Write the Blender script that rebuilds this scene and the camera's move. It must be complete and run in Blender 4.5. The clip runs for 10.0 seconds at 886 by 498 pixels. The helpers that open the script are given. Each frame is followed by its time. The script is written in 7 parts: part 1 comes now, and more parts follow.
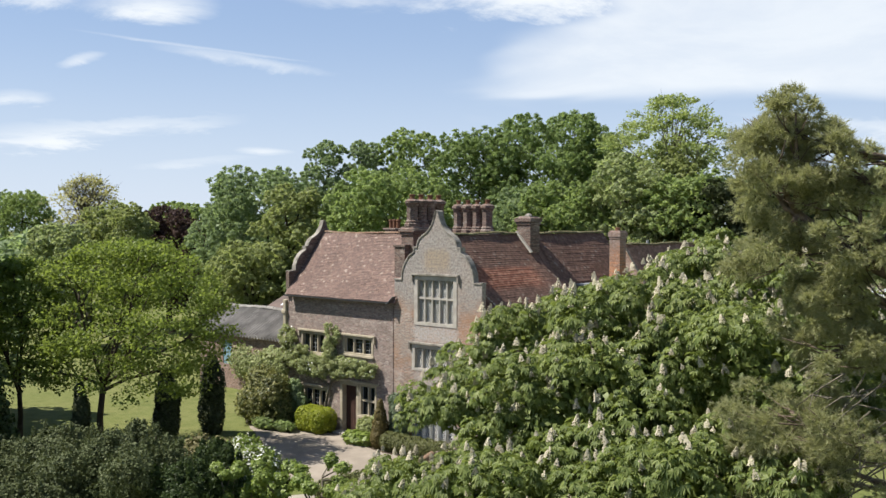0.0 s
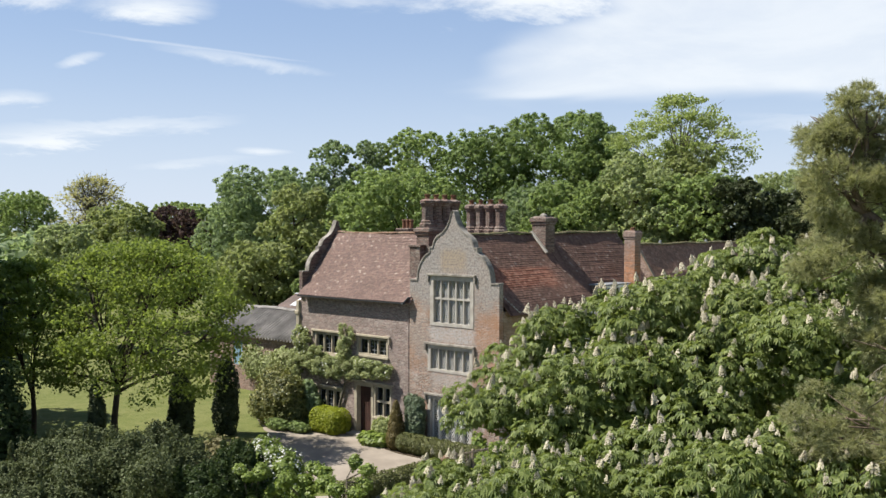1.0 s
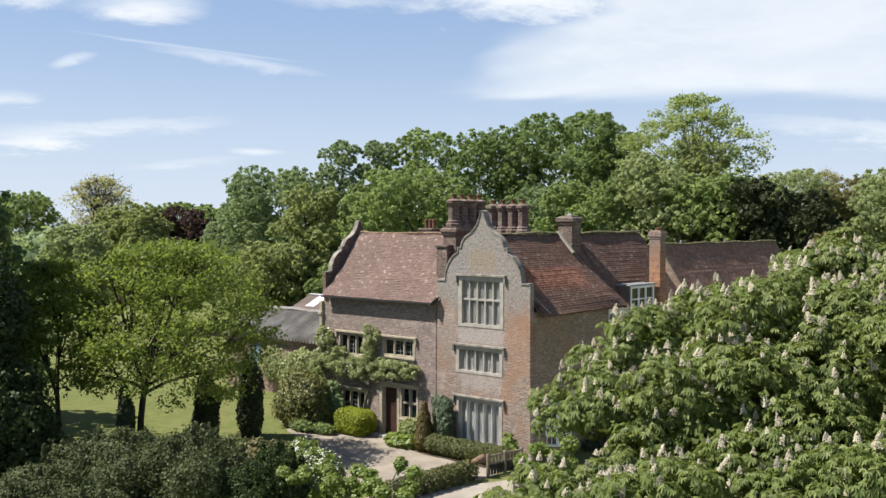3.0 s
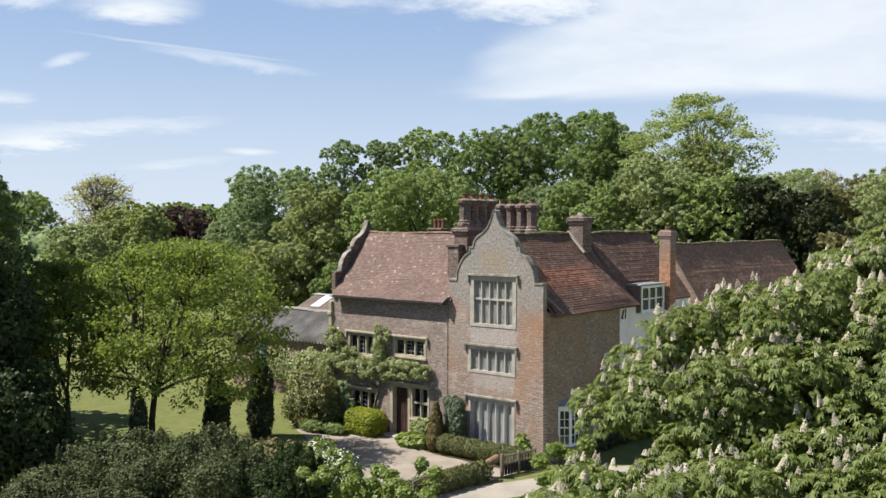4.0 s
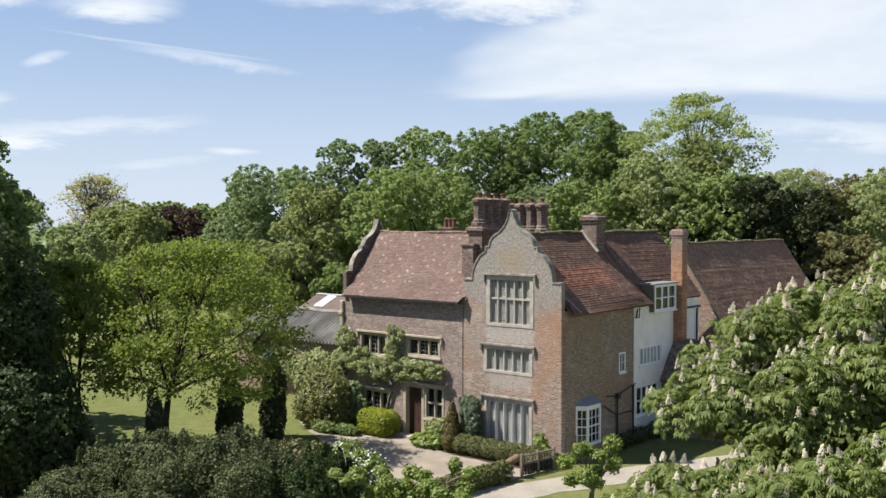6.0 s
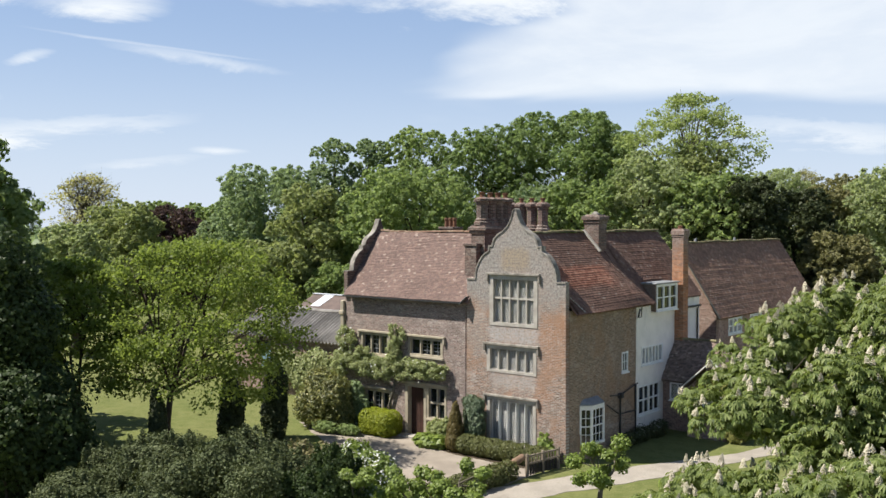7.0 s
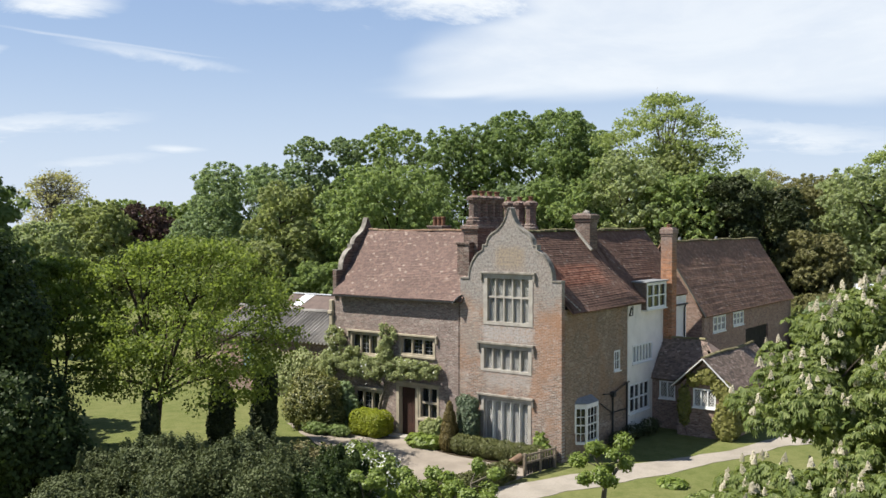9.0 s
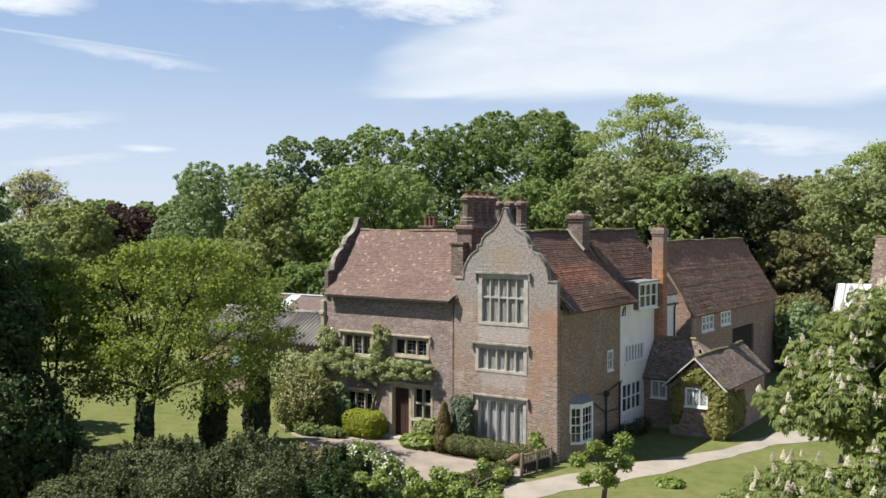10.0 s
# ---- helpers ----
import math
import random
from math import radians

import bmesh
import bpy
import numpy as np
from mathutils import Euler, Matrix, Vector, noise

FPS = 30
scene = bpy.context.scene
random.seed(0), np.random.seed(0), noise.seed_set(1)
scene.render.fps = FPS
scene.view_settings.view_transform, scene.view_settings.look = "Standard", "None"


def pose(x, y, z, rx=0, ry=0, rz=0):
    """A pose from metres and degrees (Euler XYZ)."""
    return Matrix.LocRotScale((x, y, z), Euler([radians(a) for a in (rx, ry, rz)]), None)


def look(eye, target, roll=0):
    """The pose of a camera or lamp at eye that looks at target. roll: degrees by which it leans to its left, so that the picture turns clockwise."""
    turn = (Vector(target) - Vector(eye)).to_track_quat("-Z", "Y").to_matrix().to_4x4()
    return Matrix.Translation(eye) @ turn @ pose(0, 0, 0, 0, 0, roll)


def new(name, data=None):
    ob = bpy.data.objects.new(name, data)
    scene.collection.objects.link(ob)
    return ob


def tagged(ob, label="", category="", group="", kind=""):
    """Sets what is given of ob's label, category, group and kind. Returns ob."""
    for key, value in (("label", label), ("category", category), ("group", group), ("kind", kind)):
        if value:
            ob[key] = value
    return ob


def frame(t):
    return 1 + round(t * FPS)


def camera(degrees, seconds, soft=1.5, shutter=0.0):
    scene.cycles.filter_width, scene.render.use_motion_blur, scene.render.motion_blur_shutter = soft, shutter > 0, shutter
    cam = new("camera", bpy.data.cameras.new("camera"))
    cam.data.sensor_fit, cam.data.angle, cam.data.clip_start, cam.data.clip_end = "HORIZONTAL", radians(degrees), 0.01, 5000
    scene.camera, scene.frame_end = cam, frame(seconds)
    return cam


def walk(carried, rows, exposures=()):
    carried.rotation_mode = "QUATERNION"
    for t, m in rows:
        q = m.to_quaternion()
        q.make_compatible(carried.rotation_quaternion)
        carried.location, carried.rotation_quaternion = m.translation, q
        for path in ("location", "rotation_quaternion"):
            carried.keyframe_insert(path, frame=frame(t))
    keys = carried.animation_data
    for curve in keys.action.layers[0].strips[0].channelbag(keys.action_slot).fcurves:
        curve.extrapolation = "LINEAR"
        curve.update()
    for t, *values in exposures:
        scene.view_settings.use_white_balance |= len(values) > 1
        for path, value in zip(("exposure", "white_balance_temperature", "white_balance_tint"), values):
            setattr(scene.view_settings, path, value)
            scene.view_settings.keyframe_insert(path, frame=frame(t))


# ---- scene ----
cam = camera(50.1, 10.0)
PATH = [
    (0, (27.644, -34.313, 11.071), (1.280, -4.247, 10.068), 0.14),
    (0.5, (27.241, -34.503, 11.070), (0.913, -4.405, 10.078), 0.12),
    (1, (26.855, -34.701, 11.068), (0.530, -4.601, 10.067), 0.10),
    (1.5, (26.481, -34.910, 11.065), (0.194, -4.776, 10.085), 0.09),
    (2, (26.116, -35.129, 11.061), (-0.124, -4.954, 10.082), 0.07),
    (2.5, (25.756, -35.358, 11.057), (-0.430, -5.136, 10.072), 0.06),
    (3, (25.400, -35.594, 11.052), (-0.730, -5.324, 10.065), 0.04),
    (4.5, (24.345, -36.315, 11.036), (-1.495, -5.798, 10.041), 0.02),
    (5, (23.996, -36.548, 11.029), (-1.715, -5.922, 10.031), 0.01),
    (5.5, (23.649, -36.771, 11.022), (-1.902, -6.011, 10.023), 0.01),
    (7, (22.609, -37.373, 11.001), (-2.336, -6.121, 9.988), 0.01),
    (7.5, (22.259, -37.554, 10.994), (-2.426, -6.095, 9.982), 0.02),
    (8, (21.901, -37.730, 10.986), (-2.448, -6.012, 9.982), 0.02),
    (8.5, (21.534, -37.911, 10.979), (-2.465, -5.927, 9.946), 0.03),
    (9, (21.150, -38.105, 10.971), (-2.474, -5.843, 9.925), 0.04),
    (9.5, (20.743, -38.326, 10.964), (-2.473, -5.768, 9.942), 0.05),
    (10, (20.304, -38.591, 10.957), (-2.443, -5.704, 9.927), 0.06),
]
walk(cam, [(t, look(eye, target, roll)) for t, eye, target, roll in PATH])

# ---- sky and sun ----
SUN_DIR = Vector((0.555, 0.472, -1.0)).normalized()   # the way the light travels
sun = new("sun", bpy.data.lights.new("sun", "SUN"))
sun.data.energy, sun.data.angle, sun.data.color = 5.0, radians(0.6), (1.0, 0.95, 0.86)
sun.rotation_mode = "QUATERNION"
sun.rotation_quaternion = SUN_DIR.to_track_quat("-Z", "Y")

world = bpy.data.worlds.new("sky")
scene.world = world
world.use_nodes = True
wn, wl = world.node_tree.nodes, world.node_tree.links
wn.clear()
w_out, w_bg = wn.new("ShaderNodeOutputWorld"), wn.new("ShaderNodeBackground")
sky = wn.new("ShaderNodeTexSky")
sky.sky_type, sky.sun_disc = "NISHITA", False
sky.sun_elevation, sky.sun_rotation = radians(54.5), math.atan2(-SUN_DIR.x, -SUN_DIR.y)
sky.air_density, sky.dust_density, sky.ozone_density = 1.15, 0.15, 4.0
tc = wn.new("ShaderNodeTexCoord")


def wmath(op, a, b=None, clamp=False):
    n = wn.new("ShaderNodeMath")
    n.operation, n.use_clamp = op, clamp
    for i, v in enumerate((a, b)):
        if v is None:
            continue
        if isinstance(v, (int, float)):
            n.inputs[i].default_value = v
        else:
            wl.new(v, n.inputs[i])
    return n.outputs[0]


sep = wn.new("ShaderNodeSeparateXYZ")
wl.new(tc.outputs["Generated"], sep.inputs[0])
height = wmath("ADD", wmath("MAXIMUM", sep.outputs[2], 0.0), 0.10)
com = wn.new("ShaderNodeCombineXYZ")
wl.new(wmath("DIVIDE", sep.outputs[0], height), com.inputs[0])
wl.new(wmath("DIVIDE", sep.outputs[1], height), com.inputs[1])


def cloud_noise(scale, stretch, turn, offset, detail, rough, lo, hi):
    mp = wn.new("ShaderNodeMapping")
    mp.inputs["Location"].default_value = offset
    mp.inputs["Rotation"].default_value = (0, 0, radians(turn))
    mp.inputs["Scale"].default_value = stretch
    wl.new(com.outputs[0], mp.inputs[0])
    nz = wn.new("ShaderNodeTexNoise")
    nz.inputs["Scale"].default_value, nz.inputs["Detail"].default_value = scale, detail
    nz.inputs["Roughness"].default_value, nz.inputs["Distortion"].default_value = rough, 0.4
    wl.new(mp.outputs[0], nz.inputs["Vector"])
    mr = wn.new("ShaderNodeMapRange")
    mr.interpolation_type = "SMOOTHSTEP"
    mr.inputs["From Min"].default_value, mr.inputs["From Max"].default_value = lo, hi
    wl.new(nz.outputs["Fac"], mr.inputs["Value"])
    return mr.outputs[0]


azim = wmath("ARCTAN2", sep.outputs[0], sep.outputs[1])
elev = wmath("ARCSINE", sep.outputs[2])
# thin wisps of high cloud west of the bank: azimuth, elevation, half length, half width, slope
wisp_wave = cloud_noise(1.6, (1.0, 1.0, 1.0), 0, (1.7, 4.1, 0.0), 7, 0.66, 0.34, 0.66)
streaks = None
WISPS = ((-1.02, 0.216, 0.075, 0.018, 0.10, 1.0), (-1.13, 0.217, 0.06, 0.014, 0.0, 0.8), (-1.083, 0.161, 0.026, 0.0065, 0.30, 0.75), (-0.925, 0.166, 0.10, 0.0085, -0.13, 0.75),
         (-0.975, 0.178, 0.13, 0.0022, -0.085, 0.55), (-1.145, 0.118, 0.04, 0.0085, 0.1, 0.95), (-1.085, 0.088, 0.17, 0.014, 0.13, 1.0), (-0.905, 0.077, 0.034, 0.0065, -0.05, 0.75),
         (-0.975, 0.063, 0.07, 0.006, 0.10, 0.5), (-0.29, 0.091, 0.15, 0.016, -0.10, 0.75), (-0.60, 0.240, 0.24, 0.034, 0.02, 1.0), (-0.80, 0.232, 0.10, 0.012, -0.05, 0.5),
         (-1.5, 0.16, 0.3, 0.03, 0.1, 0.7), (2.4, 0.4, 0.6, 0.08, 0.1, 0.6), (1.2, 0.3, 0.5, 0.06, 0.0, 0.6))
for wa, we, wlen, wwid, slope, dens in WISPS:
    da = wmath("SUBTRACT", azim, wa)
    de = wmath("SUBTRACT", wmath("SUBTRACT", elev, we), wmath("MULTIPLY", da, slope))
    de = wmath("ADD", de, wmath("MULTIPLY", wmath("SUBTRACT", wisp_wave, 0.5), wwid * 0.9))
    q1, q2 = wmath("DIVIDE", da, wlen), wmath("DIVIDE", de, wwid)
    away = wmath("ADD", wmath("MULTIPLY", q1, q1), wmath("MULTIPLY", q2, q2))
    body = wmath("MULTIPLY", wmath("POWER", wmath("SUBTRACT", 1.0, away, True), 1.5), wmath("ADD", wmath("MULTIPLY", wisp_wave, 0.75), 0.35))
    body = wmath("MULTIPLY", body, dens, True)
    streaks = body if streaks is None else wmath("MAXIMUM", streaks, body)
# one broad bank of thin cloud, north of the house, from the north-north-west eastwards
bank_wave = cloud_noise(0.45, (1.0, 1.3, 1.0), 62, (5.2, 0.6, 0.0), 6, 0.52, 0.25, 0.75)
edge_wave = cloud_noise(0.7, (1.0, 1.0, 1.0), 30, (2.2, 7.1, 0.0), 3, 0.5, 0.3, 0.7)
bank_a = wn.new("ShaderNodeMapRange")
bank_a.interpolation_type = "SMOOTHSTEP"
bank_a.inputs["From Min"].default_value, bank_a.inputs["From Max"].default_value = -0.66, -0.54
wl.new(wmath("ADD", azim, wmath("MULTIPLY", wmath("SUBTRACT", edge_wave, 0.4), 0.16)), bank_a.inputs["Value"])
bank_e = wn.new("ShaderNodeMapRange")
bank_e.interpolation_type = "SMOOTHSTEP"
bank_e.inputs["From Min"].default_value, bank_e.inputs["From Max"].default_value = 0.112, 0.150
wl.new(wmath("ADD", elev, wmath("MULTIPLY", wmath("SUBTRACT", edge_wave, 0.5), 0.035)), bank_e.inputs["Value"])
bank_top = wn.new("ShaderNodeMapRange")
bank_top.interpolation_type = "SMOOTHSTEP"
bank_top.inputs["From Min"].default_value, bank_top.inputs["From Max"].default_value = 0.28, 0.50
bank_top.inputs["To Min"].default_value, bank_top.inputs["To Max"].default_value = 1.0, 0.0
wl.new(wmath("ADD", elev, wmath("MULTIPLY", wmath("ABSOLUTE", azim), 0.12)), bank_top.inputs["Value"])
bank = wmath("MULTIPLY", wmath("MULTIPLY", wmath("MULTIPLY", bank_a.outputs[0], bank_top.outputs[0]), bank_e.outputs[0]), wmath("ADD", wmath("MULTIPLY", wmath("ADD", bank_wave, wisp_wave), 0.16), 0.62))
haze = wn.new("ShaderNodeMapRange")
haze.interpolation_type = "SMOOTHSTEP"
haze.inputs["From Min"].default_value, haze.inputs["From Max"].default_value = -0.04, 0.24
haze.inputs["To Min"].default_value, haze.inputs["To Max"].default_value = 0.80, 0.0
wl.new(sep.outputs[2], haze.inputs["Value"])
cover = wmath("MAXIMUM", streaks, bank, True)


def sky_mix(fac, a, b):
    n = wn.new("ShaderNodeMix")
    n.data_type = "RGBA"
    for s_, v in ((n.inputs["Factor"], fac), (n.inputs["A"], a), (n.inputs["B"], b)):
        if isinstance(v, (int, float, tuple)):
            s_.default_value = v
        else:
            wl.new(v, s_)
    return n.outputs["Result"]


# clear blue air, paler haze towards the horizon, then the cloud
clear = wn.new("ShaderNodeMapRange")
clear.interpolation_type = "SMOOTHSTEP"
clear.inputs["From Min"].default_value, clear.inputs["From Max"].default_value = 0.22, 0.60
clear.inputs["To Min"].default_value, clear.inputs["To Max"].default_value = 0.62, 0.10
wl.new(sep.outputs[2], clear.inputs["Value"])
air = sky_mix(clear.outputs[0], sky.outputs[0], (4.3, 5.8, 8.8, 1))
air = sky_mix(haze.outputs[0], air, (7.6, 8.5, 9.8, 1))
sky_col = sky_mix(cover, air, (9.3, 9.8, 10.3, 1))
wl.new(sky_col, w_bg.inputs["Color"])
w_bg.inputs["Strength"].default_value = 0.055
wl.new(w_bg.outputs[0], w_out.inputs[0])
scene.view_settings.exposure = 0.87


# ---- materials ----
class Nodes:
    """A small writer of node materials."""

    def __init__(self, name):
        self.mat = bpy.data.materials.new(name)
        self.mat.use_nodes = True
        self.n, self.l = self.mat.node_tree.nodes, self.mat.node_tree.links
        self.n.clear()
        self.out = self.n.new("ShaderNodeOutputMaterial")
        self.bsdf = self.n.new("ShaderNodeBsdfPrincipled")
        self.l.new(self.bsdf.outputs[0], self.out.inputs[0])
        self.geo = self.n.new("ShaderNodeNewGeometry")
        self.pos = self.geo.outputs["Position"]

    def put(self, socket, v):
        if isinstance(v, (int, float)):
            socket.default_value = v
        elif isinstance(v, tuple):
            socket.default_value = (*v, 1) if len(v) == 3 and socket.type == "RGBA" else v
        else:
            self.l.new(v, socket)

    def noise(self, scale, detail=4, rough=0.55, vec=None, stretch=None):
        nz = self.n.new("ShaderNodeTexNoise")
        nz.inputs["Scale"].default_value, nz.inputs["Detail"].default_value = scale, detail
        nz.inputs["Roughness"].default_value = rough
        v = vec or self.pos
        if stretch:
            mp = self.n.new("ShaderNodeMapping")
            mp.inputs["Scale"].default_value = stretch
            self.l.new(v, mp.inputs[0])
            v = mp.outputs[0]
        self.l.new(v, nz.inputs["Vector"])
        return nz.outputs["Fac"]

    def ramp(self, fac, stops):
        r = self.n.new("ShaderNodeValToRGB")
        el = r.color_ramp.elements
        while len(el) < len(stops):
            el.new(0.5)
        for e, (p, c) in zip(el, stops):
            e.position, e.color = p, (*c, 1) if len(c) == 3 else c
        self.put(r.inputs[0], fac)
        return r.outputs[0]

    def band(self, v, lo, hi):
        m = self.n.new("ShaderNodeMapRange")
        m.interpolation_type = "SMOOTHSTEP"
        m.inputs["From Min"].default_value, m.inputs["From Max"].default_value = lo, hi
        self.put(m.inputs["Value"], v)
        return m.outputs[0]

    def math(self, op, a, b=0.0, clamp=False):
        m = self.n.new("ShaderNodeMath")
        m.operation, m.use_clamp = op, clamp
        self.put(m.inputs[0], a)
        self.put(m.inputs[1], b)
        return m.outputs[0]

    def mix(self, fac, a, b, blend="MIX"):
        m = self.n.new("ShaderNodeMix")
        m.data_type, m.blend_type = "RGBA", blend
        self.put(m.inputs["Factor"], fac)
        self.put(m.inputs["A"], a)
        self.put(m.inputs["B"], b)
        return m.outputs["Result"]

    def bump(self, h, strength, dist):
        b = self.n.new("ShaderNodeBump")
        b.inputs["Strength"].default_value, b.inputs["Distance"].default_value = strength, dist
        self.l.new(h, b.inputs["Height"])
        self.l.new(b.outputs[0], self.bsdf.inputs["Normal"])

    def axes(self):
        s = self.n.new("ShaderNodeSeparateXYZ")
        self.l.new(self.pos, s.inputs[0])
        return s.outputs

    def done(self, colour, rough=0.85, spec=0.3, metal=0.0):
        self.put(self.bsdf.inputs["Base Color"], colour)
        self.put(self.bsdf.inputs["Roughness"], rough)
        self.bsdf.inputs["Specular IOR Level"].default_value = spec
        self.bsdf.inputs["Metallic"].default_value = metal
        return self.mat


def plain(name, a, b, scale=3.0, fine=40.0, rough=0.8, spec=0.3, bump=0.3, dist=0.01, metal=0.0):
    m = Nodes(name)
    big = m.band(m.noise(scale, 3), 0.3, 0.7)
    small = m.noise(fine, 3)
    c = m.mix(big, a, b)
    c = m.mix(m.math("MULTIPLY", m.band(small, 0.35, 0.75), 0.35), c, tuple(x * 0.6 for x in a))
    m.bump(small, bump, dist)
    return m.done(c, rough, spec, metal)


def brick_mat(name, along, one, two, mortar, stain, stain_amount=0.4, grey=None, grey_from=99.0, render_patch=None, marks=()):
    """Weathered brickwork in the plane of `along` and z, with stains and, above a height, grey lichen."""
    m = Nodes(name)
    ax = m.axes()
    cb = m.n.new("ShaderNodeCombineXYZ")
    m.l.new(ax[0 if along == "x" else 1], cb.inputs[0])
    m.l.new(ax[2], cb.inputs[1])
    br = m.n.new("ShaderNodeTexBrick")
    m.l.new(cb.outputs[0], br.inputs["Vector"])
    for k, v in (("Scale", 1.0), ("Mortar Size", 0.011), ("Mortar Smooth", 0.3), ("Bias", 0.0), ("Brick Width", 0.225), ("Row Height", 0.075)):
        br.inputs[k].default_value = v
    br.inputs["Color1"].default_value, br.inputs["Color2"].default_value = (*(x * 1.25 for x in one), 1), (*(x * 0.70 for x in two), 1)
    br.inputs["Mortar"].default_value = (*(min(1, x * 1.25) for x in mortar), 1)
    c = br.outputs["Color"]
    blotch = m.band(m.noise(0.9, 5, 0.65), 0.38, 0.66)
    c = m.mix(m.math("MULTIPLY", blotch, stain_amount), c, stain)
    speck = m.band(m.noise(9.0, 4, 0.7), 0.53, 0.66)
    c = m.mix(m.math("MULTIPLY", speck, 0.70), c, tuple(x * 0.33 for x in one))
    pale = m.band(m.noise(6.0, 5, 0.75, stretch=(0.6, 0.6, 1.8)), 0.53, 0.66)
    c = m.mix(m.math("MULTIPLY", pale, 0.58), c, tuple(min(1, x * 1.55 + 0.07) for x in mortar))
    wash = m.math("MULTIPLY", m.band(m.noise(0.8, 6, 0.7, stretch=(1.0, 1.0, 1.6)), 0.54, 0.66), m.band(m.noise(7.0, 4, 0.7), 0.35, 0.6))
    c = m.mix(m.math("MULTIPLY", wash, 0.5), c, tuple(min(1, x * 1.5 + 0.08) for x in mortar))
    if render_patch:
        o = m.band(m.noise(0.55, 4, 0.6), 0.47, 0.60)
        c = m.mix(m.math("MULTIPLY", o, 0.42), c, m.mix(m.noise(7.0, 4, 0.7), tuple(x * 0.6 for x in render_patch), tuple(min(1, x * 1.35) for x in render_patch)))
    if grey:
        wob = m.math("MULTIPLY", m.math("SUBTRACT", m.noise(0.7, 5, 0.6), 0.5), 5.0)
        g = m.band(m.math("ADD", ax[2], wob), grey_from - 0.7, grey_from + 0.9)
        gtex = m.ramp(m.noise(9.0, 5, 0.75), [(0.34, tuple(x * 0.42 for x in grey)), (0.5, grey), (0.66, tuple(min(1, x * 1.7) for x in grey))])
        c = m.mix(m.math("MULTIPLY", g, 0.74), c, gtex)
    # weathered patches with an extent of their own: u0, u1, z0, z1, colour, strength
    for u0, u1, z0, z1, tint, force in marks:
        ragged = m.math("MULTIPLY", m.math("SUBTRACT", m.noise(2.6, 5, 0.7), 0.5), 0.9)
        u, z = m.math("ADD", ax[0 if along == "x" else 1], ragged), m.math("ADD", ax[2], ragged)
        inside = m.math("MULTIPLY", m.math("MULTIPLY", m.band(u, u0 - 0.2, u0 + 0.2), m.math("SUBTRACT", 1.0, m.band(u, u1 - 0.2, u1 + 0.2))),
                        m.math("MULTIPLY", m.band(z, z0 - 0.25, z0 + 0.25), m.math("SUBTRACT", 1.0, m.band(z, z1 - 0.2, z1 + 0.2))))
        broken = m.math("ADD", m.math("MULTIPLY", m.band(m.noise(9.0, 4, 0.7), 0.38, 0.6), 0.7), 0.3)
        c = m.mix(m.math("MULTIPLY", m.math("MULTIPLY", inside, broken), force), c, tint)
    m.bump(br.outputs["Fac"], 0.5, -0.008)
    return m.done(c, 0.9, 0.2)


def tile_mat(name, stops, lichen, amount=0.25, warm=None):
    """Old clay tiles: every tile has its own tone, with moss and lichen in patches."""
    m = Nodes(name)
    c = m.ramp(m.geo.outputs["Random Per Island"], stops)
    if warm:
        ax = m.axes()
        rag = m.math("ADD", ax[2], m.math("MULTIPLY", m.math("SUBTRACT", m.noise(1.4, 4, 0.6), 0.5), 0.45))
        w = m.math("MULTIPLY", m.band(rag, warm[0] - 0.2, warm[0] + 0.2), m.math("SUBTRACT", 1.0, m.band(rag, warm[1] - 0.12, warm[1] + 0.12)))
        w = m.math("MULTIPLY", w, m.math("SUBTRACT", 1.0, m.band(ax[1], 5.2, 6.4)))
    big = m.band(m.noise(0.8, 5, 0.65), 0.40, 0.68)
    c = m.mix(m.math("MULTIPLY", big, 0.42), c, tuple(x * 0.8 for x in stops[0][1]))
    if warm:
        c = m.mix(m.math("MULTIPLY", w, 0.9), c, m.ramp(m.geo.outputs["Random Per Island"], [(0.0, (0.195, 0.080, 0.052)), (0.5, (0.275, 0.118, 0.078)), (1.0, (0.35, 0.175, 0.120))]))
    fine = m.band(m.noise(11.0, 4, 0.75), 0.52, 0.66)
    c = m.mix(m.math("MULTIPLY", fine, 0.5 if warm else 0.65), c, tuple(x * 0.45 for x in stops[0][1]))
    li = m.band(m.noise(7.5, 5, 0.75), 0.57, 0.66)
    c = m.mix(m.math("MULTIPLY", li, amount), c, lichen)
    m.bump(m.noise(30.0, 3), 0.4, 0.01)
    return m.done(c, 0.9, 0.2)


def leaf_mat(name, dark, mid, light, gloss=0.35, through_light=0.35, rough=0.5):
    m = Nodes(name)
    c = m.ramp(m.geo.outputs["Random Per Island"], [(0.0, dark), (0.45, mid), (1.0, light)])
    patch = m.band(m.noise(0.45, 3), 0.35, 0.65)
    c = m.mix(m.math("MULTIPLY", patch, 0.45), c, mid)
    m.done(c, rough, gloss)
    tr = m.n.new("ShaderNodeBsdfTranslucent")
    warm = m.mix(0.5, c, tuple(min(1, x * y) for x, y in zip(light, (1.35, 1.45, 0.75))))
    m.l.new(warm, tr.inputs["Color"])
    ms = m.n.new("ShaderNodeMixShader")
    ms.inputs[0].default_value = through_light
    m.l.new(m.bsdf.outputs[0], ms.inputs[1])
    m.l.new(tr.outputs[0], ms.inputs[2])
    m.l.new(ms.outputs[0], m.out.inputs[0])
    return m.mat


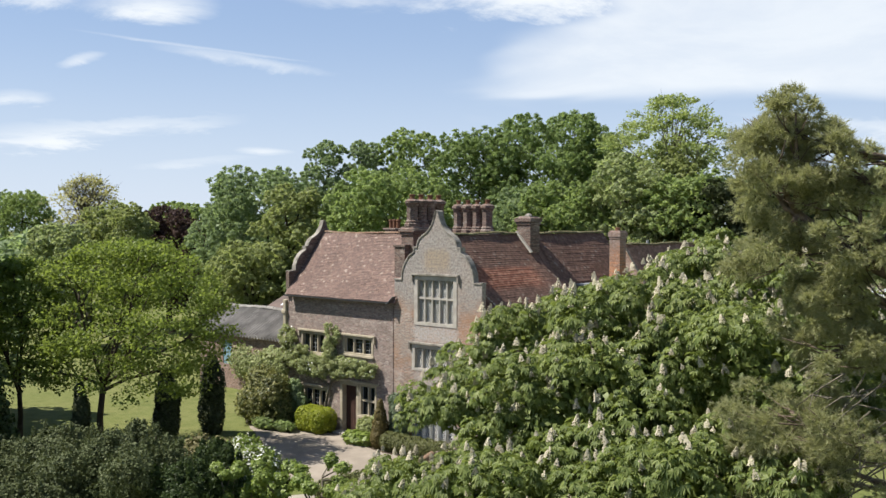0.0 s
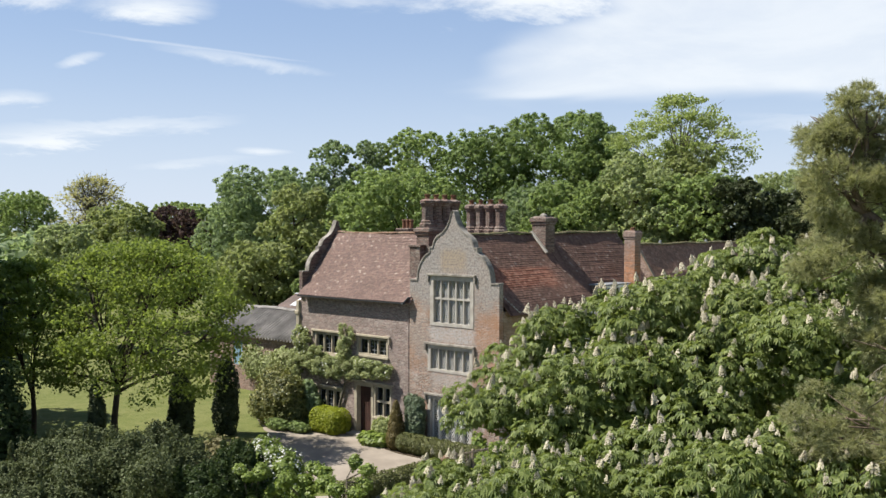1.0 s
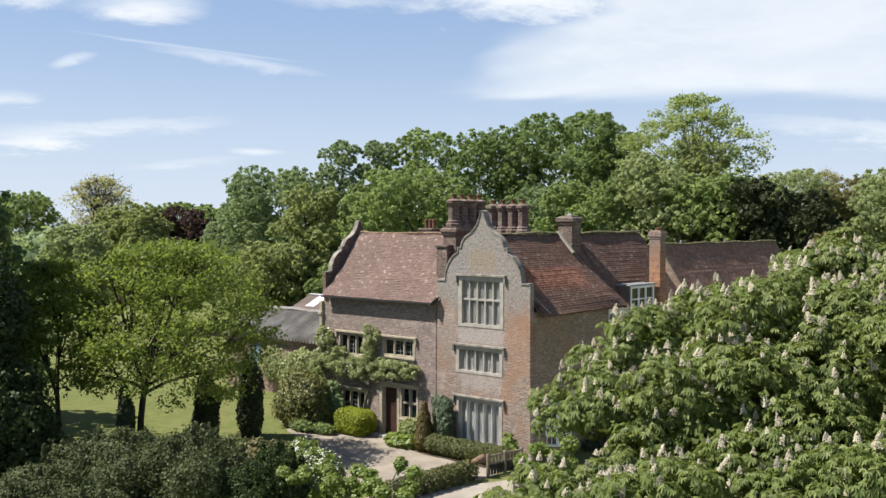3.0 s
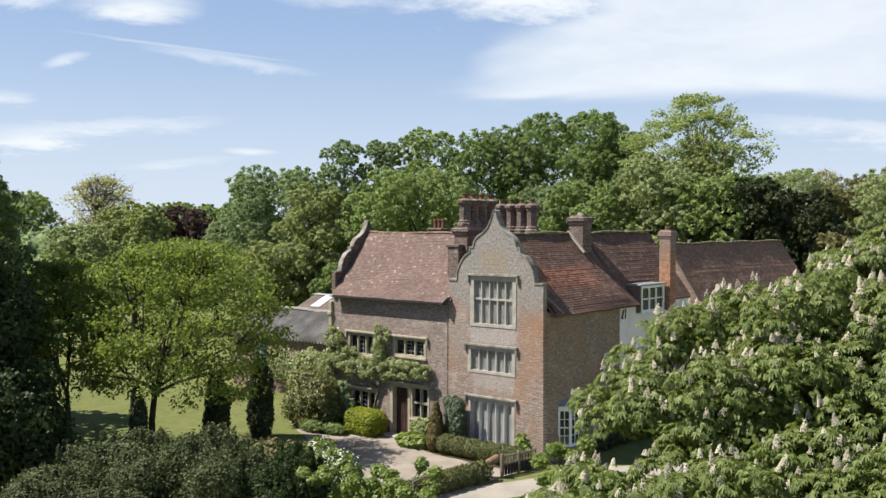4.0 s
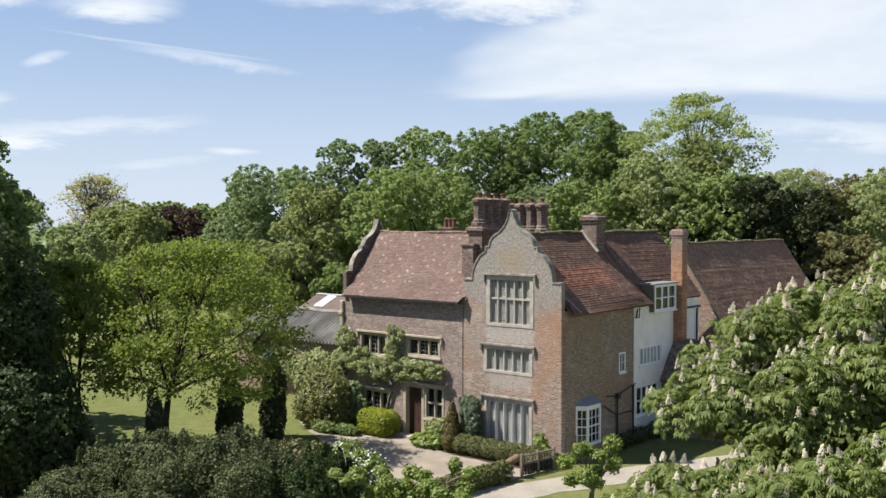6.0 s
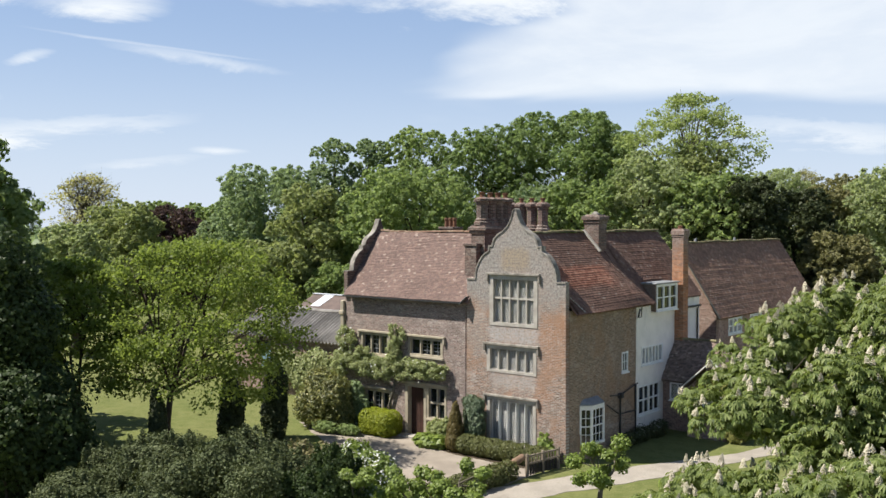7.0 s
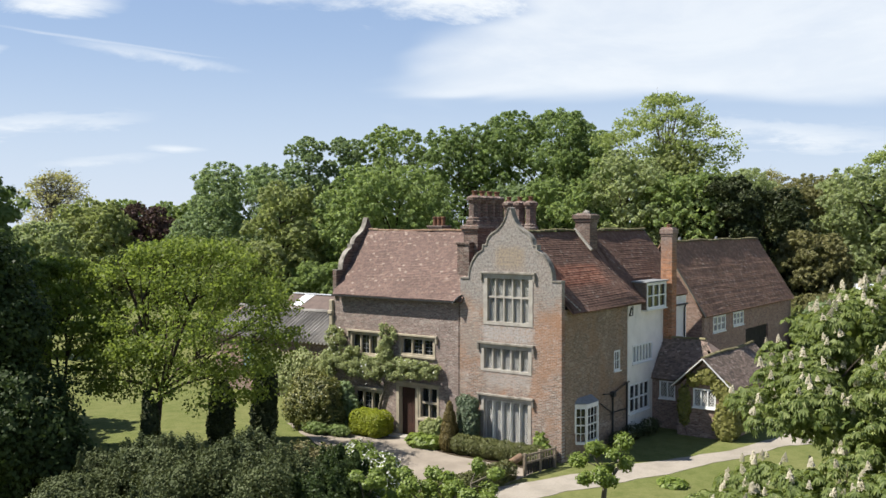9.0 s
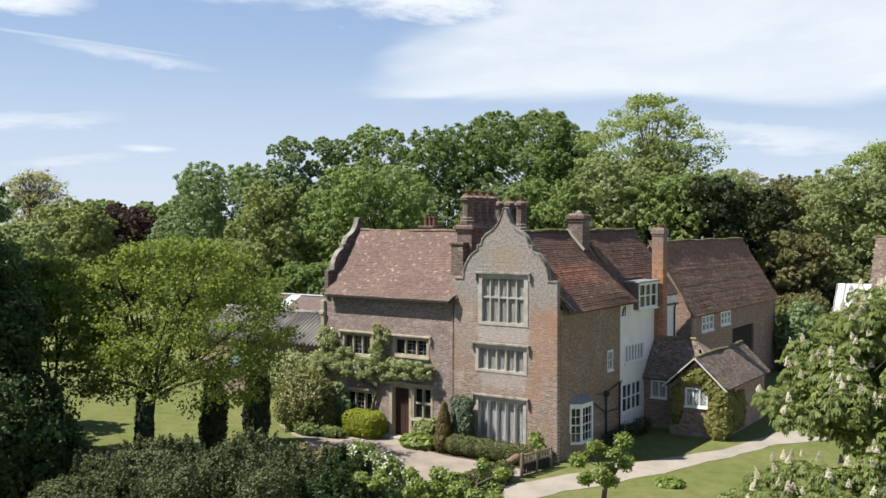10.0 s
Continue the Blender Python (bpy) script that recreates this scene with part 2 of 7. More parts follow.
BRICK_BAY = brick_mat("brick_bay", "x", (0.265, 0.158, 0.112), (0.188, 0.122, 0.098), (0.285, 0.265, 0.238), (0.205, 0.172, 0.148), 0.5, (0.249, 0.237, 0.222), 7.2, (0.294, 0.152, 0.081),
                      ((-4.4, -1.5, 5.35, 6.15, (0.40, 0.39, 0.38), 0.75), (-4.2, -1.7, 3.15, 3.85, (0.38, 0.36, 0.34), 0.7), (-3.6, -2.1, 8.85, 9.85, (0.32, 0.225, 0.12), 0.5), (-5.7, -4.6, 4.6, 7.0, (0.30, 0.27, 0.24), 0.4), (-1.3, 0.0, 4.3, 6.9, (0.34, 0.17, 0.09), 0.45)))
BRICK_WING = brick_mat("brick_wing", "x", (0.232, 0.160, 0.138), (0.196, 0.145, 0.130), (0.250, 0.220, 0.195), (0.205, 0.165, 0.150), 0.6)
BRICK_SIDE = brick_mat("brick_side", "y", (0.255, 0.175, 0.125), (0.200, 0.145, 0.108), (0.265, 0.220, 0.172), (0.215, 0.165, 0.125), 0.55, None, 99.0, (0.271, 0.163, 0.093))
BRICK_CHIM = brick_mat("brick_chimney", "x", (0.142, 0.083, 0.068), (0.100, 0.066, 0.057), (0.170, 0.145, 0.122), (0.092, 0.075, 0.066), 0.5)
BRICK_CHIM2 = brick_mat("brick_orange_chimney", "x", (0.390, 0.160, 0.072), (0.310, 0.125, 0.062), (0.280, 0.207, 0.158), (0.206, 0.123, 0.084), 0.5, (0.187, 0.159, 0.147), 9.3)
BRICK_BARN = brick_mat("brick_barn", "y", (0.300, 0.185, 0.150), (0.250, 0.155, 0.128), (0.290, 0.220, 0.185), (0.290, 0.200, 0.165), 0.4)
BRICK_BARN_S = brick_mat("brick_barn_south", "x", (0.235, 0.148, 0.118), (0.195, 0.124, 0.100), (0.240, 0.190, 0.158), (0.225, 0.165, 0.132), 0.4)
STONE = plain("limestone", (0.430, 0.400, 0.355), (0.310, 0.285, 0.252), 2.5, 25.0, 0.9, 0.2, 0.5)
STONE_WARM = plain("warm_sandstone", (0.400, 0.350, 0.265), (0.300, 0.262, 0.200), 2.5, 25.0, 0.9, 0.2, 0.5)
COPING = plain("weathered_coping", (0.310, 0.285, 0.250), (0.135, 0.122, 0.104), 3.0, 14.0, 0.95, 0.15, 0.6)
g = Nodes("limewashed_render")
c = g.mix(g.band(g.noise(1.1, 4), 0.3, 0.7), (0.80, 0.765, 0.72), (0.70, 0.67, 0.63))
runs = g.math("MULTIPLY", g.band(g.noise(1.6, 5, 0.65, stretch=(1.0, 1.0, 0.22)), 0.55, 0.72), g.band(g.noise(7.0, 4, 0.7, stretch=(1.0, 1.0, 0.4)), 0.40, 0.62))
c = g.mix(g.math("MULTIPLY", runs, 0.55), c, (0.36, 0.34, 0.31))
g.bump(g.noise(14.0, 4), 0.25, 0.01)
RENDER_WHITE = g.done(c, 0.9, 0.2)
WHITE_PAINT = plain("white_paint", (0.80, 0.80, 0.78), (0.74, 0.74, 0.72), 4.0, 30.0, 0.5, 0.4, 0.1)
LATTICE_MAT = plain("pale_glazing_bars", (0.700, 0.690, 0.660), (0.600, 0.590, 0.560), 5.0, 30.0, 0.6, 0.3, 0.1)
LEAD = plain("lead_sheet", (0.248, 0.257, 0.265), (0.182, 0.190, 0.198), 5.0, 30.0, 0.55, 0.4, 0.3)
IRON = plain("black_iron", (0.024, 0.024, 0.026), (0.038, 0.038, 0.038), 5.0, 40.0, 0.6, 0.4, 0.2)
DOOR_WOOD = plain("dark_oak", (0.062, 0.029, 0.022), (0.041, 0.022, 0.017), 4.0, 30.0, 0.7, 0.3, 0.4)
BARN_DOOR = plain("black_boarding", (0.024, 0.024, 0.022), (0.038, 0.033, 0.030), 4.0, 30.0, 0.8, 0.2, 0.4)
WEATHERED_WOOD = plain("weathered_oak", (0.248, 0.207, 0.157), (0.174, 0.141, 0.107), 6.0, 40.0, 0.9, 0.2, 0.5)
STUMP_WOOD = plain("pale_log", (0.248, 0.165, 0.107), (0.165, 0.107, 0.074), 5.0, 30.0, 0.9, 0.2, 0.6)
TERRACOTTA = plain("terracotta_pot", (0.174, 0.084, 0.049), (0.127, 0.068, 0.045), 4.0, 30.0, 0.85, 0.2, 0.3)
GREY_SHEET = plain("grey_corrugated_sheet", (0.297, 0.279, 0.258), (0.122, 0.113, 0.103), 0.55, 18.0, 0.8, 0.3, 0.3)
BROWN_SHEET = plain("brown_sheet_roof", (0.150, 0.112, 0.098), (0.098, 0.076, 0.068), 0.9, 14.0, 0.9, 0.2, 0.4)
WHITE_SHEET = plain("white_sheet_roof", (0.620, 0.637, 0.662), (0.562, 0.579, 0.612), 2.0, 20.0, 0.5, 0.4, 0.1)
INSIDE = plain("dim_plaster", (0.083, 0.074, 0.066), (0.066, 0.058, 0.050), 2.0, 10.0, 0.9, 0.1, 0.1)
TILE_WING = tile_mat("tiles_wing", [(0.0, (0.144, 0.101, 0.088)), (0.5, (0.180, 0.122, 0.105)), (0.95, (0.214, 0.145, 0.122)), (1.0, (0.352, 0.282, 0.240))], (0.330, 0.300, 0.262), 0.35)
TILE_EAST = tile_mat("tiles_east", [(0.0, (0.118, 0.070, 0.055)), (0.5, (0.163, 0.095, 0.072)), (0.95, (0.204, 0.122, 0.093)), (1.0, (0.265, 0.204, 0.171))], (0.246, 0.209, 0.143), 0.45, (8.0, 8.95))
TILE_BARN = tile_mat("tiles_barn", [(0.0, (0.184, 0.109, 0.078)), (0.5, (0.263, 0.152, 0.109)), (0.95, (0.342, 0.203, 0.146)), (1.0, (0.438, 0.324, 0.260))], (0.420, 0.370, 0.270), 0.6)
TILE_DARK = tile_mat("tiles_porch", [(0.0, (0.120, 0.094, 0.078)), (0.5, (0.204, 0.152, 0.126)), (0.95, (0.288, 0.210, 0.176)), (1.0, (0.416, 0.344, 0.296))], (0.330, 0.300, 0.240), 0.5)
RIDGE_TILE = tile_mat("ridge_tiles", [(0.0, (0.141, 0.087, 0.058)), (0.6, (0.212, 0.134, 0.093)), (1.0, (0.259, 0.196, 0.139))], (0.157, 0.196, 0.139), 0.5)
RIDGE_MOSS = tile_mat("mossy_ridge_tiles", [(0.0, (0.105, 0.092, 0.050)), (0.6, (0.165, 0.145, 0.075)), (1.0, (0.235, 0.210, 0.120))], (0.240, 0.240, 0.090), 0.6)

g = Nodes("window_glass")
GLASS = g.done((0.012, 0.015, 0.018), 0.06, 0.6)

g = Nodes("glass_before_blind")
BLIND = g.done(g.mix(g.band(g.noise(3.0, 3), 0.4, 0.6), (0.22, 0.23, 0.24), (0.34, 0.35, 0.36)), 0.1, 0.6)

g = Nodes("ground_turf")
ax = g.axes()
mow = g.band(g.noise(0.12, 4, 0.6), 0.3, 0.7)
c = g.mix(mow, (0.125, 0.143, 0.045), (0.168, 0.170, 0.066))
c = g.mix(g.math("MULTIPLY", g.band(g.noise(1.3, 5, 0.7), 0.40, 0.72), 0.7), c, (0.080, 0.100, 0.026))
c = g.mix(g.math("MULTIPLY", g.band(g.noise(5.0, 4, 0.7), 0.5, 0.7), 0.35), c, (0.215, 0.205, 0.095))
c = g.mix(g.math("MULTIPLY", g.band(g.noise(18.0, 3), 0.4, 0.8), 0.5), c, (0.05, 0.075, 0.015))
g.bump(g.noise(25.0, 4), 0.7, 0.05)
TURF = g.done(c, 0.95, 0.1)

g = Nodes("pale_gravel")
c = g.mix(g.band(g.noise(0.6, 5, 0.65), 0.35, 0.7), (0.335, 0.30, 0.255), (0.26, 0.232, 0.195))
c = g.mix(g.math("MULTIPLY", g.band(g.noise(14.0, 4, 0.75), 0.45, 0.7), 0.55), c, (0.20, 0.175, 0.145))
c = g.mix(g.math("MULTIPLY", g.band(g.noise(2.2, 4), 0.58, 0.75), 0.35), c, (0.22, 0.20, 0.13))
g.bump(g.noise(60.0, 2), 0.6, 0.02)
GRAVEL = g.done(c, 0.95, 0.15)
COURT = plain("brown_gravel", (0.305, 0.264, 0.220), (0.225, 0.192, 0.158), 0.7, 16.0, 0.95, 0.1, 0.6)
SOIL = plain("dark_bed_soil", (0.045, 0.035, 0.024), (0.066, 0.050, 0.033), 1.5, 20.0, 0.95, 0.1, 0.6)

BARK = plain("grey_brown_bark", (0.083, 0.066, 0.050), (0.054, 0.043, 0.033), 3.0, 18.0, 0.95, 0.1, 0.8, 0.03)
BARK_PINE = plain("pine_bark", (0.162, 0.123, 0.095), (0.105, 0.081, 0.067), 3.0, 16.0, 0.95, 0.1, 0.8, 0.03)
BARK_PALE = plain("pale_bark", (0.165, 0.149, 0.116), (0.116, 0.100, 0.079), 3.0, 16.0, 0.95, 0.1, 0.8, 0.03)
LEAF_CHESTNUT = leaf_mat("chestnut_leaves", (0.032, 0.056, 0.012), (0.112, 0.150, 0.038), (0.262, 0.298, 0.108), 0.25, 0.34)
LEAF_BLOSSOM = plain("cream_blossom", (0.52, 0.475, 0.36), (0.43, 0.38, 0.28), 14.0, 60.0, 0.9, 0.1, 0.4)
LEAF_LIME = leaf_mat("bright_maple_leaves", (0.081, 0.113, 0.021), (0.154, 0.201, 0.042), (0.24, 0.288, 0.078), 0.2, 0.5)
LEAF_DARK = leaf_mat("dark_hedge_tree_leaves", (0.024, 0.037, 0.013), (0.039, 0.061, 0.020), (0.064, 0.091, 0.031), 0.15, 0.3)
LEAF_GREEN = leaf_mat("green_leaves", (0.105, 0.146, 0.053), (0.205, 0.265, 0.101), (0.328, 0.394, 0.177), 0.12, 0.50)
LEAF_OAK = leaf_mat("dark_oak_leaves", (0.078, 0.113, 0.043), (0.154, 0.211, 0.082), (0.255, 0.32, 0.139), 0.12, 0.46)
LEAF_SOFT = leaf_mat("soft_spring_leaves", (0.152, 0.186, 0.09), (0.27, 0.31, 0.157), (0.388, 0.428, 0.239), 0.12, 0.50)
LEAF_DEEP = leaf_mat("deep_green_leaves", (0.104, 0.143, 0.075), (0.19, 0.245, 0.127), (0.294, 0.359, 0.203), 0.12, 0.46)
LEAF_OLIVE = leaf_mat("olive_leaves", (0.161, 0.186, 0.076), (0.253, 0.285, 0.124), (0.356, 0.385, 0.178), 0.12, 0.48)
LEAF_ASH = leaf_mat("pale_spring_leaves", (0.145, 0.182, 0.061), (0.242, 0.290, 0.109), (0.351, 0.399, 0.169), 0.15, 0.45)
LEAF_YELLOW = leaf_mat("yellow_green_leaves", (0.147, 0.150, 0.039), (0.215, 0.213, 0.067), (0.283, 0.272, 0.101), 0.15, 0.4)
LEAF_BUD = leaf_mat("pale_budding_leaves", (0.230, 0.215, 0.100), (0.330, 0.310, 0.150), (0.440, 0.410, 0.210), 0.1, 0.45)
LEAF_COPPER = leaf_mat("copper_leaves", (0.051, 0.033, 0.033), (0.083, 0.053, 0.051), (0.125, 0.083, 0.076), 0.1, 0.3)
LEAF_YEW = leaf_mat("yew_needles", (0.025, 0.033, 0.015), (0.043, 0.055, 0.022), (0.075, 0.09, 0.04), 0.15, 0.15)
LEAF_BROWN = leaf_mat("brownish_leaves", (0.115, 0.112, 0.050), (0.180, 0.172, 0.078), (0.260, 0.245, 0.118), 0.12, 0.32)
LEAF_HOLLY = leaf_mat("blue_green_holly_leaves", (0.040, 0.062, 0.034), (0.085, 0.118, 0.066), (0.150, 0.185, 0.110), 0.3, 0.2)
LEAF_HOLM = leaf_mat("glossy_evergreen_leaves", (0.035, 0.045, 0.019), (0.068, 0.084, 0.035), (0.143, 0.161, 0.079), 0.12, 0.15, 0.6)
LEAF_BOX = leaf_mat("bright_box_leaves", (0.145, 0.179, 0.013), (0.238, 0.271, 0.022), (0.339, 0.367, 0.039), 0.3, 0.35)
LEAF_HEDGE = leaf_mat("hedge_leaves", (0.057, 0.065, 0.020), (0.089, 0.098, 0.031), (0.136, 0.142, 0.045), 0.25, 0.2)
LEAF_CONE = leaf_mat("bronze_yew_leaves", (0.067, 0.051, 0.015), (0.100, 0.078, 0.024), (0.147, 0.120, 0.040), 0.2, 0.15)
LEAF_CREEPER = leaf_mat("wisteria_leaves", (0.160, 0.191, 0.076), (0.271, 0.304, 0.140), (0.404, 0.424, 0.222), 0.15, 0.35)
LEAF_VARIEG = leaf_mat("variegated_leaves", (0.046, 0.060, 0.018), (0.098, 0.112, 0.032), (0.340, 0.315, 0.110), 0.35, 0.2)
LEAF_FRESH = leaf_mat("fresh_shoots", (0.092, 0.133, 0.024), (0.154, 0.209, 0.039), (0.234, 0.290, 0.067), 0.4, 0.35)
LEAF_PINE = leaf_mat("pine_needles", (0.110, 0.120, 0.060), (0.255, 0.262, 0.142), (0.425, 0.415, 0.250), 0.1, 0.42)
FLOWER_WHITE = plain("white_flowers", (0.662, 0.653, 0.596), (0.596, 0.596, 0.529), 20.0, 60.0, 0.8, 0.2, 0.2)


# ---- mesh helpers ----
def mesh_object(name, me, material, parent=None, label="", at=None):
    if material:
        me.materials.append(material)
    ob = new(name, me)
    if at is not None:
        ob.matrix_basis = at
    if parent:
        ob.parent = parent
    if label:
        tagged(ob, label)
    return ob


def part(name, bm, material, parent, label="", smooth=False):
    """Links a bmesh as one mesh object under a thing or a part."""
    me = bpy.data.meshes.new(name)
    bmesh.ops.recalc_face_normals(bm, faces=bm.faces[:])
    bm.to_mesh(me)
    bm.free()
    if smooth:
        me.shade_smooth()
    return mesh_object(name, me, material, parent, label)


def thing(name, label, category, at=(0, 0, 0), group="", kind=""):
    ob = new(name)
    ob.location = at
    ob.empty_display_size = 0.2
    return tagged(ob, label, category, group, kind)


def arrays_mesh(name, verts, faces):
    """A mesh out of numpy arrays: verts (n, 3), faces (m, 3 or 4)."""
    me = bpy.data.meshes.new(name)
    verts, faces = np.asarray(verts, np.float32), np.asarray(faces, np.int32)
    k = faces.shape[1]
    me.vertices.add(len(verts))
    me.vertices.foreach_set("co", verts.ravel())
    me.loops.add(faces.size)
    me.loops.foreach_set("vertex_index", faces.ravel())
    me.polygons.add(len(faces))
    me.polygons.foreach_set("loop_start", np.arange(0, faces.size, k, dtype=np.int32))
    me.update(calc_edges=True)
    return me


def box(bm, x0, x1, y0, y1, z0, z1, bevel=0.0):
    vs = [bm.verts.new(p) for p in ((x0, y0, z0), (x1, y0, z0), (x1, y1, z0), (x0, y1, z0), (x0, y0, z1), (x1, y0, z1), (x1, y1, z1), (x0, y1, z1))]
    fs = [bm.faces.new([vs[i] for i in f]) for f in ((3, 2, 1, 0), (4, 5, 6, 7), (0, 1, 5, 4), (1, 2, 6, 5), (2, 3, 7, 6), (3, 0, 4, 7))]
    if bevel:
        bmesh.ops.bevel(bm, geom=list({e for f in fs for e in f.edges}), offset=bevel, segments=1, affect="EDGES")
    return vs


def beam(bm, a, b, w, h, up=(0, 0, 1)):
    """A bar of w x h from a to b."""
    a, b = Vector(a), Vector(b)
    d = (b - a).normalized()
    s = d.cross(Vector(up))
    if s.length < 1e-4:
        s = d.cross(Vector((1, 0, 0)))
    s.normalize()
    u = s.cross(d)
    vs = []
    for p in (a, b):
        for i, j in ((-1, -1), (1, -1), (1, 1), (-1, 1)):
            vs.append(bm.verts.new(p + s * (i * w / 2) + u * (j * h / 2)))
    for f in ((3, 2, 1, 0), (4, 5, 6, 7), (0, 1, 5, 4), (1, 2, 6, 5), (2, 3, 7, 6), (3, 0, 4, 7)):
        bm.faces.new([vs[i] for i in f])


def lathe(bm, x, y, profile, sides=8, turn=0.0):
    """A turned or many-sided solid round the z line at x, y; profile: (radius, z) from the bottom up."""
    rings = []
    for r, z in profile:
        rings.append([bm.verts.new((x + r * math.cos(turn + 2 * math.pi * i / sides), y + r * math.sin(turn + 2 * math.pi * i / sides), z)) for i in range(sides)])
    for a, b in zip(rings, rings[1:]):
        for i in range(sides):
            bm.faces.new((a[i], a[(i + 1) % sides], b[(i + 1) % sides], b[i]))
    bm.faces.new(rings[0][::-1])
    bm.faces.new(rings[-1])


def tube(bm, pts, radii, sides=6):
    pts = [Vector(p) for p in pts]
    rings = []
    for i, p in enumerate(pts):
        d = (pts[min(i + 1, len(pts) - 1)] - pts[max(i - 1, 0)]).normalized()
        s = d.cross(Vector((0.3, 0.2, 1.0) if abs(d.z) < 0.9 else (1, 0, 0))).normalized()
        u = d.cross(s)
        rings.append([bm.verts.new(p + (s * math.cos(a) + u * math.sin(a)) * radii[i]) for a in [2 * math.pi * k / sides for k in range(sides)]])
    for a, b in zip(rings, rings[1:]):
        for i in range(sides):
            bm.faces.new((a[i], a[(i + 1) % sides], b[(i + 1) % sides], b[i]))
    bm.faces.new(rings[-1])
    bm.faces.new(rings[0][::-1])


def place(u, along, off, z):
    """A point of a wall's plane: u metres along it, off metres out of its face towards the south or the east."""
    return (u, -off, z) if along == "x" else (off, u, z)


def wall(name, outline, holes, along, face, thick, material, parent, label=""):
    """A wall of real thickness with openings cut through. outline, holes: (u, z) rings; face: the plane's y (along x) or x (along y)."""
    bm = bmesh.new()
    edges = []
    for ring in [outline] + holes:
        vs = [bm.verts.new((u, face, z) if along == "x" else (face, u, z)) for u, z in ring]
        edges += [bm.edges.new((vs[i], vs[(i + 1) % len(vs)])) for i in range(len(vs))]
    bmesh.ops.triangle_fill(bm, use_beauty=True, use_dissolve=False, edges=edges)
    got = bmesh.ops.extrude_face_region(bm, geom=bm.faces[:])
    move = (0, thick, 0) if along == "x" else (-thick, 0, 0)
    bmesh.ops.translate(bm, verts=[v for v in got["geom"] if isinstance(v, bmesh.types.BMVert)], vec=move)
    return part(name, bm, material, parent, label)


def rect(u0, u1, z0, z1):
    return [(u0, z0), (u1, z0), (u1, z1), (u0, z1)]


def wbox(bm, along, face, u0, u1, o0, o1, z0, z1, bevel=0.0):
    """A box on a wall: from o0 to o1 metres out of its face."""
    if along == "x":
        box(bm, u0, u1, face - o1, face - o0, z0, z1, bevel)
    else:
        box(bm, face + o0, face + o1, u0, u1, z0, z1, bevel)


def strip(bm, along, face, off, a, b, w, t):
    """A flat bar in a wall's plane from a to b, both (u, z)."""
    d = Vector((b[0] - a[0], b[1] - a[1])).normalized()
    n = Vector((-d.y, d.x)) * (w / 2)
    ring = [(a[0] + n.x, a[1] + n.y), (b[0] + n.x, b[1] + n.y), (b[0] - n.x, b[1] - n.y), (a[0] - n.x, a[1] - n.y)]
    lo, hi = [], []
    for u, z in ring:
        for o, out in ((off, lo), (off + t, hi)):
            out.append(bm.verts.new((u, face - o, z) if along == "x" else (face + o, u, z)))
    bm.faces.new(lo)
    bm.faces.new(hi)
    for i in range(4):
        bm.faces.new((lo[i], lo[(i + 1) % 4], hi[(i + 1) % 4], hi[i]))


def lattice(along, face, off, u0, u1, z0, z1, cell_w, cell_h, bar, parent, material, label=""):
    """Diamond glazing bars over one light."""
    bm = bmesh.new()
    slope = cell_h / cell_w
    for sgn in (1, -1):
        k = -int((z1 - z0) / cell_h + (u1 - u0) / cell_w) - 2
        while k < int((z1 - z0) / cell_h + (u1 - u0) / cell_w) + 3:
            # the line z = zc + sgn * slope * (u - u0)
            zc = z0 + k * cell_h
            pts = []
            for u in (u0, u1):
                z = zc + sgn * slope * (u - u0)
                if z0 <= z <= z1:
                    pts.append((u, z))
            for z in (z0, z1):
                u = u0 + (z - zc) / (sgn * slope)
                if u0 < u < u1:
                    pts.append((u, z))
            if len(pts) >= 2 and (Vector(pts[0]) - Vector(pts[1])).length > 0.03:
                strip(bm, along, face, off, pts[0], pts[1], bar, 0.012)
            k += 1
    return part("lattice", bm, material, parent, label)


